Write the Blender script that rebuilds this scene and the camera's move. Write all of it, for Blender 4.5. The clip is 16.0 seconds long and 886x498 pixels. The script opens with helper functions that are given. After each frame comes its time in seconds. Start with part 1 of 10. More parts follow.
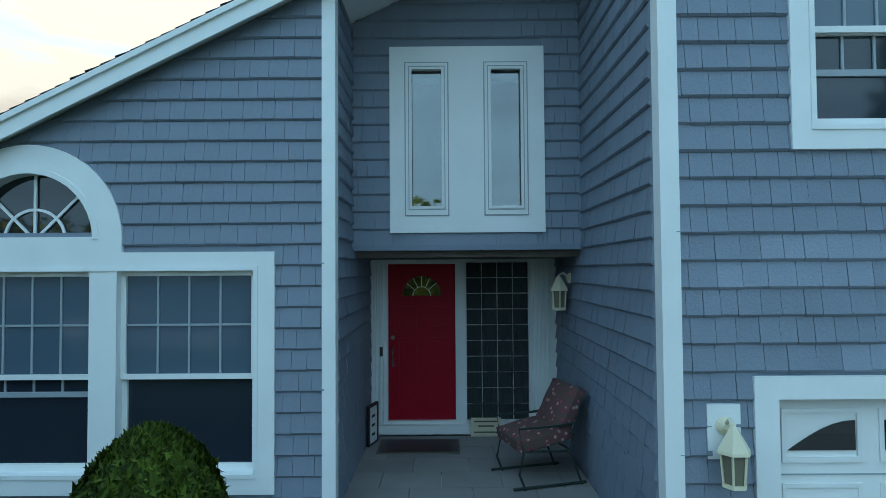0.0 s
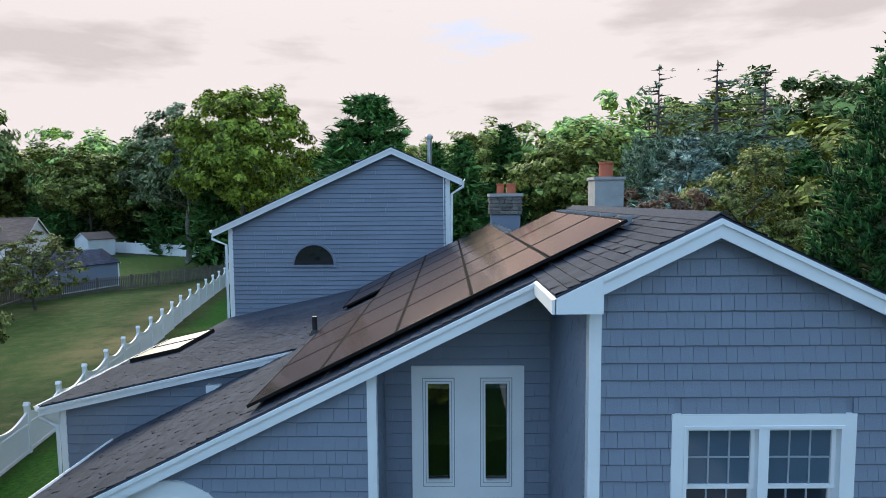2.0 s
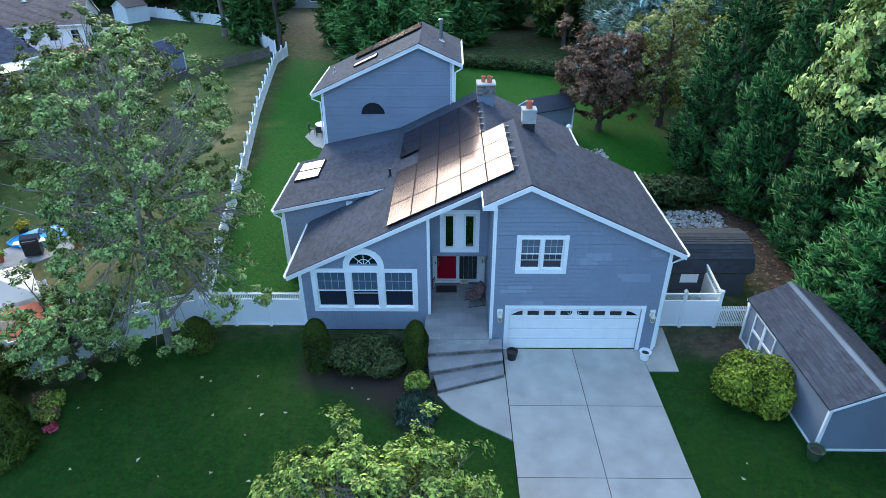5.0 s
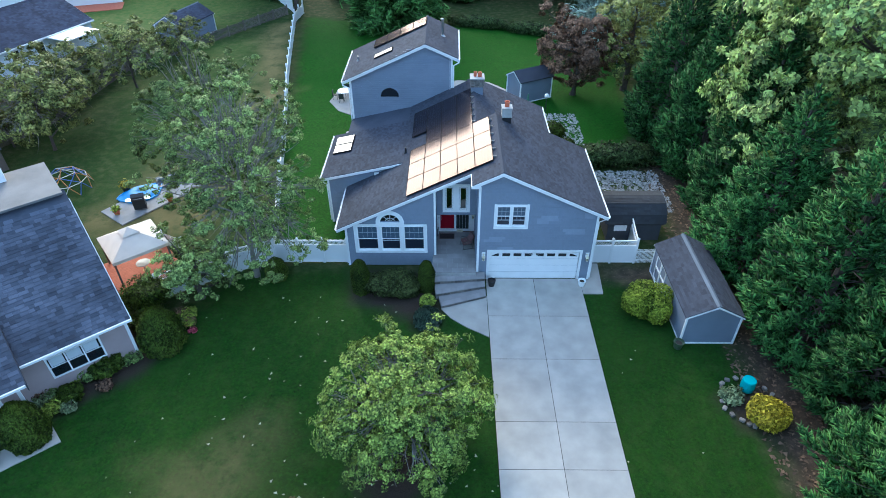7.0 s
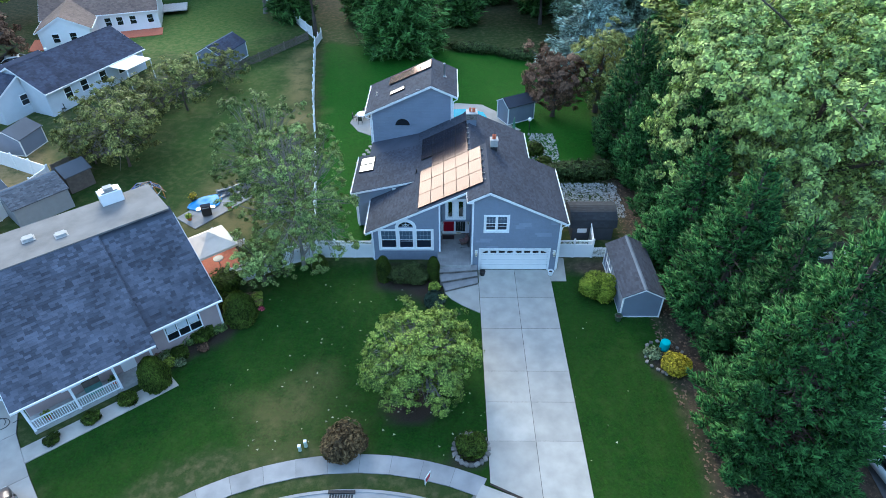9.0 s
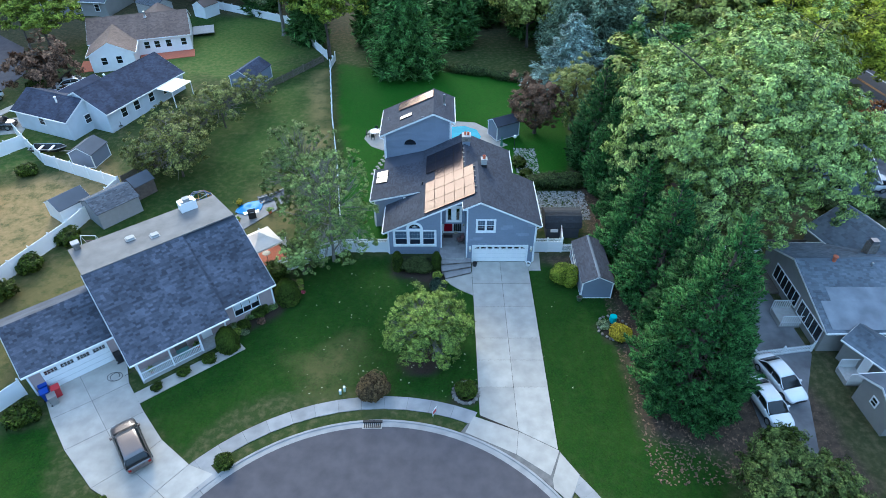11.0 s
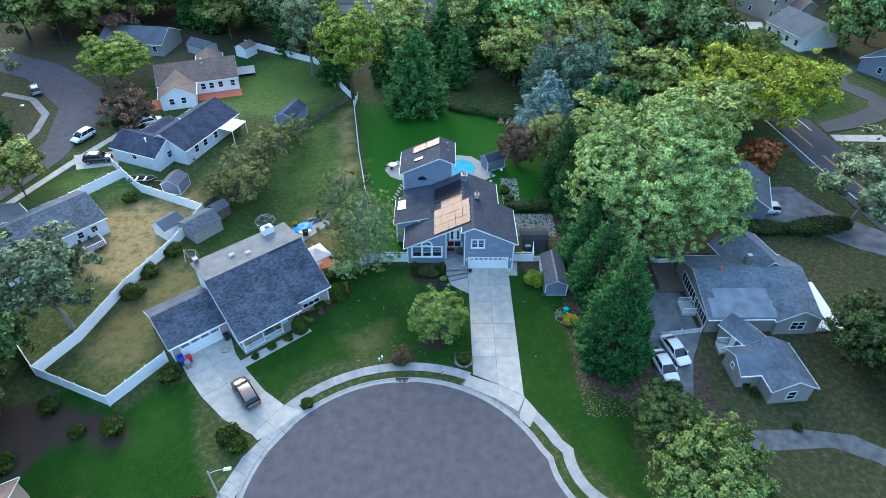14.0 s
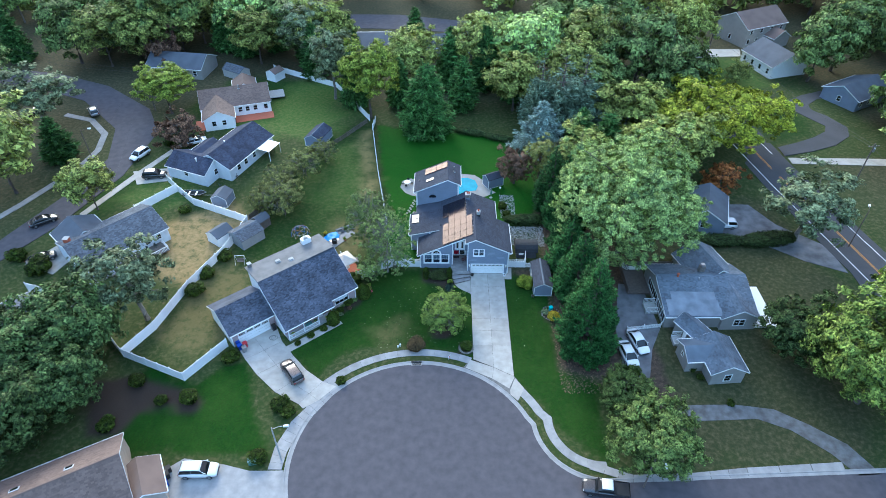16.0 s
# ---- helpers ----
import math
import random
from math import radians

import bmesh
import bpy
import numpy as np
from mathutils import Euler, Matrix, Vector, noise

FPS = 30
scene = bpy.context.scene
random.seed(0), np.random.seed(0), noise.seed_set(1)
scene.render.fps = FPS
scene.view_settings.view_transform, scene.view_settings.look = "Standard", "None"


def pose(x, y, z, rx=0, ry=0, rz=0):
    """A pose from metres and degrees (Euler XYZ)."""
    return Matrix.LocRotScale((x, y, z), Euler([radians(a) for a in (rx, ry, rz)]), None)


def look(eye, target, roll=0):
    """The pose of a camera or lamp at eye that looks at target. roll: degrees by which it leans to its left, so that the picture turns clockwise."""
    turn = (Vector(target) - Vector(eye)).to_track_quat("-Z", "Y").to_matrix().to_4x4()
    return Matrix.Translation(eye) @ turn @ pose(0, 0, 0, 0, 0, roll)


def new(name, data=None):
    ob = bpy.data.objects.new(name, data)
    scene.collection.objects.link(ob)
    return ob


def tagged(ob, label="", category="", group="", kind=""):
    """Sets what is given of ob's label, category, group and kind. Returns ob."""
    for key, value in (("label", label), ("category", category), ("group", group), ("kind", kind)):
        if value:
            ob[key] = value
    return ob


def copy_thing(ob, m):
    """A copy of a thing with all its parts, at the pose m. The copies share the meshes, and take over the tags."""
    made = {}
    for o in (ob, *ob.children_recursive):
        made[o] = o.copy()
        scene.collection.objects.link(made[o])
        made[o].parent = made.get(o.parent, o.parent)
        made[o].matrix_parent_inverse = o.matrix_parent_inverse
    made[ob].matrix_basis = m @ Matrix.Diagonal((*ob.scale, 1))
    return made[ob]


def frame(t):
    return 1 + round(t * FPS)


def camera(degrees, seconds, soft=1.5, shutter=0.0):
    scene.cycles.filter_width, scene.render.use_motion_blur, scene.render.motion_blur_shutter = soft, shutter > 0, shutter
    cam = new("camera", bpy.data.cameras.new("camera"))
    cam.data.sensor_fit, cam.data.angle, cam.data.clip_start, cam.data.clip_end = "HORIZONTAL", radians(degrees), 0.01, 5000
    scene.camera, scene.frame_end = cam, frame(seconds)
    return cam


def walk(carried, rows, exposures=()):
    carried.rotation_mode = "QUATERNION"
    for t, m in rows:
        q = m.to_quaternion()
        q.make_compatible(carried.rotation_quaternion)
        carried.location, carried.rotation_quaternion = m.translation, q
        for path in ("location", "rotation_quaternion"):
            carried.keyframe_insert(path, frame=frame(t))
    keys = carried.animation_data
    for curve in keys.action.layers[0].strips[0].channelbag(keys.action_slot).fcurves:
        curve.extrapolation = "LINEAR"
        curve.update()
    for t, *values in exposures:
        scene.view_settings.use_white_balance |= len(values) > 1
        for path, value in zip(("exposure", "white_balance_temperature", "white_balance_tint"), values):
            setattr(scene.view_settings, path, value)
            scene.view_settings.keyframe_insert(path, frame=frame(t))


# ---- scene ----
cam = camera(72.4, 16.0, 0.5)
PATH = [
    (0, (0.028, 0.109, 2.938), (0.020, 2.108, 3.003), -0.4),
    (0.5, (-0.012, 0.022, 3.890), (-0.023, 2.021, 3.968), -0.2),
    (0.6, (-0.002, -0.018, 4.146), (-0.020, 1.980, 4.222), -0.4),
    (1, (-0.060, -0.228, 5.023), (-0.068, 1.769, 5.126), -0.3),
    (1.5, (-0.020, -0.807, 6.294), (-0.038, 1.193, 6.326), -0.6),
    (2, (-0.008, -2.119, 7.665), (-0.025, -0.125, 7.503), -0.4),
    (2.2, (0.017, -2.756, 8.181), (-0.003, -0.771, 7.942), -0.4),
    (2.5, (0.03, -3.778, 8.849), (0.009, -1.807, 8.509), -0.3),
    (3, (0.068, -5.853, 10.189), (0.039, -3.925, 9.66), -0.6),
    (3.5, (-0.075, -8.261, 11.568), (-0.095, -6.383, 10.88), -0.4),
    (4, (-0.345, -10.866, 13.072), (-0.346, -9.05, 12.234), -0.1),
    (4.2, (-0.173, -11.844, 13.543), (-0.195, -10.048, 12.665), -0.3),
    (6.3, (-0.089, -20.862, 21.379), (-0.115, -19.234, 20.216), -0.3),
    (6.5, (-0.118, -21.681, 22.031), (-0.141, -20.07, 20.847), -0.2),
    (7, (-0.123, -23.731, 23.876), (-0.145, -22.15, 22.651), -0.3),
    (7.5, (0.004, -25.749, 25.762), (-0.023, -24.18, 24.522), -0.5),
    (8, (-0.003, -27.998, 27.749), (-0.028, -26.433, 26.503), -0.5),
    (8.5, (-0.133, -30.22, 29.572), (-0.156, -28.656, 28.326), -0.5),
    (9, (-0.279, -32.551, 31.537), (-0.298, -30.99, 30.287), -0.4),
    (9.2, (-0.541, -33.577, 32.061), (-0.554, -32.011, 30.817), -0.2),
    (11.5, (-0.848, -45.19, 42.639), (-0.848, -43.647, 41.366), 0.0),
    (12, (-1.058, -48.045, 45.354), (-1.054, -46.505, 44.078), 0.1),
    (12.5, (-1.136, -50.742, 47.754), (-1.132, -49.201, 46.48), 0.0),
    (13, (-1.436, -53.458, 50.817), (-1.428, -51.923, 49.535), 0.1),
    (13.5, (-1.601, -55.995, 53.867), (-1.591, -54.466, 52.578), 0.2),
    (14, (-1.623, -58.731, 57.124), (-1.618, -57.207, 55.829), 0.1),
    (14.5, (-1.564, -61.525, 60.289), (-1.566, -60.004, 58.99), 0.1),
    (15, (-1.751, -64.693, 63.516), (-1.757, -63.173, 62.216), 0.2),
    (15.5, (-1.821, -67.695, 66.431), (-1.833, -66.175, 65.131), 0.1),
    (16, (-2.015, -70.714, 69.485), (-2.026, -69.195, 68.184), 0.2),
]
walk(cam, [(t, look(eye, target, roll)) for t, eye, target, roll in PATH], [(0, 1.75, 5650, -6), (0.5, 1.48, 5800, 6), (1, 1.54, 5650, 8), (2, 1.54, 5500, 11), (2.4, 1.72, 5420, 14), (3, 2.0, 5320, 18), (3.5, 2.05, 5150, 17), (4, 1.97, 4950, 14), (7, 1.95, 4950, 9), (12, 1.91, 4980, 8), (16, 1.97, 4900, 9)])
# ---- light ----
world = bpy.data.worlds.new("evening_sky")
scene.world = world
world.use_nodes = True
wn, wl = world.node_tree.nodes, world.node_tree.links
wn.clear()
sky = wn.new("ShaderNodeTexSky")
sky.sky_type, sky.sun_disc = "NISHITA", False
sky.sun_elevation, sky.sun_rotation = radians(24), radians(-20)
sky.air_density, sky.dust_density, sky.ozone_density = 1.0, 1.6, 1.6
coord = wn.new("ShaderNodeTexCoord")
stretch = wn.new("ShaderNodeMapping")
stretch.inputs["Scale"].default_value = (1.6, 1.6, 6.5)
wl.new(coord.outputs["Generated"], stretch.inputs["Vector"])
cloud = wn.new("ShaderNodeTexNoise")
cloud.inputs["Scale"].default_value, cloud.inputs["Detail"].default_value, cloud.inputs["Roughness"].default_value = 1.7, 7.0, 0.55
wl.new(stretch.outputs["Vector"], cloud.inputs["Vector"])
cover = wn.new("ShaderNodeValToRGB")
cover.color_ramp.elements[0].position, cover.color_ramp.elements[0].color = 0.22, (0, 0, 0, 1)
cover.color_ramp.elements[1].position, cover.color_ramp.elements[1].color = 0.37, (1, 1, 1, 1)
wl.new(cloud.outputs["Fac"], cover.inputs["Fac"])
tone = wn.new("ShaderNodeValToRGB")
tone.color_ramp.elements[0].position, tone.color_ramp.elements[0].color = 0.52, (2.85, 2.32, 1.86, 1)
tone.color_ramp.elements[1].position, tone.color_ramp.elements[1].color = 0.64, (2.2, 1.74, 1.4, 1)
wl.new(cloud.outputs["Fac"], tone.inputs["Fac"])
cool = wn.new("ShaderNodeValToRGB")
cool.color_ramp.elements[0].position, cool.color_ramp.elements[0].color = 0.5, (2.05, 2.85, 3.6, 1)
cool.color_ramp.elements[1].position, cool.color_ramp.elements[1].color = 0.72, (1.4, 1.95, 2.5, 1)
wl.new(cloud.outputs["Fac"], cool.inputs["Fac"])
# the cloud deck is thick towards the horizon and opens a little overhead
split = wn.new("ShaderNodeSeparateXYZ")
wl.new(coord.outputs["Generated"], split.inputs[0])
high = wn.new("ShaderNodeMapRange")
high.inputs["From Min"].default_value, high.inputs["From Max"].default_value = 0.30, 0.75
high.inputs["To Min"].default_value, high.inputs["To Max"].default_value = 0.96, 0.8
wl.new(split.outputs["Z"], high.inputs["Value"])
thick = wn.new("ShaderNodeMath")
thick.operation = "MULTIPLY"
wl.new(cover.outputs["Color"], thick.inputs[0])
wl.new(high.outputs["Result"], thick.inputs[1])
cap = wn.new("ShaderNodeMixRGB")
cap.blend_type = "DARKEN"
cap.inputs["Fac"].default_value, cap.inputs["Color2"].default_value = 1.0, (2.0, 2.35, 3.0, 1)
wl.new(sky.outputs["Color"], cap.inputs["Color1"])
blend = wn.new("ShaderNodeMixRGB")
wl.new(thick.outputs[0], blend.inputs["Fac"])
wl.new(cap.outputs["Color"], blend.inputs["Color1"])
# the clouds are warm towards the low sun and cool on the far side
side = wn.new("ShaderNodeMapRange")
side.inputs["From Min"].default_value, side.inputs["From Max"].default_value = -0.15, 0.55
wl.new(split.outputs["Y"], side.inputs["Value"])
warm = wn.new("ShaderNodeMixRGB")
wl.new(side.outputs["Result"], warm.inputs["Fac"])
wl.new(cool.outputs["Color"], warm.inputs["Color1"])
wl.new(tone.outputs["Color"], warm.inputs["Color2"])
wl.new(warm.outputs["Color"], blend.inputs["Color2"])
backg = wn.new("ShaderNodeBackground")
# an overcast deck is brighter overhead than at the horizon
zenith = wn.new("ShaderNodeMapRange")
zenith.inputs["From Min"].default_value, zenith.inputs["From Max"].default_value = 0.25, 0.95
zenith.inputs["To Min"].default_value, zenith.inputs["To Max"].default_value = 0.122, 0.165
wl.new(split.outputs["Z"], zenith.inputs["Value"])
wl.new(zenith.outputs["Result"], backg.inputs["Strength"])
wl.new(blend.outputs["Color"], backg.inputs["Color"])
wout = wn.new("ShaderNodeOutputWorld")
wl.new(backg.outputs[0], wout.inputs["Surface"])

sun = new("sun", bpy.data.lights.new("sun", "SUN"))
sun.data.energy, sun.data.angle, sun.data.color = 1.7, radians(30), (1.0, 0.85, 0.58)
sun.matrix_basis = look((0, 0, 60), (0 + 20 * math.sin(radians(20)), -20 * math.cos(radians(20)), 60 - 20 * math.tan(radians(24))))

# ---- materials ----
def mat(name, base, rough=0.7, var=0.12, scale=3.0, bump=0.0, bscale=40.0, metal=0.0, island=0.0, obj=0.0, base2=None, spec=0.5, coat=0.0, detail=4.0):
    """A painted or natural surface: two scales of colour variation, a fine relief, and a change from piece to piece."""
    m = bpy.data.materials.new(name)
    m.use_nodes = True
    n, l = m.node_tree.nodes, m.node_tree.links
    b = n["Principled BSDF"]
    b.inputs["Roughness"].default_value, b.inputs["Metallic"].default_value = rough, metal
    b.inputs["Specular IOR Level"].default_value = spec
    b.inputs["Coat Weight"].default_value = coat
    tc = n.new("ShaderNodeTexCoord")
    big = n.new("ShaderNodeTexNoise")
    big.inputs["Scale"].default_value, big.inputs["Detail"].default_value = scale, detail
    l.new(tc.outputs["Object"], big.inputs["Vector"])
    ramp = n.new("ShaderNodeMapRange")
    ramp.inputs["From Min"].default_value, ramp.inputs["From Max"].default_value = 0.32, 0.68
    l.new(big.outputs["Fac"], ramp.inputs["Value"])
    mix = n.new("ShaderNodeMixRGB")
    second = base2 if base2 else tuple(c * (1 - 2 * var) for c in base)
    mix.inputs["Color1"].default_value = (*base, 1)
    mix.inputs["Color2"].default_value = (*second, 1)
    l.new(ramp.outputs[0], mix.inputs["Fac"])
    out = mix.outputs["Color"]
    for amount, kind in ((island, "i"), (obj, "o")):
        if amount:
            src = n.new("ShaderNodeNewGeometry") if kind == "i" else n.new("ShaderNodeObjectInfo")
            r = n.new("ShaderNodeMapRange")
            r.inputs["To Min"].default_value, r.inputs["To Max"].default_value = 1 - amount, 1 + amount
            l.new(src.outputs["Random Per Island" if kind == "i" else "Random"], r.inputs["Value"])
            h = n.new("ShaderNodeHueSaturation")
            l.new(r.outputs[0], h.inputs["Value"])
            l.new(out, h.inputs["Color"])
            out = h.outputs["Color"]
    l.new(out, b.inputs["Base Color"])
    fine = n.new("ShaderNodeTexNoise")
    fine.inputs["Scale"].default_value, fine.inputs["Detail"].default_value = bscale, 5.0
    l.new(tc.outputs["Object"], fine.inputs["Vector"])
    rr = n.new("ShaderNodeMapRange")
    rr.inputs["To Min"].default_value, rr.inputs["To Max"].default_value = max(0.02, rough - 0.12), min(1, rough + 0.12)
    l.new(fine.outputs["Fac"], rr.inputs["Value"])
    l.new(rr.outputs[0], b.inputs["Roughness"])
    if bump:
        bp = n.new("ShaderNodeBump")
        bp.inputs["Strength"].default_value, bp.inputs["Distance"].default_value = bump, 0.02
        l.new(fine.outputs["Fac"], bp.inputs["Height"])
        l.new(bp.outputs[0], b.inputs["Normal"])
    return m


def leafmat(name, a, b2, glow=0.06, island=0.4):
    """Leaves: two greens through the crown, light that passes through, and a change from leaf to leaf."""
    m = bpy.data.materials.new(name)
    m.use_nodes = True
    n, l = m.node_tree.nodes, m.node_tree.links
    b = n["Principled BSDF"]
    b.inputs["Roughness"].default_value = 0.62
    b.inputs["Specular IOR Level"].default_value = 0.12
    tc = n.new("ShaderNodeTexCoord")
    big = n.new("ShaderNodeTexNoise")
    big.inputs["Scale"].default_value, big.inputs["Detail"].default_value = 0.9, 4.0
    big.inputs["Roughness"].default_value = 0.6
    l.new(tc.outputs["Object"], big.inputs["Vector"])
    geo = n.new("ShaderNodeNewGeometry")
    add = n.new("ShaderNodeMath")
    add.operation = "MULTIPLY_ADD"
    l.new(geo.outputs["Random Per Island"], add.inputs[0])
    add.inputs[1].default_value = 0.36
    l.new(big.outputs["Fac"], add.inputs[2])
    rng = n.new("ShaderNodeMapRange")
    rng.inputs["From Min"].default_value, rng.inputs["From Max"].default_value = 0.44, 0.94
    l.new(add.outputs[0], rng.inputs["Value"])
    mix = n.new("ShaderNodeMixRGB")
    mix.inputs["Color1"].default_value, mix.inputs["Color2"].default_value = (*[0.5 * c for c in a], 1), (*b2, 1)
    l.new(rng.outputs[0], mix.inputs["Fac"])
    r = n.new("ShaderNodeMapRange")
    r.inputs["To Min"].default_value, r.inputs["To Max"].default_value = 1 - island, 1 + island
    l.new(geo.outputs["Random Per Island"], r.inputs["Value"])
    h = n.new("ShaderNodeHueSaturation")
    l.new(r.outputs[0], h.inputs["Value"])
    l.new(mix.outputs["Color"], h.inputs["Color"])
    oi = n.new("ShaderNodeObjectInfo")
    r2 = n.new("ShaderNodeMapRange")
    r2.inputs["To Min"].default_value, r2.inputs["To Max"].default_value = 0.75, 1.25
    l.new(oi.outputs["Random"], r2.inputs["Value"])
    h2 = n.new("ShaderNodeHueSaturation")
    l.new(r2.outputs[0], h2.inputs["Value"])
    l.new(h.outputs["Color"], h2.inputs["Color"])
    l.new(h2.outputs["Color"], b.inputs["Base Color"])
    tr = n.new("ShaderNodeBsdfTranslucent")
    l.new(h2.outputs["Color"], tr.inputs["Color"])
    ms = n.new("ShaderNodeMixShader")
    ms.inputs["Fac"].default_value = glow
    l.new(b.outputs[0], ms.inputs[1])
    l.new(tr.outputs[0], ms.inputs[2])
    l.new(ms.outputs[0], n["Material Output"].inputs["Surface"])
    return m


def glassmat(name, tint, rough=0.03):
    """Window glass in front of a dim room: a dark body with a clear reflection."""
    m = bpy.data.materials.new(name)
    m.use_nodes = True
    b = m.node_tree.nodes["Principled BSDF"]
    b.inputs["Base Color"].default_value = (*tint, 1)
    b.inputs["Roughness"].default_value = rough
    b.inputs["Specular IOR Level"].default_value = 0.7
    return m


SHAKE = mat("slate_blue_shake", (0.215, 0.245, 0.31), 0.62, 0.05, 0.9, 0.3, 60, island=0.03, obj=0.03)
SHAKE_PALE = mat("bleached_blue_shake", (0.27, 0.305, 0.385), 0.6, 0.05, 1.4, 0.3, 60, island=0.03)
SIDING = mat("slate_blue_siding", (0.21, 0.24, 0.305), 0.62, 0.06, 0.8, 0.3, 50, island=0.05)
WHITE = mat("white_trim", (0.85, 0.86, 0.86), 0.45, 0.03, 2.0, 0.05, 30)
VINYL = mat("white_vinyl", (0.84, 0.84, 0.83), 0.4, 0.03, 1.2, 0.05, 20, obj=0.03)
SHINGLE = mat("weathered_shingle", (0.058, 0.064, 0.084), 0.95, 0.12, 0.6, 0.6, 70, island=0.2, spec=0.2)
SHINGLE_FAR = mat("grey_shingle", (0.12, 0.13, 0.15), 0.95, 0.12, 0.35, 0.4, 60, island=0.32, spec=0.2)
SHINGLE_BLUE = mat("blue_black_shingle", (0.06, 0.07, 0.108), 0.95, 0.2, 0.5, 0.4, 60, island=0.22, spec=0.2)
SHINGLE_BROWN = mat("brown_shingle", (0.185, 0.13, 0.105), 0.9, 0.12, 0.35, 0.4, 60, island=0.2)
SHINGLE_PALE = mat("pale_grey_shingle", (0.16, 0.185, 0.22), 0.95, 0.2, 0.35, 0.4, 60, island=0.2, spec=0.2)
SHINGLE_SLATE = mat("slate_grey_shingle", (0.098, 0.108, 0.14), 0.95, 0.2, 0.5, 0.4, 60, island=0.36, spec=0.2)
GLASS = glassmat("window_glass", (0.012, 0.016, 0.02))
RED = mat("red_paint", (0.34, 0.003, 0.02), 0.5, 0.05, 3, 0.03, 30, spec=0.2)
CONCRETE = mat("pale_concrete", (0.43, 0.40, 0.355), 0.9, 0.08, 0.9, 0.25, 60, obj=0.07, base2=(0.33, 0.31, 0.275), spec=0.2, detail=9)
PAVEMENT = mat("grey_pavement", (0.33, 0.32, 0.31), 0.9, 0.08, 0.9, 0.25, 60, obj=0.09, base2=(0.24, 0.235, 0.23), spec=0.2, detail=9)
JOINT = mat("soiled_concrete", (0.17, 0.16, 0.15), 0.95, 0.15, 2.0, 0.3, 40)
PAVER = mat("grey_paver", (0.27, 0.255, 0.25), 0.85, 0.1, 1.5, 0.25, 50, obj=0.08)
ASPHALT = mat("worn_asphalt", (0.098, 0.091, 0.099), 0.95, 0.1, 0.9, 0.6, 90, base2=(0.074, 0.069, 0.077), detail=12, spec=0.2)
DARKASPHALT = mat("dark_asphalt", (0.06, 0.06, 0.065), 0.9, 0.1, 0.3, 0.5, 120)
PATCHED = mat("patched_drive", (0.2, 0.2, 0.21), 0.95, 0.2, 0.5, 0.6, 60, base2=(0.095, 0.095, 0.1), detail=10, spec=0.2)
MULCH = mat("dark_mulch", (0.045, 0.034, 0.027), 0.95, 0.2, 2.0, 0.8, 30)
BARK = mat("grey_brown_bark", (0.11, 0.09, 0.075), 0.95, 0.2, 3.0, 0.8, 25)
PALEBARK = mat("pale_bark", (0.24, 0.22, 0.19), 0.9, 0.2, 3.0, 0.6, 25)
BLACK = mat("black_plastic", (0.02, 0.02, 0.022), 0.5, 0.1, 3)
METAL = mat("grey_metal", (0.42, 0.43, 0.44), 0.35, 0.05, 3, metal=0.9)
STONE = mat("rough_grey_stone", (0.20, 0.18, 0.16), 0.95, 0.2, 6, 0.8, 25, island=0.35, obj=0.35)
TERRA = mat("orange_clay", (0.50, 0.14, 0.07), 0.8, 0.1, 5, 0.2, 40)
CEMENT = mat("pale_cement", (0.42, 0.41, 0.39), 0.9, 0.1, 4, 0.4, 40)
WOODGREY = mat("weathered_wood", (0.15, 0.125, 0.105), 0.85, 0.15, 3, 0.5, 30, obj=0.2)
CREAM = mat("cream_enamel", (0.72, 0.66, 0.48), 0.4, 0.04, 4)
CAROFF = mat("rubber", (0.02, 0.02, 0.02), 0.8, 0.1, 5)

# ---- building helpers ----
rng = np.random.default_rng(7)


def rise(x, y):
    """Height of the ground: level in front of the house, climbing gently behind it."""
    a = np.clip((np.asarray(y, float) - 8) / 42, 0, 1)
    return 0.75 * a * a * (3 - 2 * a)


def thing(name, m, label, category, group="", kind=""):
    ob = new(name)
    ob.matrix_basis = m
    ob.empty_display_size = 0.3
    return tagged(ob, label, category, group, kind)


def link_mesh(name, me, material, parent=None, label="", kind=""):
    ob = new(name, me)
    if material and not me.materials:
        me.materials.append(material)
    if parent:
        ob.parent = parent
        if parent.name in IN_PLACE:
            ob.matrix_parent_inverse = parent.matrix_basis.inverted()
    return tagged(ob, label, kind=kind)


IN_PLACE = set()  # things whose parts are given in the world's own metres


def part(name, bm, material, parent=None, label="", kind="", smooth=False):
    """One mesh object, in the frame of its thing."""
    me = bpy.data.meshes.new(name)
    bmesh.ops.recalc_face_normals(bm, faces=bm.faces[:])
    if smooth:
        for f in bm.faces:
            f.smooth = True
    bm.to_mesh(me)
    bm.free()
    return link_mesh(name, me, material, parent, label, kind)


def box(bm, x0, x1, y0, y1, z0, z1, m=None):
    co = [(x0, y0, z0), (x1, y0, z0), (x1, y1, z0), (x0, y1, z0), (x0, y0, z1), (x1, y0, z1), (x1, y1, z1), (x0, y1, z1)]
    v = [bm.verts.new(m @ Vector(c) if m else c) for c in co]
    for f in ((3, 2, 1, 0), (4, 5, 6, 7), (0, 1, 5, 4), (1, 2, 6, 5), (2, 3, 7, 6), (3, 0, 4, 7)):
        bm.faces.new([v[i] for i in f])
    return v


def boxes(*dims):
    bm = bmesh.new()
    for d in dims:
        box(bm, *d)
    return bm


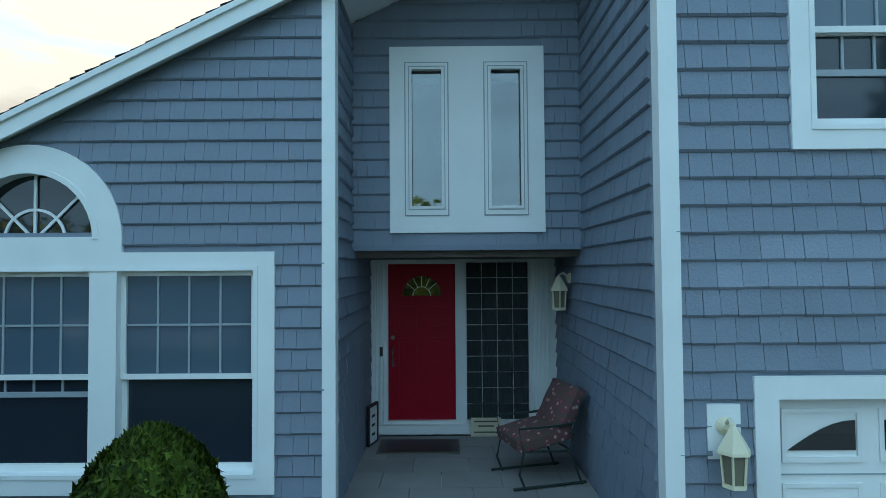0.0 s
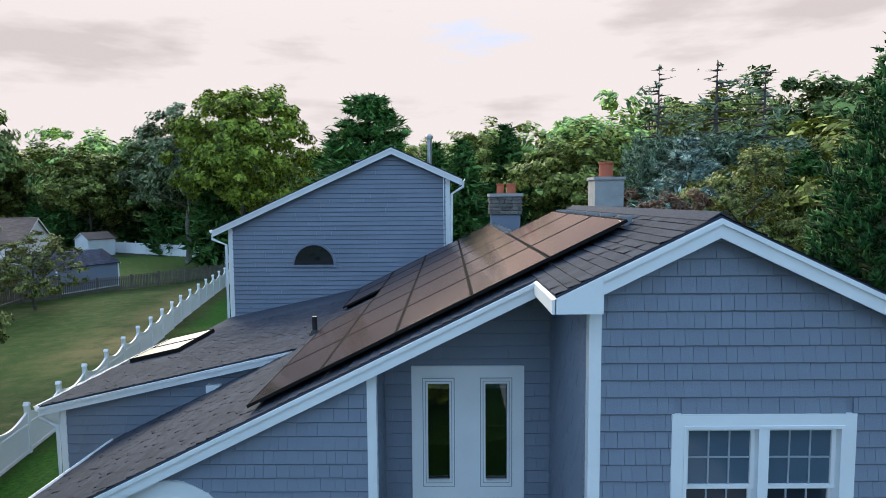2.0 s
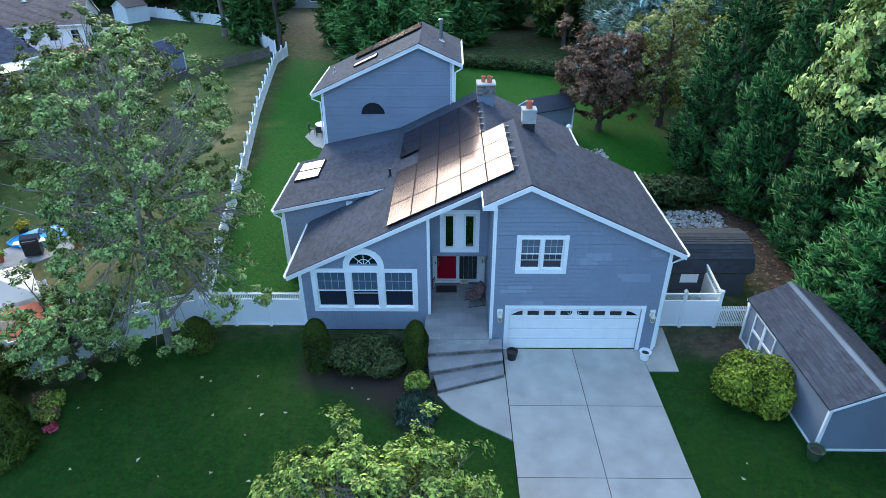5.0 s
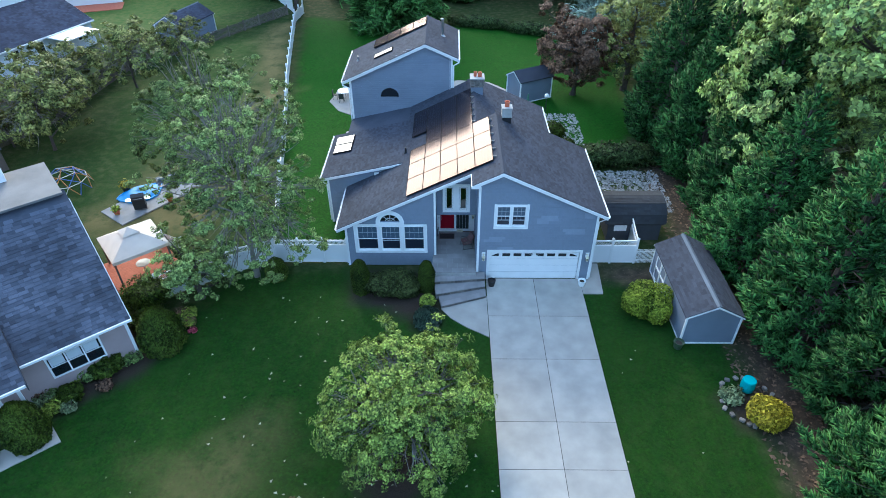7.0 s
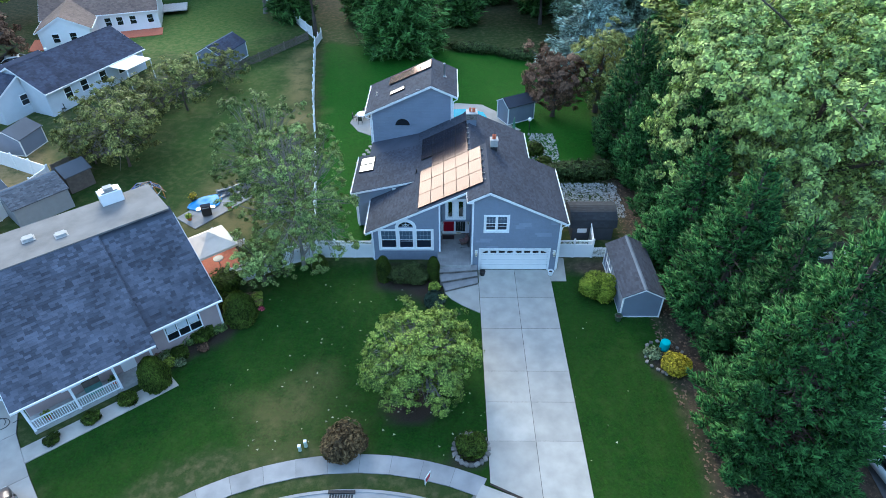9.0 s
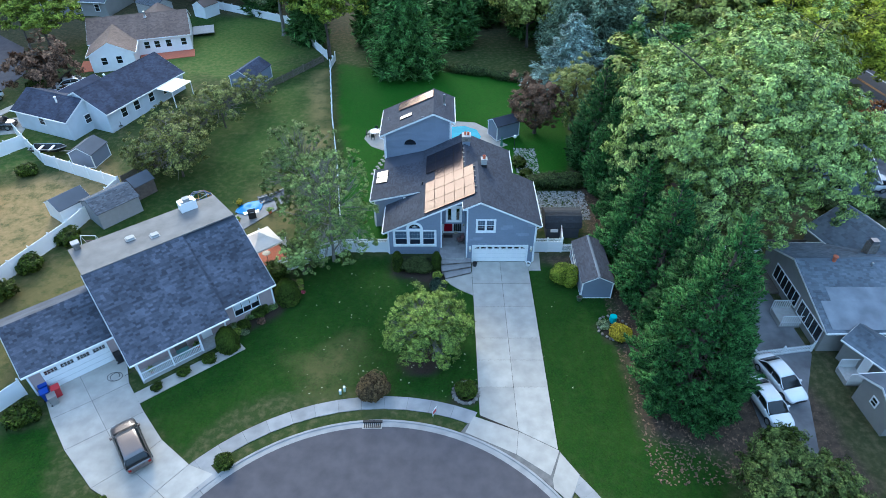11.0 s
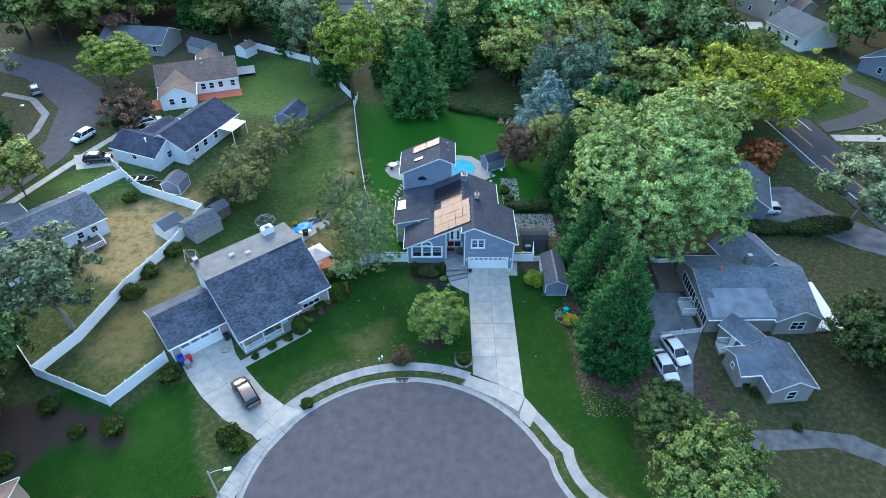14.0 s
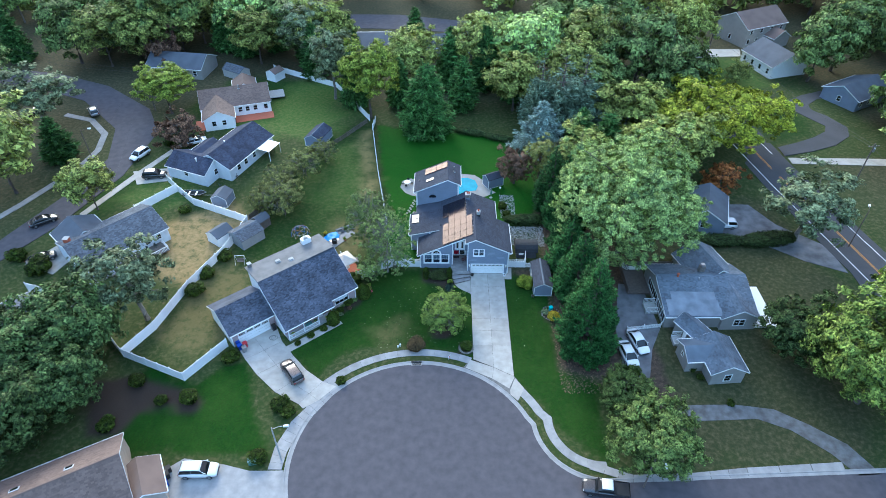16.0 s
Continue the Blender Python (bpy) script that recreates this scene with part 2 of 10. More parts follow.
def prism(bm, pts, axis, a, b):
    """A polygon of two coordinates pushed along one axis from a to b."""
    def at(p, q):
        return {"x": (q, p[0], p[1]), "y": (p[0], q, p[1]), "z": (p[0], p[1], q)}[axis]
    lo, hi = [bm.verts.new(at(p, a)) for p in pts], [bm.verts.new(at(p, b)) for p in pts]
    bm.faces.new(lo)
    bm.faces.new(hi[::-1])
    for i in range(len(pts)):
        j = (i + 1) % len(pts)
        bm.faces.new((lo[i], hi[i], hi[j], lo[j]))


def prisms(axis, *items):
    bm = bmesh.new()
    for pts, a, b in items:
        prism(bm, pts, axis, a, b)
    return bm


def tube(bm, path, radii, n=8, cap=True):
    """A round, tapering rod along a path of points."""
    rings = []
    path = [Vector(p) for p in path]
    if not hasattr(radii, "__len__"):
        radii = [radii] * len(path)
    for i, p in enumerate(path):
        d = (path[min(i + 1, len(path) - 1)] - path[max(i - 1, 0)]).normalized()
        q = d.to_track_quat("Z", "Y")
        rings.append([bm.verts.new(p + q @ Vector((math.cos(k * math.tau / n), math.sin(k * math.tau / n), 0)) * radii[i]) for k in range(n)])
    for a, b in zip(rings, rings[1:]):
        for k in range(n):
            bm.faces.new((a[k], a[(k + 1) % n], b[(k + 1) % n], b[k]))
    if cap:
        bm.faces.new(rings[0][::-1])
        bm.faces.new(rings[-1])
    return rings


def rod(path, radii, n=8):
    bm = bmesh.new()
    tube(bm, path, radii, n)
    return bm


def lathe(profile, n=20, centre=(0, 0)):
    """A turned shape from pairs of radius and height."""
    bm = bmesh.new()
    rings = [[bm.verts.new((centre[0] + r * math.cos(k * math.tau / n), centre[1] + r * math.sin(k * math.tau / n), z)) for k in range(n)] for r, z in profile]
    for a, b in zip(rings, rings[1:]):
        for k in range(n):
            bm.faces.new((a[k], a[(k + 1) % n], b[(k + 1) % n], b[k]))
    bm.faces.new(rings[0][::-1])
    bm.faces.new(rings[-1])
    return bm


def pieces(name, bm, material, parent, label=""):
    """One object for each separate body in a bmesh."""
    left = set(bm.verts)
    while left:
        todo, body = [left.pop()], []
        while todo:
            v = todo.pop()
            body.append(v)
            for e in v.link_edges:
                w = e.other_vert(v)
                if w in left:
                    left.discard(w)
                    todo.append(w)
        one = bmesh.new()
        at = {v: one.verts.new(v.co) for v in body}
        for f in {f for v in body for f in v.link_faces}:
            one.faces.new([at[v] for v in f.verts])
        part(name, one, material, parent, label)
    bm.free()


def sheet(name, verts, faces, material, parent=None, label="", kind="", category=""):
    me = bpy.data.meshes.new(name)
    me.from_pydata(verts, [], faces)
    ob = link_mesh(name, me, material, parent, label, kind)
    return tagged(ob, category=category)


def slab(name, outline, z, depth, material, parent=None, label="", kind="", category="", follow=False):
    """A flat slab of an outline, its top at z above the ground."""
    bm = bmesh.new()
    lo = [bm.verts.new((x, y, (float(rise(x, y)) if follow else 0) + z - depth)) for x, y in outline]
    hi = [bm.verts.new((x, y, (float(rise(x, y)) if follow else 0) + z)) for x, y in outline]
    bm.faces.new(lo[::-1])
    bm.faces.new(hi)
    for i in range(len(outline)):
        j = (i + 1) % len(outline)
        bm.faces.new((lo[i], lo[j], hi[j], hi[i]))
    bmesh.ops.triangulate(bm, faces=[f for f in bm.faces if len(f.verts) > 4])
    ob = part(name, bm, material, parent, label, kind)
    return tagged(ob, category=category)


def inside(px, py, poly):
    """Which points lie in a polygon."""
    hit = np.zeros(np.shape(px), bool)
    for (x0, y0), (x1, y1) in zip(poly, poly[1:] + poly[:1]):
        if y0 == y1:
            continue
        c = (y0 > py) != (y1 > py)
        hit ^= c & (px < (x1 - x0) * (py - y0) / (y1 - y0) + x0)
    return hit


def away(px, py, poly):
    """Distance of points from a polygon's edge, negative inside it."""
    d = np.full(np.shape(px), 1e9)
    for (x0, y0), (x1, y1) in zip(poly, poly[1:] + poly[:1]):
        dx, dy = x1 - x0, y1 - y0
        k = np.clip(((px - x0) * dx + (py - y0) * dy) / (dx * dx + dy * dy + 1e-9), 0, 1)
        d = np.minimum(d, np.hypot(px - x0 - k * dx, py - y0 - k * dy))
    return np.where(inside(px, py, poly), -d, d)

# ---- ground ----
CX, CY = -5.5, -31.0
xs = np.concatenate([np.linspace(-900, -110, 14), np.arange(-100, -50, 2.0), np.arange(-50, 30, 0.6), np.arange(30, 100, 2.0), np.linspace(110, 900, 14)])
ys = np.concatenate([np.linspace(-400, -60, 8), np.arange(-52, -22, 1.2), np.arange(-22, 60, 0.6), np.arange(60, 150, 3.0), np.linspace(160, 1500, 16)])
gx, gy = np.meshgrid(xs, ys)
wob = np.array([noise.noise((x * 0.25, y * 0.25, 0)) + 0.5 * noise.noise((x * 0.9, y * 0.9, 4)) for x, y in zip(gx.ravel(), gy.ravel())]).reshape(gx.shape)
gz = rise(gx, gy) + 0.02 * wob - 0.05


def zone(poly, soft=1.0, rough=1.0):
    return np.clip(0.5 - (away(gx, gy, poly) + rough * wob) / soft, 0, 1)


LAWN_FRONT = [(-17, -13), (-9, -12), (0, -13), (9, -19), (14, -27), (18.5, -30), (20, -16), (16, -6), (15, 2), (9, 5), (-13, 5), (-16, -1), (-19, -6), (-25, -13), (-20, -18)]
LAWN_BACK = [(-12, 6), (-6, 8), (8, 16), (16, 22), (17, 47), (-18, 53)]
LAWN_WEST = [(-37, -19), (-31, -14), (-27, -24), (-24, -30), (-44, -30), (-48, -22), (-44, -15)]
green = np.maximum.reduce([0.92 * zone(LAWN_FRONT), zone(LAWN_BACK), zone(LAWN_WEST), 0.5 * zone([(-40, 7), (-13, 6), (-19, 54), (-31, 50), (-34, 25)], 3, 2), 0.7 * zone([(-54, 50), (-32, 55), (-22, 60), (-26, 75), (-56, 78), (-64, 60)], 3, 2), 0.7 * zone([(-75, 28), (-60, 36), (-62, 26), (-68, 16)], 2), 0.7 * zone([(66, 92), (79, 92), (80, 74), (67, 70)], 3, 1.5), 0.6 * zone([(70, 46), (80, 50), (82, 58), (79, 64), (69, 64)], 2)])
yard = np.maximum.reduce([zone([(-40, 7), (-13, 6), (-19, 54), (-31, 50), (-34, 25)], 2), zone([(-54, 50), (-32, 55), (-26, 75), (-56, 78), (-64, 60)], 2),
                          zone([(66, 8), (68, -30), (52, -30), (40, -24), (40, -14)], 3), zone([(58, 60), (74, 40), (100, 40), (90, 80), (82, 94), (66, 94)], 3), zone([(-75, 28), (-60, 36), (-62, 26), (-68, 16)], 2)])
dry = np.maximum.reduce([zone([(-60, 12), (-44, 24), (-38, 17), (-45, 0), (-52, 4)], 2) * 1.0, zone([(-46, -9), (-39, 8), (-32, -3), (-38, -17)], 3, 3.5) * 0.34,
                         zone([(-17.5, 26), (-15.5, 26), (-19.5, 50), (-22.5, 48)], 3, 2) * 0.6, zone([(-12, -12), (-6, -12), (-9, -7), (-14, -9)], 3, 2) * 0.3, zone([(-26, 9), (-17, 8), (-16, 17), (-22, 19)], 3, 1.5) * 0.45])
dirt = np.maximum.reduce([zone([(14.6, -16), (20, -18), (24, -30), (30, -20), (27, 20), (15, 22)], 1.5, 0.8), zone([(23, -32), (52, -30), (64, -5), (60, 25), (27, 25)], 4, 2.5) * 0.35,
                          zone([(9, 5.5), (14, 5.5), (13, 3), (9, 4)], 1.0, 0.5) * 0.9, 0.55 * np.clip((gy - 58) / 12, 0, 1) * (1 - yard), 0.5 * np.clip((np.hypot(gx, gy) - 75) / 20, 0, 1) * (1 - yard)])
bed = np.maximum.reduce([zone([(-5.9, 5), (-1.4, 5), (-0.6, 1.2), (-1.2, -0.2), (-2.6, 0.9), (-6.0, 2.0)], 0.8, 0.4), zone([(CX + 3 + 1.9 * math.cos(a), -8.7 + 1.8 * math.sin(a)) for a in np.arange(0, 6.28, 0.5)], 0.6, 0.3),
                         zone([(-17, 1.0), (-15, -1.5), (-16, -3.4), (-19, -6), (-21, -4)], 0.8, 0.4), zone([(-48.5, -27.5), (-44.1, -27.2), (-43, -23.7), (-39.6, -22.9), (-36.5, -24.1), (-34.6, -22.8), (-36.9, -20.2), (-41, -19.3), (-46, -17.6), (-52, -19)], 1.0, 0.4), zone([(13, -4.5), (15.5, -4), (15.8, -6.5), (13.7, -6.6)], 0.7, 0.3),
                         zone([(-0.2, -13.2), (1.9, -13.2), (2, -11.5), (0.2, -11.2)], 0.5, 0.3)])
ny, nx = gx.shape
idx = np.arange(nx * ny).reshape(ny, nx)
quads = np.stack([idx[:-1, :-1], idx[:-1, 1:], idx[1:, 1:], idx[1:, :-1]], -1).reshape(-1, 4)
gme = bpy.data.meshes.new("ground")
gme.from_pydata(np.stack([gx, gy, gz], -1).reshape(-1, 3).tolist(), [], quads.tolist())
lay = gme.color_attributes.new("cover", "FLOAT_COLOR", "POINT")
lay.data.foreach_set("color", np.stack([green, dry, dirt, bed], -1).astype(np.float32).ravel())
tend = zone(LAWN_BACK)
# yards whose grass is painted paler, as if sun fell on it
sunlit_zone = np.maximum.reduce([zone([(-50, 50), (-32, 46), (-22, 58), (-26, 74), (-40, 76), (-46, 60)], 5, 3), 0.8 * zone([(-66, 24), (-56, 20), (-50, 25), (-58, 38)], 2, 1), 0.8 * zone([(66, 92), (79, 92), (80, 74), (67, 70)], 3, 1.5), 0.5 * zone([(-30, 22), (-17, 24), (-20, 46), (-27, 44)], 5, 4)])
lay = gme.color_attributes.new("vigour_and_sunlight", "FLOAT_COLOR", "POINT")
lay.data.foreach_set("color", np.stack([tend, sunlit_zone, tend, np.ones_like(tend)], -1).astype(np.float32).ravel())
gme.polygons.foreach_set("use_smooth", np.ones(len(quads), bool))

GROUND = bpy.data.materials.new("lawn_and_soil")
GROUND.use_nodes = True
n_, l_ = GROUND.node_tree.nodes, GROUND.node_tree.links
att = n_.new("ShaderNodeVertexColor")
att.layer_name = "cover"
sepc = n_.new("ShaderNodeSeparateColor")
l_.new(att.outputs["Color"], sepc.inputs[0])
tcg = n_.new("ShaderNodeTexCoord")


def gnoise(scale, detail=6.0, rough=0.6, z=1.0):
    t = n_.new("ShaderNodeTexNoise")
    t.inputs["Scale"].default_value, t.inputs["Detail"].default_value, t.inputs["Roughness"].default_value = scale, detail, rough
    l_.new(tcg.outputs["Object"], t.inputs["Vector"])
    return t.outputs["Fac"]


def gmix(fac, a, b):
    m = n_.new("ShaderNodeMixRGB")
    for s, v in (("Fac", fac), ("Color1", a), ("Color2", b)):
        if isinstance(v, tuple):
            m.inputs[s].default_value = (*v, 1)
        else:
            l_.new(v, m.inputs[s])
    return m.outputs["Color"]


def grange(v, a, b, c=0.0, d=1.0):
    m = n_.new("ShaderNodeMapRange")
    for s, x in (("From Min", a), ("From Max", b), ("To Min", c), ("To Max", d)):
        m.inputs[s].default_value = x
    l_.new(v, m.inputs["Value"])
    return m.outputs["Result"]


blade, patch, mid = gnoise(19, 4, 0.8), gnoise(0.16), gnoise(1.6)
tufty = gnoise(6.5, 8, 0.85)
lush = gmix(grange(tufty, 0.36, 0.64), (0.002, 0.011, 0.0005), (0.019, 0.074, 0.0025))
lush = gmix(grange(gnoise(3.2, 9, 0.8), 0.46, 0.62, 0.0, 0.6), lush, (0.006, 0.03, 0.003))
lush = gmix(grange(patch, 0.42, 0.72, 0.0, 0.4), lush, (0.038, 0.08, 0.008))
wave = n_.new("ShaderNodeTexWave")
wave.inputs["Scale"].default_value, wave.inputs["Distortion"].default_value, wave.inputs["Detail"].default_value = 0.28, 1.2, 2.0
turn_ = n_.new("ShaderNodeMapping")
turn_.inputs["Rotation"].default_value = (0, 0, radians(12))
l_.new(tcg.outputs["Object"], turn_.inputs["Vector"])
l_.new(turn_.outputs["Vector"], wave.inputs["Vector"])
lush = gmix(grange(wave.outputs["Fac"], 0.2, 0.8, 0.0, 0.14), lush, (0.010, 0.05, 0.004))
vig = n_.new("ShaderNodeVertexColor")
vig.layer_name = "vigour_and_sunlight"
rich = gmix(grange(tufty, 0.36, 0.64), (0.006, 0.034, 0.001), (0.042, 0.175, 0.007))
vsep = n_.new("ShaderNodeSeparateColor")
l_.new(vig.outputs["Color"], vsep.inputs[0])
lush = gmix(grange(vsep.outputs[0], 0.0, 1.0, 0.0, 0.6), lush, rich)
weak = gmix(grange(blade, 0.3, 0.7), (0.02, 0.038, 0.009), (0.054, 0.075, 0.019))
weak = gmix(grange(mid, 0.45, 0.7), weak, (0.11, 0.098, 0.044))
straw = gmix(grange(mid, 0.35, 0.65), (0.29, 0.205, 0.095), (0.21, 0.16, 0.068))
straw = gmix(grange(gnoise(0.6, 8, 0.75), 0.48, 0.62), straw, (0.10, 0.10, 0.037))
weak = gmix(grange(gnoise(0.75, 9, 0.75), 0.46, 0.6, 0.0, 0.6), weak, (0.03, 0.052, 0.013))
lush = gmix(grange(gnoise(0.8, 9, 0.78), 0.5, 0.66, 0.0, 0.28), lush, (0.04, 0.08, 0.01))
soil = gmix(grange(mid, 0.35, 0.65), (0.042, 0.034, 0.026), (0.09, 0.065, 0.046))
soil = gmix(grange(gnoise(7, 5, 0.8), 0.56, 0.68), soil, (0.19, 0.13, 0.085))
mulch_c = gmix(grange(blade, 0.35, 0.65), (0.022, 0.017, 0.013), (0.06, 0.044, 0.034))
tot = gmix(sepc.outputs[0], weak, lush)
# sunlight on the far lawns, put into the grass colour
sunlit_turf = gmix(grange(mid, 0.35, 0.65), (0.06, 0.125, 0.02), (0.13, 0.155, 0.04))
tot = gmix(grange(vsep.outputs[1], 0.0, 1.0, 0.0, 0.7), tot, sunlit_turf)
tot = gmix(sepc.outputs[1], tot, straw)
tot = gmix(sepc.outputs[2], tot, soil)
tot = gmix(att.outputs["Alpha"], tot, mulch_c)
gb = n_["Principled BSDF"]
gb.inputs["Roughness"].default_value, gb.inputs["Specular IOR Level"].default_value = 0.95, 0.15
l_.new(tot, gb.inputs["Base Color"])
gbump = n_.new("ShaderNodeBump")
gbump.inputs["Strength"].default_value, gbump.inputs["Distance"].default_value = 0.8, 0.06
l_.new(tufty, gbump.inputs["Height"])
l_.new(gbump.outputs[0], gb.inputs["Normal"])
ground = link_mesh("ground", gme, GROUND, None, "mown green lawns, drier grass and leaf-strewn soil", "structure")
tagged(ground, category="ground")

# the turning circle and its street
def ring(r, a0, a1, n):
    return [(CX + r * math.cos(a0 + (a1 - a0) * i / n), CY + r * math.sin(a0 + (a1 - a0) * i / n)) for i in range(n + 1)]


# edge of the road: round the circle from the west, then bending out along the street to the east
def edge(off):
    r = 15.75 + off
    arc = ring(r, radians(200), radians(26), 60)
    fx, fy, fr = CX + 24.4 * math.cos(radians(15.5)), CY + 24.4 * math.sin(radians(15.5)), 8.65 - off
    ex = arc[-1]
    a0 = math.atan2(ex[1] - fy, ex[0] - fx)
    bend = []
    for i in range(1, 15):
        a = a0 + (radians(272) - (a0 % math.tau)) * i / 14
        bend.append((fx + fr * math.cos(a), fy + fr * math.sin(a)))
    last = bend[-1]
    return arc + bend + [(last[0] + 20 * k, last[1] + 1.0 * k) for k in (1, 2, 3, 4, 5, 6)]


def band(name, inner, outer, z, depth, material, label, category, kind="structure"):
    bm = bmesh.new()
    zi = [[bm.verts.new((*p, h)) for p in q] for q, h in ((inner, z), (outer, z), (outer, z - depth), (inner, z - depth))]
    for k in range(4):
        a, b = zi[k], zi[(k + 1) % 4]
        for i in range(len(a) - 1):
            bm.faces.new((a[i], a[i + 1], b[i + 1], b[i]))
    ob = part(name, bm, material, None, label, kind)
    return tagged(ob, category=category)


gut0, gut1, kerb1 = edge(0.0), edge(0.45), edge(0.62)
road_out = gut0 + [(140, gut0[-1][1]), (140, -46), (16, -42)] + ring(15.75, radians(-42), radians(-158), 20)
slab("road", road_out, 0.0, 0.15, ASPHALT, None, "worn grey asphalt turning circle and street", "structure", "road")
band("gutter", gut0, gut1, 0.006, 0.1, PAVEMENT, "pale concrete gutter along the road", "gutter")
band("kerb", gut1, kerb1, 0.06, 0.25, PAVEMENT, "low pale concrete kerb", "kerb")

# ---- the blue house ----
house = thing("house", pose(0.9, 8, 0), "slate-blue shingled house with white trim, red door and solar panels", "house")
IN_PLACE.add("house")
RX, RZ, LS, RS = 2.73, 7.49, 0.488, 0.472   # front ridge and its two slopes
R2X, R2Z, R2S = 1.51, 6.89, 0.445           # rear ridge
YF, YL, YA, YD = 4.18, 5.46, 6.46, 7.95     # garage front, parlour front, upper alcove wall, door wall
XL, XP, XQ, XR = -6.36, -0.96, 1.47, 8.22   # parlour's outer corner, alcove's two sides, garage's outer corner


def roof_z(x):
    return RZ - LS * (RX - x) if x < RX else RZ - RS * (x - RX)


def strips(bm, x0, x1, low, top, holes, y0, y1, cuts=()):
    """A wall along x with openings, built up from upright strips under a sloping top."""
    xs_ = sorted({x0, x1, *cuts, *[h[0] for h in holes], *[h[1] for h in holes]})
    for a, b in zip(xs_, xs_[1:]):
        if a < x0 - 1e-6 or b > x1 + 1e-6:
            continue
        spans, z = [], low
        for h in sorted(holes, key=lambda q: q[2]):
            if h[0] < b - 1e-6 and h[1] > a + 1e-6:
                if h[2] > z:
                    spans.append((z, h[2]))
                z = h[3]
        for s0, s1 in spans:
            prism(bm, [(a, s0), (b, s0), (b, s1), (a, s1)], "y", y0, y1)
        prism(bm, [(a, z), (b, z), (b, top(b)), (a, top(a))], "y", y0, y1)
    bmesh.ops.remove_doubles(bm, verts=bm.verts[:], dist=0.0005)


under = lambda x: roof_z(x) - 0.16
GAR = (2.22, 7.48, 0.0, 2.06)
UWIN = (2.50, 4.15, 3.87, 5.24)
LWIN = (-5.68, -1.64, 1.15, 2.95)
ARCH = (-3.66, 3.28, 0.62)  # centre x, foot, radius
bm = bmesh.new()
strips(bm, XQ, XR, 0, under, [GAR, UWIN], YF, YF + 0.18, cuts=(RX,))
wall_garage = part("wall", bm, SIDING, house, "front wall over the garage, clad in slate-blue shakes")
bm = bmesh.new()
arch_holes = [(ARCH[0] + ARCH[2] * math.cos(math.pi * (i + 1) / 12), ARCH[0] + ARCH[2] * math.cos(math.pi * i / 12), ARCH[1], ARCH[1] + ARCH[2] * math.sin(math.pi * (i + 0.5) / 12)) for i in range(12)]
strips(bm, XL, XP, 0, under, [LWIN] + arch_holes, YL, YL + 0.18)
wall_parlour = part("wall", bm, SIDING, house, "parlour front wall clad in slate-blue shakes")
CWIN = [(-0.36, 0.04, 3.52, 5.08), (0.47, 0.87, 3.52, 5.08)]
bm = bmesh.new()
strips(bm, XP, XQ, 3.16, under, CWIN, YA, YA + 0.16)
wall_alcove = part("wall", bm, SIDING, house, "recessed upper wall over the porch")
DOOR = (-0.74, 0.17, 0.97, 3.02)
BLOCKS = (0.29, 1.09, 1.0, 3.02)
bm = bmesh.new()
strips(bm, XP, XQ, 0.8, lambda x: 3.2, [DOOR, BLOCKS], YD, YD + 0.16)
part("wall", bm, WHITE, house, "white entry wall round the door")
# side and rear walls, floors and the soffit over the porch
for x0, x1, y0, y1 in ((XP - 0.16, XP, YL + 0.18, YD + 0.3), (XQ, XQ + 0.16, YF + 0.18, YD + 0.3), (XL, XL + 0.16, YL + 0.18, 10.2), (XR - 0.16, XR, YF + 0.18, 11.7)):
    part("wall", prisms("y", ([(x0, 0), (x1, 0), (x1, under(x1)), (x0, under(x0))], y0, y1)), SIDING, house)
for q in (([(XR - 2.0, 0), (XR, 0), (XR, under(XR)), (XR - 2.0, under(XR - 2.0))], 11.52, 11.7),
          ([(6.1, 0), (6.26, 0), (6.26, 4.65), (6.1, 4.72)], 11.7, 18.2),
          ([(-2.9, 0), (6.26, 0), (6.26, 4.65), (R2X, R2Z - 0.14), (-2.9, 4.6)], 18.04, 18.2),
          ([(R2X, R2Z - 0.1), (RX, roof_z(RX) - 0.16), (RX + 4.3, roof_z(RX + 4.3) - 0.16), (R2X + 4.9, 4.6)], 11.02, 11.16)):
    part("wall", prisms("y", q), SIDING, house)
part("floor", boxes((XL + 0.1, XP - 0.1, YL + 0.15, 12, 0.75, 0.9), (XQ + 0.1, XR - 0.1, YF + 0.15, 11.5, 2.45, 2.6), (XP, XQ, YA + 0.1, 10.5, 3.06, 3.18), (XP, XQ, YD, 11, 0.7, 0.82)), WOODGREY, house, "timber floors inside")
part("wall", prisms("y", *[([(a, z), (b, z), (b, under(b)), (a, under(a))], y, y + 0.15) for a, b, z, y in ((XL + 0.2, XP - 0.2, 0.9, 9.7), (XQ + 0.2, RX, 2.6, 9.0), (RX, XR - 0.2, 2.6, 9.0), (XP, XQ, 0.8, 9.6))]), CEMENT, house, "plain inner walls behind the windows")
part("soffit", boxes((XP, XQ, YA - 0.04, YD + 0.02, 3.13, 3.185)), SIDING, house)

# annex on the west, with a shallow roof
AX0, AX1, AY0, AY1 = -8.1, -3.05, 10.15, 15.9
ann_z = lambda x: 4.69 + 0.221 * (x + 3.0)
bm = bmesh.new()
prism(bm, [(AX0, 0), (AX1, 0), (AX1, ann_z(AX1) - 0.12), (AX0, ann_z(AX0) - 0.12)], "y", AY0, AY1)
prism(bm, [(-7.4, 0), (-2.9, 0), (-2.9, ann_z(-3.0) - 0.12), (-7.4, ann_z(-7.4) - 0.12)], "y", AY1, 18.3)
wall_annex = part("wall", bm, SIDING, house, "annex walls")
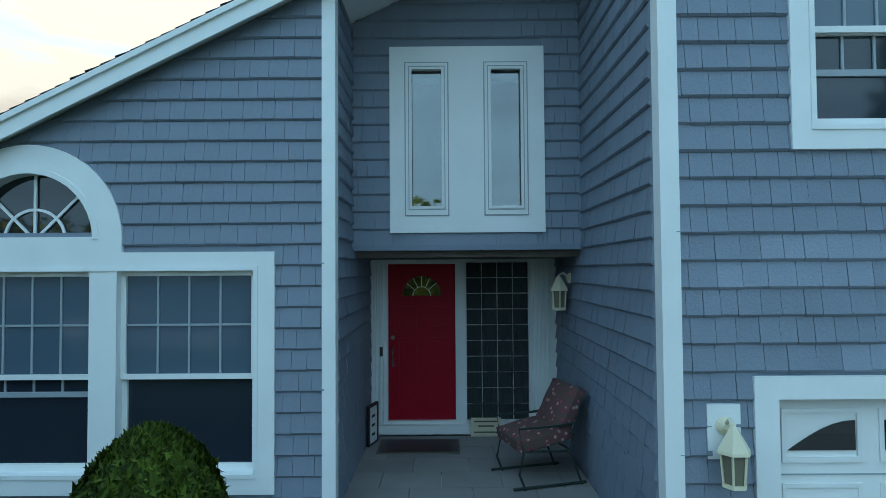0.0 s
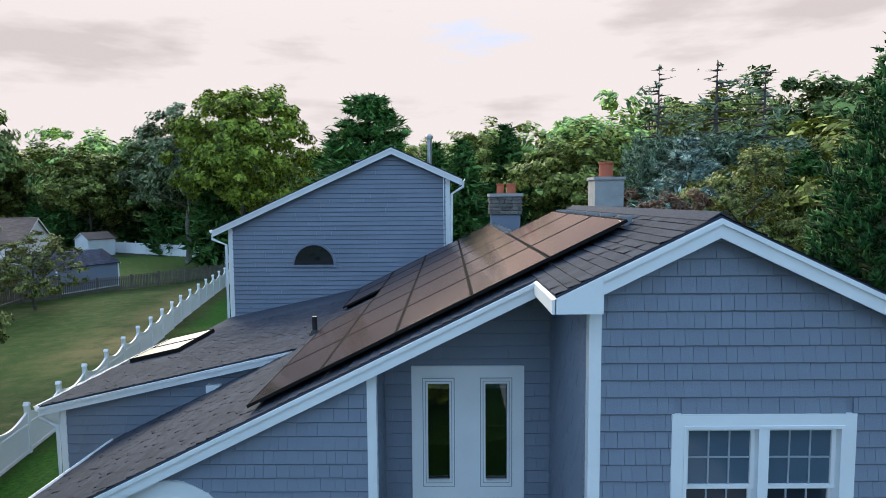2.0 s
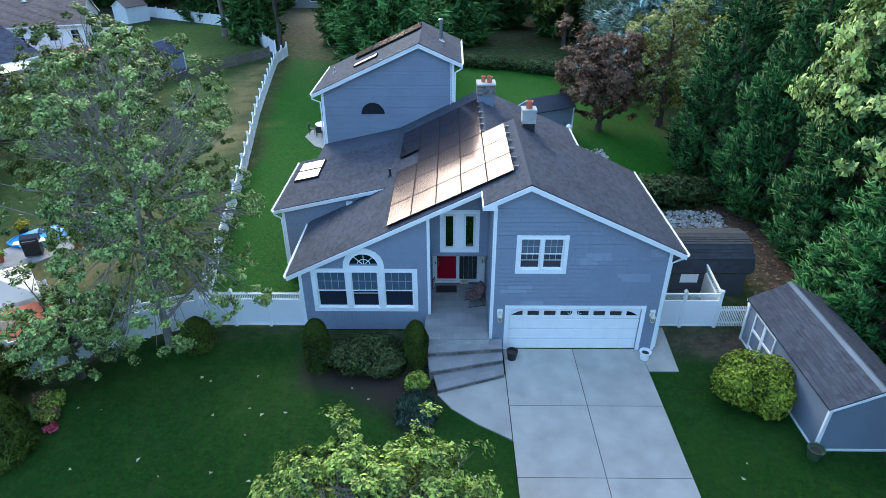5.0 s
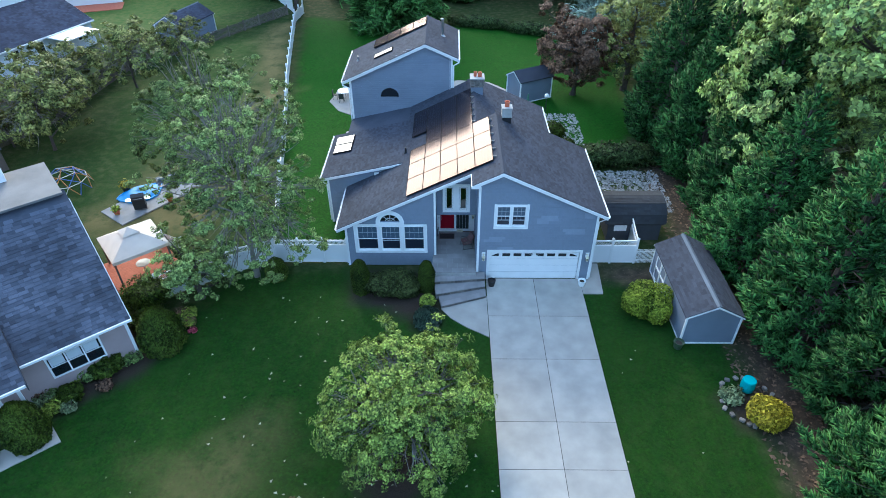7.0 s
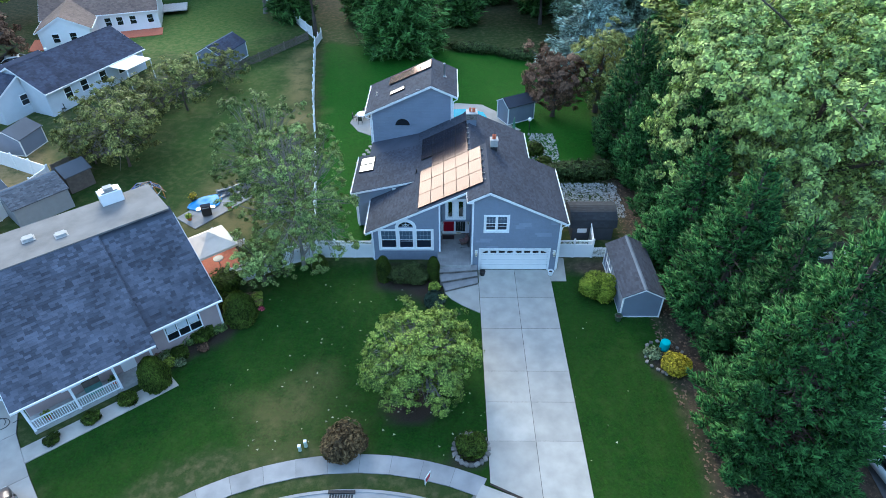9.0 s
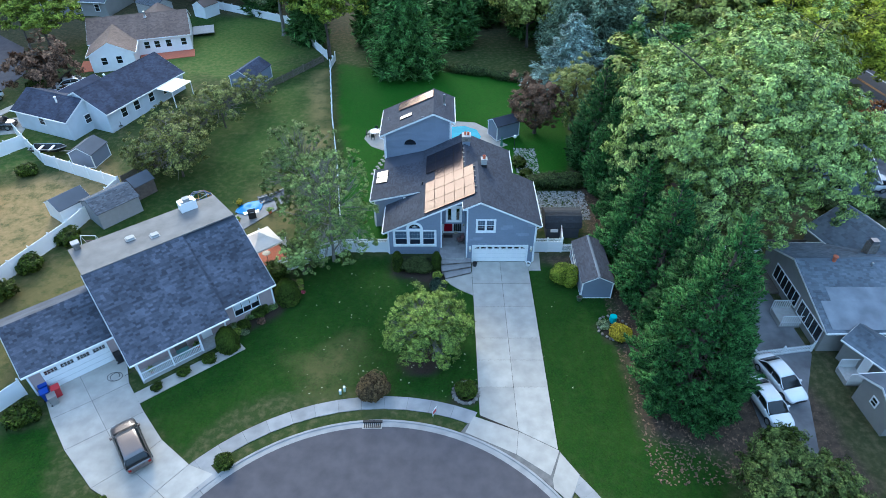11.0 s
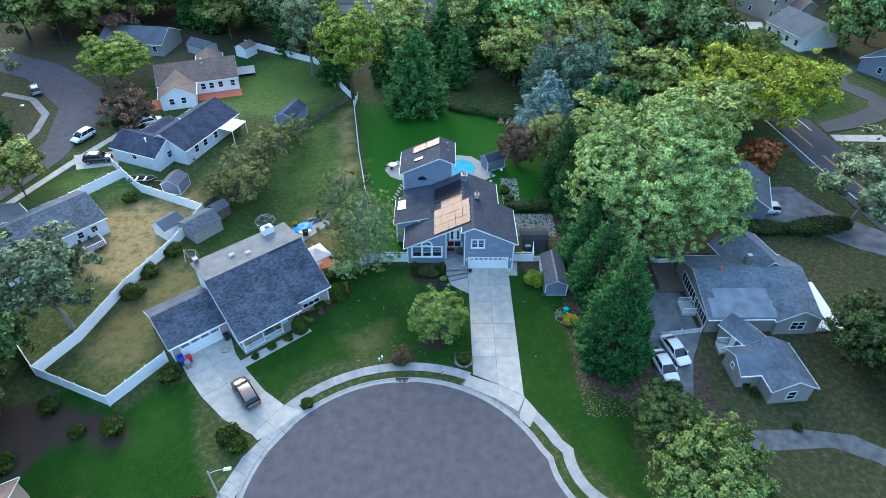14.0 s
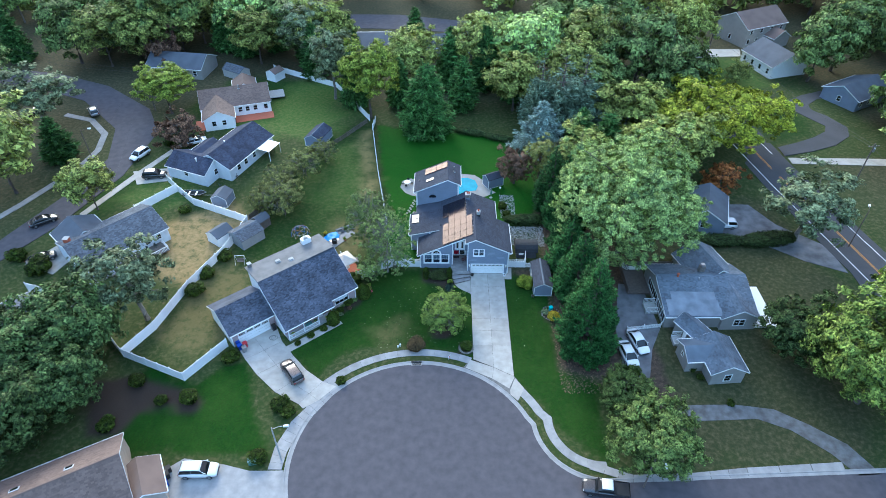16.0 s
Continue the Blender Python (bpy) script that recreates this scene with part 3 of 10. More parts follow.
# two-storey wing behind
WX0, WX1, WY0, WY1, WAX, WAZ, WS = -7.42, 0.03, 18.3, 24.2, -1.88, 9.43, 0.45
wing_z = lambda x: WAZ - WS * abs(x - WAX)
bm = bmesh.new()
prism(bm, [(WX0, 0.3), (WX1, 0.3), (WX1, wing_z(WX1) - 0.14), (WAX, WAZ - 0.14), (WX0, wing_z(WX0) - 0.14)], "y", WY0, WY1)
wall_wing = part("wall", bm, SIDING, house, "tall rear wing in slate-blue lap siding")

# roofs: slabs under the shingles
T = 0.12


def plane_slab(bm, x0, x1, f, y0, y1, t=T):
    prism(bm, [(x0, f(x0) - t), (x1, f(x1) - t), (x1, f(x1)), (x0, f(x0))], "y", y0, y1)


bm = bmesh.new()
plane_slab(bm, 1.08, RX, roof_z, 3.98, 11.3)
plane_slab(bm, -6.84, 1.08, roof_z, 5.3, 10.15)
plane_slab(bm, -3.02, 1.08, roof_z, 10.15, 18.3)
plane_slab(bm, 1.08, R2X, roof_z, 11.3, 18.5)
roof_west = part("roof", bm, SHINGLE, house, "weathered grey-brown shingle roof")
bm = bmesh.new()
plane_slab(bm, RX, 8.68, roof_z, 3.98, 11.9)
plane_slab(bm, R2X, 6.66, lambda x: R2Z - R2S * (x - R2X), 11.1, 18.5)
roof_east = part("roof", bm, SHINGLE, house, "weathered grey-brown shingle roof")
bm = bmesh.new()
plane_slab(bm, -8.45, -3.0, ann_z, 9.98, 16.0)
plane_slab(bm, -7.5, -3.0, ann_z, 16.0, 18.3)
roof_annex = part("roof", bm, SHINGLE, house, "shallow annex roof")
bm = bmesh.new()
plane_slab(bm, -7.9, WAX, wing_z, 18.1, 24.5)
plane_slab(bm, WAX, 0.45, wing_z, 18.1, 24.5)
roof_wing = part("roof", bm, SHINGLE, house, "grey shingle roof of the rear wing")


# white rake boards, fascias, corner boards and gutters
def rake(x0, x1, f, y0, y1, drop=0.225, up=0.03):
    bm = bmesh.new()
    prism(bm, [(x0, f(x0) - drop), (x1, f(x1) - drop), (x1, f(x1) - up), (x0, f(x0) - up)], "y", y0, y1)
    board = part("rake_board", bm, WHITE, house)
    bm = bmesh.new()
    side = -1 if y0 < 20 and y1 < 18.2 else 1
    a, b = (y0 - 0.028, y0) if side < 0 else (y1, y1 + 0.028)
    prism(bm, [(x0, f(x0) - 0.085), (x1, f(x1) - 0.085), (x1, f(x1) - up), (x0, f(x0) - up)], "y", a, b)
    part("rake_moulding", bm, WHITE, board)
    return board


rake(RX, 8.70, roof_z, 3.95, 3.98)
rake(1.55, RX, roof_z, 3.95, 3.98)
rake(-6.86, 1.10, roof_z, 5.27, 5.30)
rake(-8.47, -3.0, ann_z, 9.95, 9.98, 0.2)
rake(-7.92, WAX, wing_z, 18.07, 18.10, 0.24)
rake(WAX, 0.47, wing_z, 18.07, 18.10, 0.24)
rake(-7.92, WAX, wing_z, 24.5, 24.53, 0.24)
rake(R2X, 6.68, lambda x: R2Z - R2S * (x - R2X), 18.5, 18.53, 0.2)
bm = bmesh.new()
prism(bm, [(1.07, 6.50), (1.56, 6.50), (1.56, roof_z(1.56) - 0.03), (1.07, roof_z(1.07) - 0.03)], "y", 3.94, 4.0)
prism(bm, [(1.04, 6.50), (1.08, 6.50), (1.08, roof_z(1.08) - 0.02), (1.04, roof_z(1.04) - 0.02)], "y", 3.94, 5.32)
part("eave_return", bm, WHITE, house)
part("soffit", boxes((1.08, 1.47, 4.0, 5.3, 6.50, 6.53)), VINYL, house)
part("soffit", prisms("y", ([(-6.8, under(-6.8) + 0.01), (1.08, under(1.08) + 0.01), (1.08, under(1.08) + 0.03), (-6.8, under(-6.8) + 0.03)], 5.3, 6.46), ([(1.6, under(1.6) + 0.01), (RX, under(RX) + 0.01), (8.6, under(8.6) + 0.01), (8.6, under(8.6) + 0.03), (RX, under(RX) + 0.03), (1.6, under(1.6) + 0.03)], 3.98, 4.18)), VINYL, house)
for x0, x1, y0, y1, z0, z1 in ((XQ - 0.004, XQ + 0.125, YF - 0.035, YF + 0.1, 0, 6.5), (XP - 0.10, XP + 0.02, YL - 0.035, YL + 0.1, 0.5, under(XP)), (XL - 0.03, XL + 0.1, YL - 0.035, YL + 0.1, 0, under(XL)), (XR - 0.1, XR + 0.03, YF - 0.035, YF + 0.1, 0, under(XR)),
                               (AX0 - 0.03, AX0 + 0.1, AY0 - 0.035, AY0 + 0.1, 0, ann_z(AX0) - 0.15), (WX0 - 0.03, WX0 + 0.12, WY0 - 0.03, WY0 + 0.1, 1.0, wing_z(WX0) - 0.2), (WX1 - 0.12, WX1 + 0.03, WY0 - 0.03, WY0 + 0.1, 3.0, wing_z(WX1) - 0.2)):
    part("corner_board", boxes((x0, x1, y0, y1, z0, z1)), WHITE, house)


def gutter(x, z, y0, y1, s):
    bm = bmesh.new()
    prism(bm, [(x, z - 0.12), (x + s * 0.09, z - 0.12), (x + s * 0.13, z - 0.01), (x + s * 0.11, z - 0.01), (x + s * 0.08, z - 0.1), (x + s * 0.01, z - 0.1), (x, z - 0.01)], "y", y0, y1)
    return part("gutter", bm, WHITE, house)


gutter(8.68, roof_z(8.68), 3.98, 11.9, 1)
gutter(-6.84, roof_z(-6.84), 5.3, 9.95, -1)
gutter(-8.45, ann_z(-8.45), 9.98, 16.0, -1)
gutter(-7.9, wing_z(-7.9), 18.1, 24.5, -1)
gutter(0.45, wing_z(0.45), 18.1, 24.5, 1)
gutter(6.66, 4.6, 11.9, 18.5, 1)
part("downpipe", rod([(0.5, 18.14, 8.25), (0.5, 18.14, 8.1), (0.12, 18.2, 7.85), (0.1, 18.2, 5.9)], 0.05, 6), WHITE, house)
part("downpipe", rod([(-8.5, 10.1, 3.35), (-8.5, 10.1, 3.2), (-8.17, 10.1, 3.0), (-8.17, 10.1, 0.2)], 0.045, 6), WHITE, house)
part("downpipe", rod([(8.72, 4.2, 4.5), (8.72, 4.2, 4.4), (8.3, 4.24, 4.15), (8.3, 4.24, 0.1)], 0.045, 6), WHITE, house)
part("downpipe", rod([(-7.95, 18.16, 6.55), (-7.95, 18.16, 6.4), (-7.5, 18.2, 6.2), (-7.5, 18.2, 0.9)], 0.045, 6), WHITE, house)

# ---- openings of the blue house ----
PANE = bpy.data.materials.new("clear_glass")
PANE.use_nodes = True
pn, plk = PANE.node_tree.nodes, PANE.node_tree.links
pn.remove(pn["Principled BSDF"])
p_clear, p_gloss, p_mix, p_fres = pn.new("ShaderNodeBsdfTransparent"), pn.new("ShaderNodeBsdfGlossy"), pn.new("ShaderNodeMixShader"), pn.new("ShaderNodeFresnel")
p_clear.inputs["Color"].default_value = (0.55, 0.62, 0.64, 1)
p_gloss.inputs["Roughness"].default_value = 0.02
p_fres.inputs["IOR"].default_value = 2.6
plk.new(p_fres.outputs[0], p_mix.inputs[0])
plk.new(p_clear.outputs[0], p_mix.inputs[1])
plk.new(p_gloss.outputs[0], p_mix.inputs[2])
plk.new(p_mix.outputs[0], pn["Material Output"].inputs["Surface"])
DIM_PANE = glassmat("screened_glass", (0.022, 0.028, 0.042), 0.06)
BLIND_PANE = glassmat("glass_over_blinds", (0.085, 0.12, 0.165), 0.08)
BAR = mat("dull_white_bar", (0.34, 0.38, 0.42), 0.5, 0.04, 3)
SCREEN = mat("insect_screen", (0.03, 0.038, 0.052), 0.8, 0.05, 3)


def ring_bm(o, i, y0, y1, bm=None):
    """A flat rectangular frame in the x-z plane: outer and inner (x0, x1, z0, z1)."""
    bm = bm or bmesh.new()
    loops = [[bm.verts.new((x, y, z)) for x, z in ((r[0], r[2]), (r[1], r[2]), (r[1], r[3]), (r[0], r[3]))] for r, y in ((o, y0), (i, y0), (i, y1), (o, y1))]
    for a, b in zip(loops, loops[1:] + loops[:1]):
        for k in range(4):
            bm.faces.new((a[k], a[(k + 1) % 4], b[(k + 1) % 4], b[k]))
    return bm


def pane(parent, r, y, material=None):
    ob = part("pane", boxes((r[0], r[1], y, y + 0.006, r[2], r[3])), material or PANE, parent)
    ob.visible_shadow = False
    return ob


def double_hung(parent, r, y, cols, rows, split=0.5, lowcols=0, lowbar=0.24):
    """Two sashes in an opening (x0, x1, z0, z1): the upper one divided by thin bars, the lower one behind a dark screen."""
    zm = r[2] + (r[3] - r[2]) * split
    f = 0.045
    up, lo = (r[0], r[1], zm - 0.02, r[3]), (r[0], r[1], r[2], zm + 0.02)
    s1 = part("sash", ring_bm(up, (up[0] + f, up[1] - f, up[2] + f, up[3] - f), y + 0.03, y + 0.06), VINYL, parent)
    s2 = part("sash", ring_bm(lo, (lo[0] + f, lo[1] - f, lo[2] + f + 0.02, lo[3] - f), y + 0.065, y + 0.095), VINYL, parent)
    bm = bmesh.new()
    for c in range(1, cols):
        x = up[0] + f + (up[1] - up[0] - 2 * f) * c / cols
        box(bm, x - 0.009, x + 0.009, y + 0.044, y + 0.056, up[2] + f, up[3] - f)
    for k in range(1, rows):
        z = up[2] + f + (up[3] - up[2] - 2 * f) * k / rows
        box(bm, up[0] + f, up[1] - f, y + 0.042, y + 0.054, z - 0.009, z + 0.009)
    if lowcols:
        for c in range(1, lowcols):
            x = lo[0] + f + (lo[1] - lo[0] - 2 * f) * c / lowcols
            box(bm, x - 0.009, x + 0.009, y + 0.078, y + 0.09, lo[3] - f - lowbar, lo[3] - f)
        box(bm, lo[0] + f, lo[1] - f, y + 0.066, y + 0.094, lo[3] - f - lowbar - 0.045, lo[3] - f - lowbar)
    part("glazing_bar", bm, BAR, parent)
    pane(parent, (up[0] + f, up[1] - f, up[2] + f, up[3] - f), y + 0.057, BLIND_PANE)
    pane(parent, (lo[0] + f, lo[1] - f, lo[2] + f + 0.02, lo[3] - f), y + 0.091, DIM_PANE)


def casing(o, i, y, label):
    w = part("window", ring_bm(o, i, y - 0.045, y + 0.02), WHITE, house, label)
    part("jamb", ring_bm((i[0] - 0.02, i[1] + 0.02, i[2] - 0.02, i[3] + 0.02), (i[0] + 0.015, i[1] - 0.015, i[2] + 0.015, i[3] - 0.015), y - 0.055, y + 0.15), WHITE, w)
    return w


# upper window over the garage
w = casing((2.352, 4.298, 3.72, 5.385), UWIN, YF, "white-cased pair of sash windows")
part("mullion", boxes((3.27, 3.38, YF - 0.05, YF + 0.13, UWIN[2], UWIN[3])), WHITE, w)
for x0, x1 in ((2.515, 3.27), (3.38, 4.135)):
    double_hung(w, (x0, x1, UWIN[2] + 0.015, UWIN[3] - 0.015), YF, 3, 2, 0.5, 3)
# parlour's triple window with a half-round light over it
w = casing((-5.86, -1.473, 0.99, 3.10), LWIN, YL, "white-cased triple sash window under a half-round light")
TRI = ((-5.665, -4.44), (-4.22, -3.10), (-2.86, -1.655))
part("mullion", boxes((-4.44, -4.22, YL - 0.045, YL + 0.13, LWIN[2], LWIN[3])), WHITE, w)
part("mullion", boxes((-3.10, -2.86, YL - 0.045, YL + 0.13, LWIN[2], LWIN[3])), WHITE, w)
for k, (x0, x1) in enumerate(TRI):
    double_hung(w, (x0, x1, LWIN[2] + 0.015, LWIN[3] - 0.015), YL, 4, 2, 0.47, 4 if k == 1 else 0, 0.11)


def arc_bm(cx, cz, r0, r1, y0, y1, n=24, bm=None, a0=0.0, a1=math.pi):
    bm = bm or bmesh.new()
    rows_ = []
    for k in range(n + 1):
        a = a0 + (a1 - a0) * k / n
        rows_.append([bm.verts.new((cx + r * math.cos(a), y, cz + r * math.sin(a))) for r, y in ((r0, y0), (r1, y0), (r1, y1), (r0, y1))])
    for p, q in zip(rows_, rows_[1:]):
        for k in range(4):
            bm.faces.new((p[k], p[(k + 1) % 4], q[(k + 1) % 4], q[k]))
    bm.faces.new(rows_[0])
    bm.faces.new(rows_[-1][::-1])
    return bm


def half_disc(cx, cz, r, y, n=24):
    bm = bmesh.new()
    bm.faces.new([bm.verts.new((cx + r * math.cos(math.pi * k / n), y, cz + r * math.sin(math.pi * k / n))) for k in range(n + 1)])
    return bm


ax, az = -3.66, 3.22
bm = arc_bm(ax, az, 0.615, 0.84, YL - 0.045, YL + 0.02)
arc_bm(ax, az, 0.585, 0.635, YL - 0.055, YL + 0.14, bm=bm)
box(bm, ax - 0.84, ax - 0.615, YL - 0.045, YL + 0.02, 3.10, az)
box(bm, ax + 0.615, ax + 0.84, YL - 0.045, YL + 0.02, 3.10, az)
box(bm, ax - 0.615, ax + 0.615, YL - 0.045, YL + 0.14, 3.10, az + 0.02)
w = part("window", bm, WHITE, house, "half-round fan light in a white arched casing")
bm = arc_bm(ax, az, 0.26, 0.285, YL + 0.062, YL + 0.08)
for a in (45, 90, 135):
    m = Matrix.Translation((ax, YL + 0.07, az)) @ pose(0, 0, 0, 0, -a, 0)
    box(bm, 0, 0.6, -0.01, 0.01, -0.012, 0.012, m)
part("glazing_bar", bm, VINYL, w)
part("pane", half_disc(ax, az + 0.02, 0.6, YL + 0.085), GLASS, w).visible_shadow = False
# twin casements over the porch
bm = bmesh.new()
for d in ((-0.55, -0.36, 3.315, 5.28), (0.04, 0.47, 3.315, 5.28), (0.87, 1.075, 3.315, 5.28), (-0.36, 0.04, 3.315, 3.52), (-0.36, 0.04, 5.08, 5.28), (0.47, 0.87, 3.315, 3.52), (0.47, 0.87, 5.08, 5.28)):
    box(bm, d[0], d[1], YA - 0.045, YA + 0.01, d[2], d[3])
w = part("window", bm, WHITE, house, "white panel with two tall casement windows")
for x0, x1 in ((-0.36, 0.04), (0.47, 0.87)):
    part("sash", ring_bm((x0 - 0.02, x1 + 0.02, 3.50, 5.10), (x0 + 0.04, x1 - 0.04, 3.58, 5.04), YA - 0.06, YA + 0.03), VINYL, w)
    # thin grey rings added to draw the shadow gaps between frame and sash
    part("shadow_gap_ring", ring_bm((x0 - 0.032, x1 + 0.032, 3.488, 5.112), (x0 - 0.02, x1 + 0.02, 3.50, 5.10), YA - 0.052, YA - 0.02), BAR, w)
    part("shadow_gap_ring", ring_bm((x0 + 0.008, x1 - 0.008, 3.55, 5.068), (x0 + 0.016, x1 - 0.016, 3.558, 5.06), YA - 0.0635, YA - 0.03), BAR, w)
    part("bead", ring_bm((x0 + 0.02, x1 - 0.02, 3.565, 5.055), (x0 + 0.045, x1 - 0.045, 3.59, 5.03), YA - 0.07, YA - 0.05), VINYL, w)
    pane(w, (x0 + 0.04, x1 - 0.04, 3.58, 5.04), YA + 0.01)
    part("blind", boxes((x0 + 0.05, x1 - 0.05, YA + 0.05, YA + 0.07, 4.92, 5.02)), VINYL, w)

# red entry door
door = part("door", boxes((DOOR[0] + 0.02, DOOR[1] - 0.02, YD + 0.05, YD + 0.1, DOOR[2] + 0.02, DOOR[3] - 0.02)), RED, house, "red six-panel entry door with a fan light")
dx, dw = DOOR[0] + 0.02, DOOR[1] - DOOR[0] - 0.04
for x0, x1, z0, z1 in ((0.13, 0.42, 1.15, 2.05), (0.58, 0.87, 1.15, 2.05), (0.13, 0.42, 2.17, 2.45), (0.58, 0.87, 2.17, 2.45)):
    a, b = dx + dw * x0, dx + dw * x1
    bm = ring_bm((a, b, z0, z1), (a + 0.03, b - 0.03, z0 + 0.03, z1 - 0.03), YD + 0.035, YD + 0.055)
    box(bm, a + 0.06, b - 0.06, YD + 0.04, YD + 0.055, z0 + 0.06, z1 - 0.06)
    part("panel", bm, RED, door)
cxd = (DOOR[0] + DOOR[1]) / 2
part("fan_light", half_disc(cxd, 2.59, 0.26, YD + 0.04), GLASS, door, "dark leaded half-round glass")
bm = arc_bm(cxd, 2.59, 0.255, 0.29, YD + 0.03, YD + 0.06)
box(bm, cxd - 0.29, cxd + 0.29, YD + 0.03, YD + 0.06, 2.565, 2.59)
part("fan_light_frame", bm, RED, door)
bm = arc_bm(cxd, 2.59, 0.11, 0.12, YD + 0.03, YD + 0.04, 12)
for a in (40, 65, 90, 115, 140):
    box(bm, 0.11, 0.25, -0.003, 0.003, -0.004, 0.004, Matrix.Translation((cxd, YD + 0.035, 2.59)) @ pose(0, 0, 0, 0, -a, 0))
part("leading", bm, METAL, door)
part("lock", lathe([(0.03, 0), (0.03, 0.012), (0.02, 0.03)], 12), METAL, door).matrix_basis = Matrix.Translation((dx + 0.06, YD + 0.05, 2.05)) @ pose(0, 0, 0, 90, 0, 0)
part("handle", rod([(dx + 0.06, YD + 0.05, 1.9), (dx + 0.06, YD + 0.0, 1.88), (dx + 0.06, YD - 0.01, 1.78), (dx + 0.06, YD + 0.05, 1.68)], [0.02, 0.012, 0.012, 0.016], 8), METAL, door, "bright metal lever handle set")
bm = ring_bm((DOOR[0] - 0.03, DOOR[1] + 0.03, DOOR[2] - 0.02, DOOR[3] + 0.03), (DOOR[0] + 0.02, DOOR[1] - 0.02, DOOR[2] + 0.02, DOOR[3] - 0.02), YD - 0.02, YD + 0.08)
part("door_frame", bm, WHITE, house)
part("threshold", boxes((DOOR[0] - 0.1, 0.32, YD - 0.1, YD + 0.1, 0.84, 0.95)), WHITE, house)
for x0, x1 in ((XP + 0.02, DOOR[0] - 0.03), (1.12, XQ - 0.1)):
    bm = boxes((x0, x1, YD - 0.03, YD, 0.86, 3.06))
    for k in range(5):
        xx = x0 + (x1 - x0) * (k + 0.5) / 5
        tube(bm, [(xx, YD - 0.03, 0.9), (xx, YD - 0.03, 3.0)], 0.011, 6)
    part("fluted_trim", bm, WHITE, house)
part("header_board", boxes((XP + 0.02, XQ - 0.02, YD - 0.035, YD - 0.002, 3.06, 3.13)), WHITE, house)
# glass-block side light
GB = glassmat("ribbed_glass_block", (0.05, 0.06, 0.06), 0.12)
gbw = part("glass_block_window", ring_bm((0.27, 1.11, 0.98, 3.04), BLOCKS, YD - 0.02, YD + 0.12), WHITE, house, "ribbed glass-block side light with white joints")
part("joint", boxes((BLOCKS[0], BLOCKS[1], YD + 0.03, YD + 0.05, BLOCKS[2], BLOCKS[3])), VINYL, gbw)
bme = bpy.data.meshes.new("glass_block")
bm = bmesh.new()
rib = [(0.006 + 0.188 * q / 16, 0.0 if q % 2 else -0.007) for q in range(17)]
prism(bm, [(0.006, 0.03)] + rib + [(0.194, 0.03)], "z", 0.006, 0.196)
bmesh.ops.recalc_face_normals(bm, faces=bm.faces[:])
bm.to_mesh(bme)
bm.free()
for c in range(4):
    for k in range(10):
        link_mesh("glass_block", bme, GB, gbw).matrix_basis = pose(BLOCKS[0] + 0.2 * c, YD + 0.0, BLOCKS[2] + 0.202 * k)
part("doorbell", boxes((DOOR[0] - 0.085, DOOR[0] - 0.045, YD - 0.05, YD - 0.02, 1.82, 1.94)), BLACK, house)

# garage door of four rows of panels, glazed along the top
gd = part("garage_door", boxes((GAR[0], GAR[1], YF + 0.06, YF + 0.1, 0.01, GAR[3])), VINYL, house, "white panelled garage door with a row of fan lights")
gw = (GAR[1] - GAR[0]) / 8
for k in range(8):
    for row in range(3):
        a, z0 = GAR[0] + gw * k + 0.06, 0.06 + 0.51 * row
        bm = ring_bm((a, a + gw - 0.12, z0, z0 + 0.40), (a + 0.03, a + gw - 0.15, z0 + 0.03, z0 + 0.37), YF + 0.05, YF + 0.065)
        part("panel", bm, VINYL, gd)
    a = GAR[0] + gw * k + 0.07
    wd = gw - 0.14
    part("window_frame", ring_bm((a - 0.01, a + wd + 0.01, 1.62, 1.98), (a + 0.02, a + wd - 0.02, 1.66, 1.95), YF + 0.045, YF + 0.065), VINYL, gd)
    # glass under a sweep that rises to the middle of each group of four
    arch = [(a + 0.03 + (wd - 0.06) * q / 6, 1.70 + (0.2 if 0 < k < 7 else 0.2 * math.sin(math.pi / 2 * (q / 6 if k == 0 else 1 - q / 6)))) for q in range(7)]
    arch = [p for p in arch if p[1] > 1.701]
    part("pane", prisms("y", ([(a + 0.03, 1.70)] + arch + [(a + wd - 0.03, 1.70)], YF + 0.05, YF + 0.058)), GLASS, gd)
    if k in (3, 4):
        bm = bmesh.new()
        for q in range(1, 5):
            ang = math.radians(36 * q)
            cx_ = a + (wd - 0.04 if k == 3 else 0.04)
            tube(bm, [(cx_, YF + 0.047, 1.70), (cx_ + 0.2 * math.cos(ang) * (-1 if k == 3 else 1) * (1 if q < 3 else 0.4), YF + 0.047, 1.70 + 0.19 * math.sin(ang))], 0.008, 4)
        part("glazing_bar", bm, VINYL, gd)
for z in (0.51, 1.02, 1.54):
    part("seam", boxes((GAR[0], GAR[1], YF + 0.054, YF + 0.062, z - 0.004, z + 0.004)), BAR, gd)
part("door_casing", boxes((2.06, GAR[0], YF - 0.045, YF + 0.1, 0, 2.21), (GAR[1], 7.64, YF - 0.045, YF + 0.1, 0, 2.21), (GAR[0], GAR[1], YF - 0.045, YF + 0.1, GAR[3], 2.21)), WHITE, house)

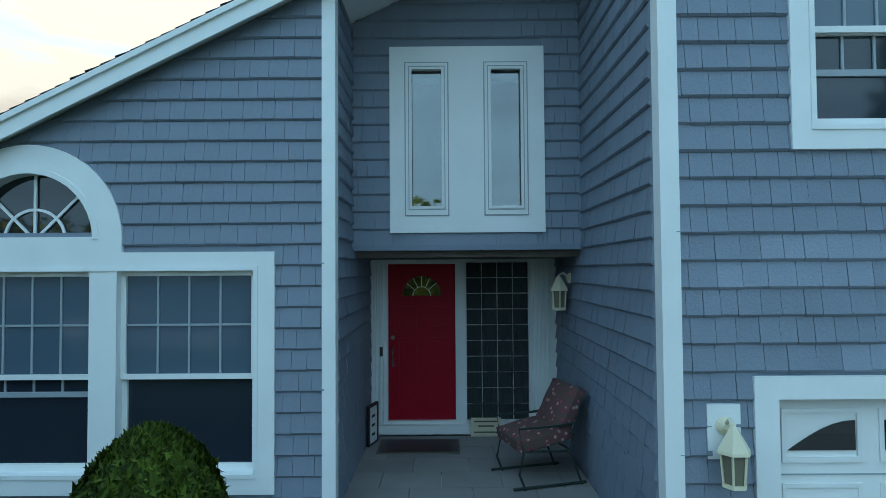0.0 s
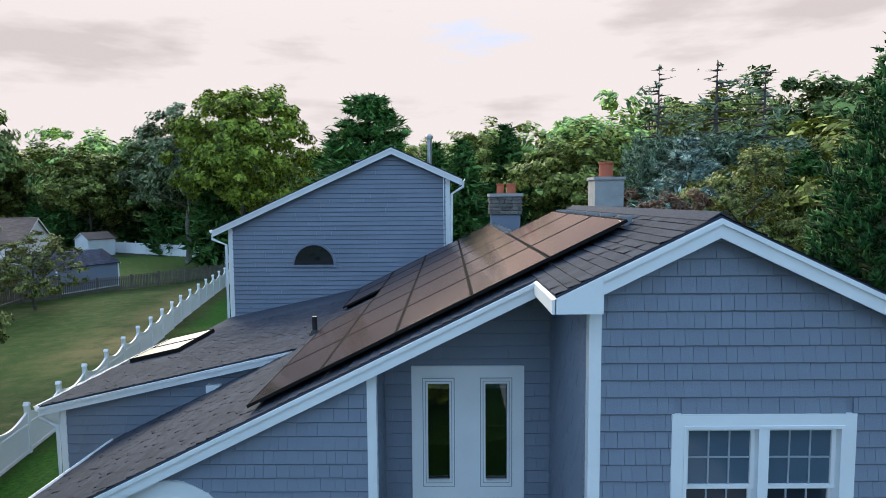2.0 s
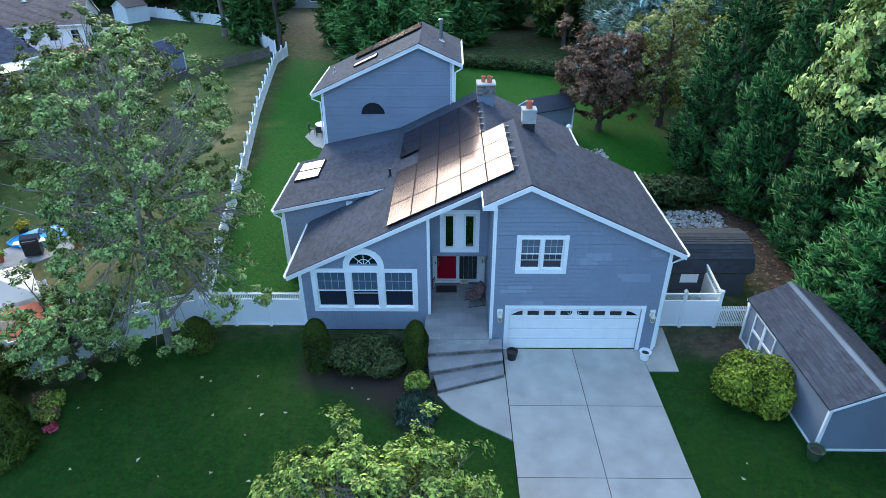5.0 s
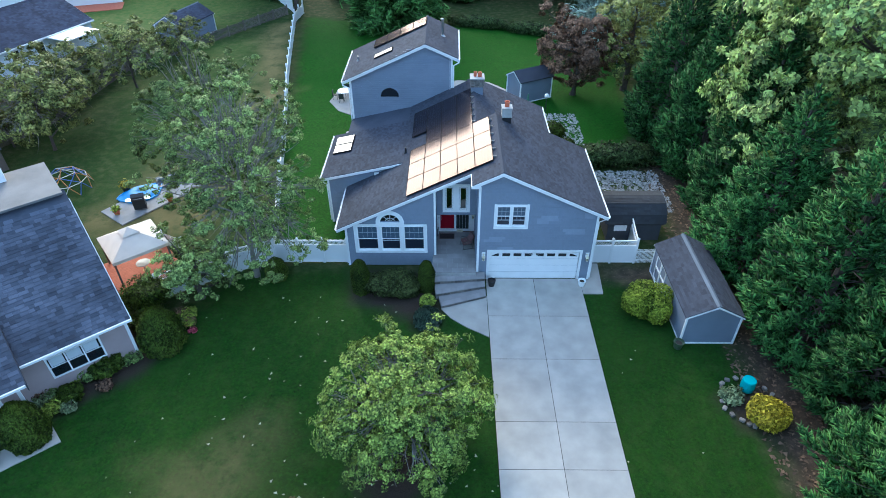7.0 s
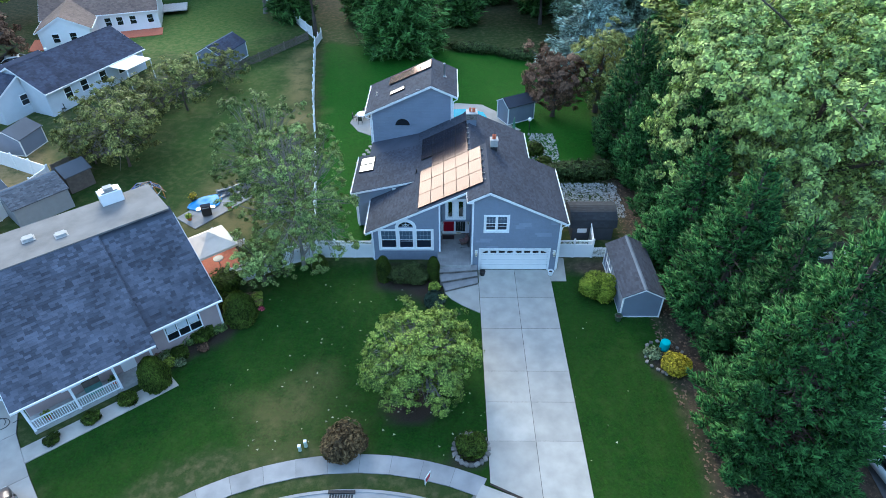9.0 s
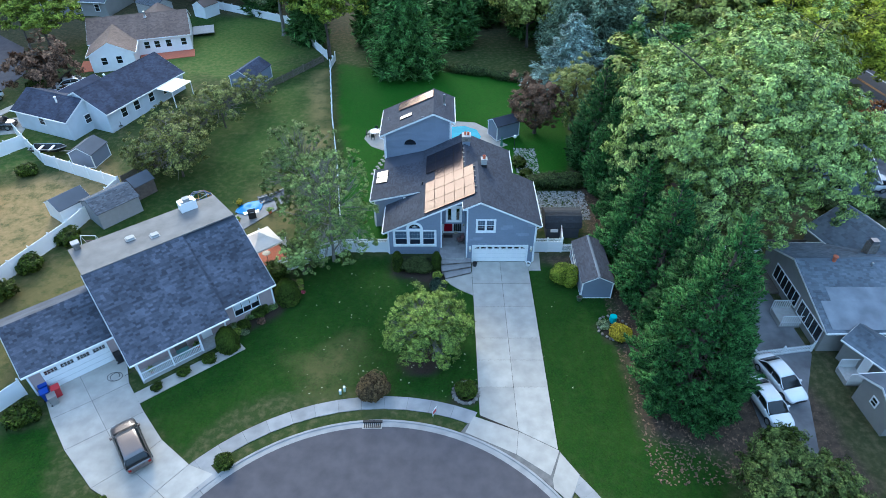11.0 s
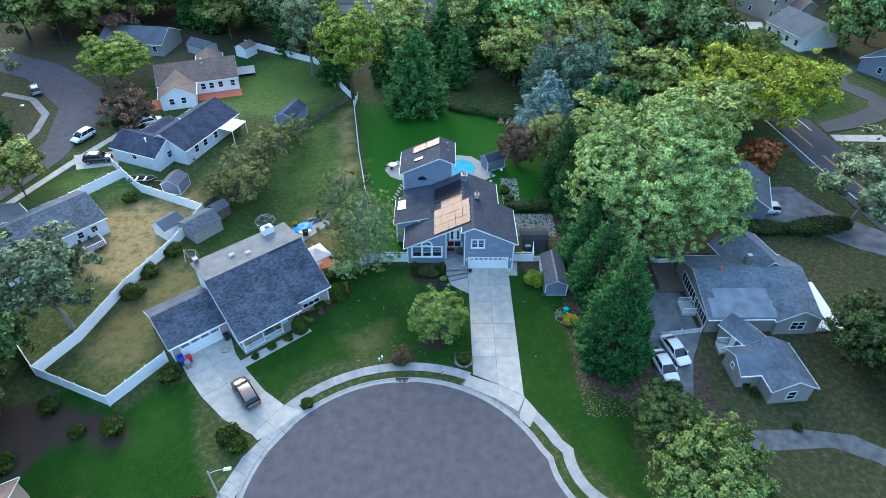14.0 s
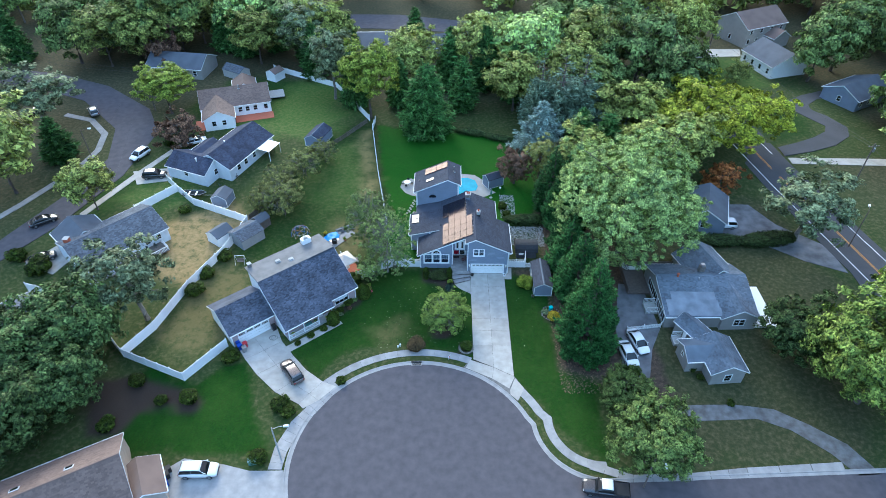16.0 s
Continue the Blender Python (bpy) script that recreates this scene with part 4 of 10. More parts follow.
# half-round window of the wing and the vent on the annex
hx, hz_ = -4.55, 5.5
bm = arc_bm(hx, hz_, 0.67, 0.74, WY0 - 0.075, WY0 + 0.02)
box(bm, hx - 0.76, hx + 0.76, WY0 - 0.08, WY0 + 0.02, hz_ - 0.07, hz_)
w = part("window", bm, SIDING, house, "half-round window with a slim blue-grey frame")
part("pane", half_disc(hx, hz_, 0.68, WY0 - 0.058), GLASS, w)
part("vent", boxes((-5.0, -4.72, AY0 - 0.16, AY0 + 0.02, 3.62, 3.9)), WHITE, house, "small white wall vent")

# chimneys and pipes
def brick_pot(parent, x, y, z, r=0.11):
    part("clay_pot", lathe([(r, 0), (r * 0.95, 0.28), (r * 1.08, 0.3), (r * 1.08, 0.34), (r * 0.8, 0.34), (r * 0.75, 0.1)], 14), TERRA, parent).matrix_basis = pose(x, y, z)


ch = thing("chimney", pose(1.72, 16.3, 6.6), "stone-topped chimney with two orange clay pots", "chimney")
part("base", boxes((-0.42, 0.42, -0.42, 0.42, -0.8, 0.62)), SIDING, ch, "blue-clad chimney base")
part("cap", boxes((-0.5, 0.5, -0.5, 0.5, 1.15, 1.24)), CEMENT, ch)
stone_me = bpy.data.meshes.new("stone")
bm = boxes((-0.5, 0.5, -0.5, 0.5, -0.5, 0.5))
bmesh.ops.bevel(bm, geom=bm.edges[:], offset=0.16, segments=1, affect="EDGES")
bm.to_mesh(stone_me)
bm.free()
part("core", boxes((-0.4, 0.4, -0.4, 0.4, 0.6, 1.16)), CEMENT, ch)
for lev in range(5):
    for sd in range(4):
        u = -0.44
        while u < 0.4:
            wd = rng.uniform(0.14, 0.3)
            wd = min(wd, 0.46 - u)
            m = pose(0, 0, 0, 0, 0, 90 * sd) @ Matrix.Translation((u + wd / 2, -0.42, 0.67 + 0.105 * lev)) @ Matrix.Diagonal((wd * 0.97, 0.12, 0.1, 1))
            link_mesh("stone", stone_me, STONE, ch).matrix_basis = m
            u += wd
brick_pot(ch, -0.14, 0.02, 1.2)
brick_pot(ch, 0.18, -0.05, 1.2, 0.14)
ch = thing("chimney", pose(3.35, 10.85, 6.9), "square cement chimney with one orange clay pot", "chimney")
part("base", boxes((-0.27, 0.27, -0.27, 0.27, -0.3, 0.62)), BLACK, ch, "dark flashed foot")
part("shaft", boxes((-0.3, 0.3, -0.3, 0.3, 0.6, 1.2), (-0.33, 0.33, -0.33, 0.33, 1.16, 1.22)), CEMENT, ch)
brick_pot(ch, 0, 0, 1.2, 0.15)


def pipe(x, y, z, h, r, label, cap=False, material=METAL):
    t = thing("vent_pipe", pose(x, y, z), label, "vent")
    part("pipe", rod([(0, 0, -0.2), (0, 0, h)], r, 10), material, t)
    part("flashing", lathe([(r * 2.6, -0.06), (r * 1.2, 0.1)], 10), material, t)
    if cap:
        part("cap", lathe([(r * 1.5, h - 0.04), (r * 1.5, h + 0.06), (r * 0.8, h + 0.12)], 12), material, t)
    return t


pipe(-0.7, 21.4, wing_z(-0.7), 1.15, 0.09, "tall capped metal flue on the wing roof", True)
pipe(-7.1, 21.2, wing_z(-7.1), 0.35, 0.05, "short vent pipe on the wing roof")
pipe(4.7, 11.2, R2Z - R2S * (4.7 - R2X), 0.45, 0.05, "dark plumbing vent on the roof", False, BLACK)
pipe(-3.0, 11.2, roof_z(-3.0), 0.4, 0.06, "dark plumbing vent beside the panels", False, BLACK)
mast = thing("antenna_cable", pose(-0.2, 18.0, 9), "thin pale cable along the gable", "cable")
part("cable", rod([(0.05, 0.02, -0.4), (0.06, 0.03, -3.2)], 0.012, 5), VINYL, mast)

# solar panels
PV = bpy.data.materials.new("solar_glass")
PV.use_nodes = True
vn, vl = PV.node_tree.nodes, PV.node_tree.links
vb = vn["Principled BSDF"]
vtc, vbr = vn.new("ShaderNodeTexCoord"), vn.new("ShaderNodeTexBrick")
vbr.offset = 0.0
vbr.inputs["Color1"].default_value = vbr.inputs["Color2"].default_value = (0.012, 0.014, 0.022, 1)
vbr.inputs["Mortar"].default_value = (0.05, 0.052, 0.06, 1)
vbr.inputs["Scale"].default_value, vbr.inputs["Mortar Size"].default_value = 1.0, 0.003
vbr.inputs["Brick Width"].default_value, vbr.inputs["Row Height"].default_value = 0.165, 0.165
vl.new(vtc.outputs["Object"], vbr.inputs["Vector"])
vl.new(vbr.outputs["Color"], vb.inputs["Base Color"])
vb.inputs["Roughness"].default_value, vb.inputs["Specular IOR Level"].default_value = 0.5, 0.0
vgl, vmx = vn.new("ShaderNodeBsdfGlossy"), vn.new("ShaderNodeMixShader")
vgl.inputs["Color"].default_value, vgl.inputs["Roughness"].default_value = (0.92, 0.72, 0.64, 1), 0.14
vfr = vn.new("ShaderNodeFresnel")
vfr.inputs["IOR"].default_value = 1.26
vsc = vn.new("ShaderNodeMath")
vsc.operation = "MULTIPLY"
vsc.inputs[1].default_value = 0.85
vl.new(vfr.outputs[0], vsc.inputs[0])
vl.new(vsc.outputs[0], vmx.inputs["Fac"])
vl.new(vb.outputs[0], vmx.inputs[1])
vl.new(vgl.outputs[0], vmx.inputs[2])
vl.new(vmx.outputs[0], vn["Material Output"].inputs["Surface"])
FRAME = mat("black_anodised_frame", (0.02, 0.018, 0.017), 0.9, 0.05, 3, spec=0.03)


def solar(w_, l_):
    t = thing("solar_panel", Matrix(), "dark framed solar panel in rows on the roof", "solar panel", "roof solar panels")
    bm = bmesh.new()
    for d in ((-w_ / 2, w_ / 2, -l_ / 2, -l_ / 2 + 0.025), (-w_ / 2, w_ / 2, l_ / 2 - 0.025, l_ / 2), (-w_ / 2, -w_ / 2 + 0.02, -l_ / 2 + 0.025, l_ / 2 - 0.025), (w_ / 2 - 0.02, w_ / 2, -l_ / 2 + 0.025, l_ / 2 - 0.025)):
        box(bm, *d, -0.035, 0.006)
    part("frame", bm, FRAME, t)
    part("glass", boxes((-w_ / 2 + 0.02, w_ / 2 - 0.02, -l_ / 2 + 0.025, l_ / 2 - 0.025, -0.02, 0.002)), PV, t, "dark glass over square cells")
    part("rail", boxes((-w_ / 2, w_ / 2, -l_ * 0.25 - 0.02, -l_ * 0.25 + 0.02, -0.12, -0.035), (-w_ / 2, w_ / 2, l_ * 0.25 - 0.02, l_ * 0.25 + 0.02, -0.12, -0.035)), FRAME, t)
    return t


TA = math.degrees(math.atan(LS))
sp = solar(1.085, 1.798)
first = True
for c in range(5):
    for k in range(6):
        if (c == 0 and k == 3) or (c == 4 and k > 2):
            continue
        x = -2.66 + 0.985 * (c + 0.5)
        y = 5.56 + 1.81 * (k + 0.5)
        m = Matrix.Translation((x, y, roof_z(x) + 0.14)) @ pose(0, 0, 0, 0, -TA, 0)
        if first:
            sp.matrix_basis, first = m, False
        else:
            copy_thing(sp, m)
TW = math.degrees(math.atan(WS))
for k in range(4):
    x = -5.95 + 1.02 * (k + 0.5) - 0.05
    copy_thing(sp, Matrix.Translation((x, 23.1, wing_z(x) + 0.14)) @ pose(0, 0, 0, 0, -TW, 0))
clamp = thing("clamp", pose(2.36, 5.9, roof_z(2.36) + 0.1), "bright metal end clamp of a panel rail", "clamp", "rail end clamps")
part("foot", boxes((-0.05, 0.05, -0.04, 0.04, -0.1, 0.02)), METAL, clamp)
part("bracket", boxes((-0.12, 0.1, -0.02, 0.02, 0.0, 0.035)), METAL, clamp)
for k in range(1, 6):
    copy_thing(clamp, pose(2.36, 5.9 + 0.92 * k, roof_z(2.36) + 0.1))
for k in range(6):
    copy_thing(clamp, pose(1.36, 11.3 + 0.92 * k, roof_z(1.36) + 0.1))


def skylight(x, y, f, slope, w_, l_, label):
    t = thing("skylight", Matrix.Translation((x, y, f(x) + 0.02)) @ pose(0, 0, 0, 0, -math.degrees(math.atan(slope)), 0), label, "skylight")
    bm = bmesh.new()
    for d in ((-w_ / 2, w_ / 2, -l_ / 2, -l_ / 2 + 0.03), (-w_ / 2, w_ / 2, l_ / 2 - 0.03, l_ / 2), (-w_ / 2, -w_ / 2 + 0.03, -l_ / 2 + 0.03, l_ / 2 - 0.03), (w_ / 2 - 0.03, w_ / 2, -l_ / 2 + 0.03, l_ / 2 - 0.03)):
        box(bm, *d, -0.05, 0.1)
    part("frame", bm, FRAME, t)
    part("pane", boxes((-w_ / 2 + 0.03, w_ / 2 - 0.03, -l_ / 2 + 0.03, l_ / 2 - 0.03, 0.06, 0.09)), glassmat("skylight_glass", (0.40, 0.33, 0.24), 0.3), t)
    return t


skylight(-7.5, 13.55, ann_z, 0.221, 1.3, 1.15, "roof skylight with a dark metal frame and cream shade")
skylight(-7.5, 14.75, ann_z, 0.221, 1.3, 1.15, "roof skylight with a dark metal frame and cream shade")
skylight(-5.0, 20.1, wing_z, WS, 1.5, 0.75, "roof skylight on the rear wing")

# ---- porch, steps, drive and paths ----
porch = slab("porch", [(-1.16, 3.75), (1.44, 3.72), (1.44, YD - 0.1), (-0.94, YD - 0.1), (-0.94, 5.4), (-1.16, 5.4)], 0.80, 0.8, CEMENT, None, "raised porch paved with grey slabs", "structure", "porch")
prow, yy = 0, 3.76
while yy < 7.8:
    dep = min(0.45, 7.84 - yy)
    x = -1.15 if yy < 5.2 else -0.93
    off = 0.3 if prow % 2 else 0.0
    while x < 1.42:
        wd = min(0.6 - off, 1.43 - x)
        off = 0
        if wd > 0.05:
            link_mesh("paver", boxes_me := bpy.data.meshes.new("paver"), PAVER, porch)
            bm = boxes((x + 0.003, x + wd - 0.003, yy + 0.003, yy + dep - 0.003, 0.79, 0.83))
            bm.to_mesh(boxes_me)
            bm.free()
        x += wd
    yy += 0.45
    prow += 1
step_edges = [((-1.13, 3.16), (1.95, 3.50), 0.62), ((-0.9, 2.32), (1.97, 3.05), 0.41), ((-0.58, 1.53), (1.99, 2.45), 0.20)]
for (ax_, ay_), (bx_, by_), h in step_edges:
    st = slab("step", [(ax_, ay_), (bx_, by_), (1.99, 4.1), (-1.14, 4.0)], h - 0.03, h, PAVER, None, "broad stone step up to the porch", "structure", "step")
    n = 7
    for k in range(n):
        f0, f1 = k / n, (k + 1) / n
        p0, p1 = (ax_ + (bx_ - ax_) * f0, ay_ + (by_ - ay_) * f0), (ax_ + (bx_ - ax_) * f1, ay_ + (by_ - ay_) * f1)
        bm = bmesh.new()
        prism(bm, [(p0[0] + 0.004, p0[1] - 0.03), (p1[0] - 0.004, p1[1] - 0.03), (p1[0] - 0.004, p1[1] + 0.34), (p0[0] + 0.004, p0[1] + 0.34)], "z", h - 0.05, h + 0.004 * (k % 2))
        part("coping", bm, PAVER, st)
        bm = bmesh.new()
        prism(bm, [(p0[0] + 0.004, p0[1] - 0.012), (p1[0] - 0.004, p1[1] - 0.012), (p1[0] - 0.004, p1[1] + 0.03), (p0[0] + 0.004, p0[1] + 0.03)], "z", h - 0.2, h - 0.055)
        part("riser_stone", bm, STONE, st)
slab("walkway", [(-0.6, 1.5), (-0.05, 0.75), (0.9, 0.0), (2.04, -0.7), (2.04, 2.6), (1.9, 2.6)], 0.012, 0.12, CONCRETE, None, "curved pale concrete walk beside the drive", "structure", "path")

drive = slab("driveway", [(2.06, 4.2), (2.06, -14.3), (7.72, -17.3), (7.72, 4.2)], 0.004, 0.12, MULCH, None, "pale concrete driveway in large slabs", "structure", "driveway")
DY = [4.18, 0.93, -2.27, -6.17, -8.67, -11.5]
for a, b in zip(DY, DY[1:]):
    for x0, x1 in ((2.07, 4.92), (4.945, 7.71)):
        link_mesh("slab", me := bpy.data.meshes.new("slab"), CONCRETE, drive)
        bm = boxes((x0, x1, b + 0.012, a - 0.012, -0.05, 0.018))
        bm.to_mesh(me)
        bm.free()
for pts in ([(2.07, -11.51), (4.92, -11.51), (4.92, -15.6), (2.07, -14.2)], [(4.945, -11.51), (7.71, -11.51), (7.71, -17.2), (4.945, -15.62)], [(1.6, -14.3), (4.92, -15.65), (4.6, -17.6), (0.9, -15.75)], [(4.945, -15.66), (7.8, -17.3), (6.9, -19.3), (4.63, -17.62)]):
    bm = bmesh.new()
    prism(bm, pts, "z", -0.05, 0.018)
    part("slab", bm, CONCRETE, drive)
apron = slab("apron", [(1.55, -14.25), (7.76, -17.32), (9.0, -19.25), (8.45, -20.45), (7.95, -21.35), (6.9, -20.2), (5.8, -19.1), (4.0, -17.63), (2.3, -16.6), (0.55, -15.75)], 0.006, 0.12, JOINT, None, "pale concrete apron between drive and kerb", "structure", "driveway")
for pts in ([(7.0, -19.6), (7.85, -17.45), (8.95, -19.25), (8.43, -20.4), (7.93, -21.3), (7.0, -20.3)],):
    bm = bmesh.new()
    prism(bm, pts, "z", -0.05, 0.024)
    part("slab", bm, CONCRETE, apron)
slab("side_pad", [(7.73, 2.85), (8.9, 2.85), (9.08, 5.65), (8.26, 5.65), (8.26, 4.1), (7.73, 4.1)], 0.012, 0.12, CONCRETE, None, "plain concrete pad beside the garage", "structure", "pavement")


def pave(name, inner, outer, label, i0, i1, per=2):
    base = band(name, inner[i0:i1 + 1], outer[i0:i1 + 1], 0.0, 0.1, JOINT, label, "pavement")
    for i in range(i0, i1, per):
        j = min(i + per, i1)
        bm = bmesh.new()
        g_ = 0.012
        a, b, c, d = (Vector(inner[i]), Vector(inner[j]), Vector(outer[j]), Vector(outer[i]))
        mid_ = (a + b + c + d) / 4
        pts = [tuple(p + (mid_ - p) * g_) for p in (a, b, c, d)]
        prism(bm, pts, "z", -0.05, 0.012)
        part("slab", bm, PAVEMENT, base)


s0, s1 = edge(1.65), edge(2.85)
cutL = max(i for i, p in enumerate(s0[:61]) if p[0] < 1.5 and p[1] > CY)
cutR = min(i for i, p in enumerate(s0[:70]) if p[0] > 7.6 and p[1] > CY + 8)
startL = min(i for i, p in enumerate(s0) if p[0] > -21.6 and p[1] > CY + 9)
pave("sidewalk", s0, s1, "pale concrete pavement round the turning circle", startL, cutL)
pave("sidewalk", s0, s1, "pale concrete pavement along the street", cutR, 74, 1)


def paved(label, left, right, z=0.02):
    """A pavement between two edges, one slab from point to point."""
    base = slab("sidewalk", left + right[::-1], z - 0.012, 0.1, JOINT, None, label, "structure", "pavement")
    for k in range(len(left) - 1):
        for h in range(3):
            f0, f1 = h / 3 + 0.006, (h + 1) / 3 - 0.006
            c = [Vector(left[k]).lerp(Vector(left[k + 1]), f0), Vector(left[k]).lerp(Vector(left[k + 1]), f1), Vector(right[k]).lerp(Vector(right[k + 1]), f1), Vector(right[k]).lerp(Vector(right[k + 1]), f0)]
            bm = bmesh.new()
            prism(bm, [tuple(v) for v in c], "z", z - 0.06, z)
            part("slab", bm, PAVEMENT, base)


paved("grey pavement slabs at the circle's west side", [(-17.9, -18.2), (-20.5, -22.3), (-22.3, -24.9), (-23.7, -28.7), (-23.9, -31.8)], [(-16.6, -19.4), (-19.2, -23.4), (-20.8, -25.8), (-22.0, -29.4), (-22.2, -31.8)])
paved("grey pavement slabs along the street", [(16.6, -30.3), (21.2, -32.0), (28.4, -31.7), (35.5, -30.9), (47.8, -30.0)], [(15.9, -31.3), (21.0, -33.0), (28.3, -32.7), (35.4, -32.0), (47.7, -31.0)])

# storm drain in the kerb
drain = thing("storm_drain", pose(-6.2, CY + 15.95, 0.0), "dark iron storm drain set in the kerb", "drain")
part("frame", boxes((-0.75, 0.75, -0.38, 0.3, -0.05, 0.02)), CONCRETE, drain)
for k in range(9):
    part("bar", boxes((-0.66 + 0.15 * k, -0.56 + 0.15 * k, -0.34, 0.1, 0.02, 0.04)), BLACK, drain)
part("hood", boxes((-0.75, 0.75, 0.12, 0.3, 0.02, 0.14)), BLACK, drain)

# ---- fences ----
def panel_mesh(kind, h):
    bm = bmesh.new()
    if kind == "solid":
        box(bm, 0.0, 1.0, -0.015, 0.015, 0.06, h - 0.06)
        for z in (0.05, h - 0.12):
            box(bm, 0.0, 1.0, -0.035, 0.035, z, z + 0.1)
        for k in range(1, 15):
            box(bm, k / 15 - 0.001, k / 15 + 0.001, -0.017, 0.017, 0.15, h - 0.12)
    elif kind == "scallop":
        n = 12
        dip = [0.24 * math.sin(math.pi * i / n) for i in range(n + 1)]
        prism(bm, [(0, 0.06), (1, 0.06)] + [(1 - i / n, h - 0.1 - dip[i]) for i in range(n + 1)], "y", -0.015, 0.015)
        prism(bm, [(i / n, h - 0.16 - dip[i]) for i in range(n + 1)] + [(1 - i / n, h - 0.08 - dip[i]) for i in range(n + 1)], "y", -0.035, 0.035)
        for z in (0.05, h * 0.6):
            box(bm, 0.0, 1.0, -0.035, 0.035, z, z + 0.1)
        for k in range(1, 15):
            box(bm, k / 15 - 0.001, k / 15 + 0.001, -0.017, 0.017, 0.15, h - 0.4)
    elif kind == "topped":
        box(bm, 0.0, 1.0, -0.015, 0.015, 0.06, h - 0.36)
        for z in (0.05, h - 0.4, h - 0.1):
            box(bm, 0.0, 1.0, -0.035, 0.035, z, z + 0.07)
        for k in range(20):
            box(bm, (k + 0.25) / 20, (k + 0.75) / 20, -0.01, 0.01, h - 0.34, h + 0.03)
    elif kind == "picket":
        for z in (0.2, h - 0.25):
            box(bm, 0.0, 1.0, -0.02, 0.02, z, z + 0.07)
        for k in range(18):
            box(bm, (k + 0.22) / 18, (k + 0.78) / 18, -0.035, -0.02, 0.05, h)
    elif kind == "lattice":
        box(bm, 0.0, 1.0, -0.015, 0.015, 0.06, h - 0.42)
        for z in (0.05, h - 0.45, h - 0.08):
            box(bm, 0.0, 1.0, -0.035, 0.035, z, z + 0.08)
        for k in range(-3, 16):
            for sgn in (1, -1):
                x0, x1 = k / 15, k / 15 + sgn * 0.16
                if 0 <= min(x0, x1) and max(x0, x1) <= 1:
                    prism(bm, [(x0, h - 0.38), (x0 + 0.012, h - 0.38), (x1 + 0.012, h - 0.07), (x1, h - 0.07)], "y", -0.006 * sgn, -0.006 * sgn + 0.008)
    else:
        for z in (0.3, h - 0.3):
            box(bm, 0.0, 1.0, 0.0, 0.04, z, z + 0.08)
        for k in range(17):
            box(bm, (k + 0.08) / 17, (k + 0.92) / 17, -0.02, 0.0, 0.03, h + 0.03 * (k % 2))
    bmesh.ops.recalc_face_normals(bm, faces=bm.faces[:])
    me = bpy.data.meshes.new("panel")
    bm.to_mesh(me)
    bm.free()
    return me


POST = {}


def fence(pts, h, kind, label, material=None, bay=2.4, cap=True):
    material = material or VINYL
    t = thing("fence", pose(pts[0][0], pts[0][1], float(rise(*pts[0]))), label, "fence", kind="structure")
    inv = t.matrix_basis.inverted()
    key = (kind, h)
    if key not in POST:
        bm = boxes((-0.065, 0.065, -0.065, 0.065, -0.1, h + 0.08))
        if cap:
            prism(bm, [(-0.085, h + 0.08), (0.085, h + 0.08), (0.0, h + 0.18)], "y", -0.085, 0.085)
        me = bpy.data.meshes.new("post")
        bmesh.ops.recalc_face_normals(bm, faces=bm.faces[:])
        bm.to_mesh(me)
        bm.free()
        POST[key] = (me, panel_mesh(kind, h))
    pm, am = POST[key]
    for a, b in zip(pts, pts[1:]):
        L = math.hypot(b[0] - a[0], b[1] - a[1])
        n = max(1, round(L / bay))
        ang = math.atan2(b[1] - a[1], b[0] - a[0])
        for k in range(n + 1):
            x, y = a[0] + (b[0] - a[0]) * k / n, a[1] + (b[1] - a[1]) * k / n
            z = float(rise(x, y)) - 0.05
            link_mesh("post", pm, material, t).matrix_basis = inv @ Matrix.Translation((x, y, z)) @ Matrix.Rotation(ang, 4, "Z")
            if k < n:
                link_mesh("panel", am, material, t).matrix_basis = inv @ Matrix.Translation((x, y, z)) @ Matrix.Rotation(ang, 4, "Z") @ Matrix.Diagonal((L / n, 1, 1, 1))
    return t


fence([(-6.45, 5.75), (-11.0, 5.75)], 1.75, "topped", "white vinyl gate fence with a picket top", bay=1.5)
fence([(-11.0, 5.75), (-12.2, 11.7), (-13.9, 21.9), (-16.2, 34.0), (-18.9, 51.0), (-18.6, 54.5)], 1.42, "scallop", "long white vinyl fence with a scalloped top", bay=2.2)
fence([(-11.0, 5.75), (-13.0, 4.9), (-16.9, 2.3)], 1.75, "lattice", "white vinyl fence with a lattice top", bay=2.0)
fence([(8.35, 5.8), (11.35, 5.8)], 1.75, "lattice", "white vinyl privacy fence with a lattice top", bay=1.5)
fence([(11.35, 5.8), (11.6, 8.3)], 1.75, "lattice", "white vinyl privacy fence with a lattice top")
fence([(11.35, 5.8), (14.0, 5.85), (17.0, 5.9)], 1.1, "picket", "low white picket fence", bay=1.5)
fence([(-34.3, -12.2), (-38.6, -18.5), (-48.9, -14.3), (-59.5, -4.0), (-70.0, -0.8)], 1.8, "solid", "tall white vinyl fence round a back yard")
fence([(-46.2, -9.0), (-44.0, 0.0), (-40.6, 8.8), (-38.7, 17.0)], 1.8, "solid", "tall white vinyl fence between two yards")
fence([(-38.7, 17.2), (-50.5, 22.6), (-55.0, 26.9), (-58.0, 30.0)], 1.8, "solid", "tall white vinyl fence beside a drive")
fence([(-48.9, -14.3), (-46.2, -9.0)], 1.8, "solid", "tall white vinyl fence between two yards")
fence([(-55.0, 26.9), (-60.5, 20.0)], 1.8, "solid", "tall white vinyl fence beside a drive")
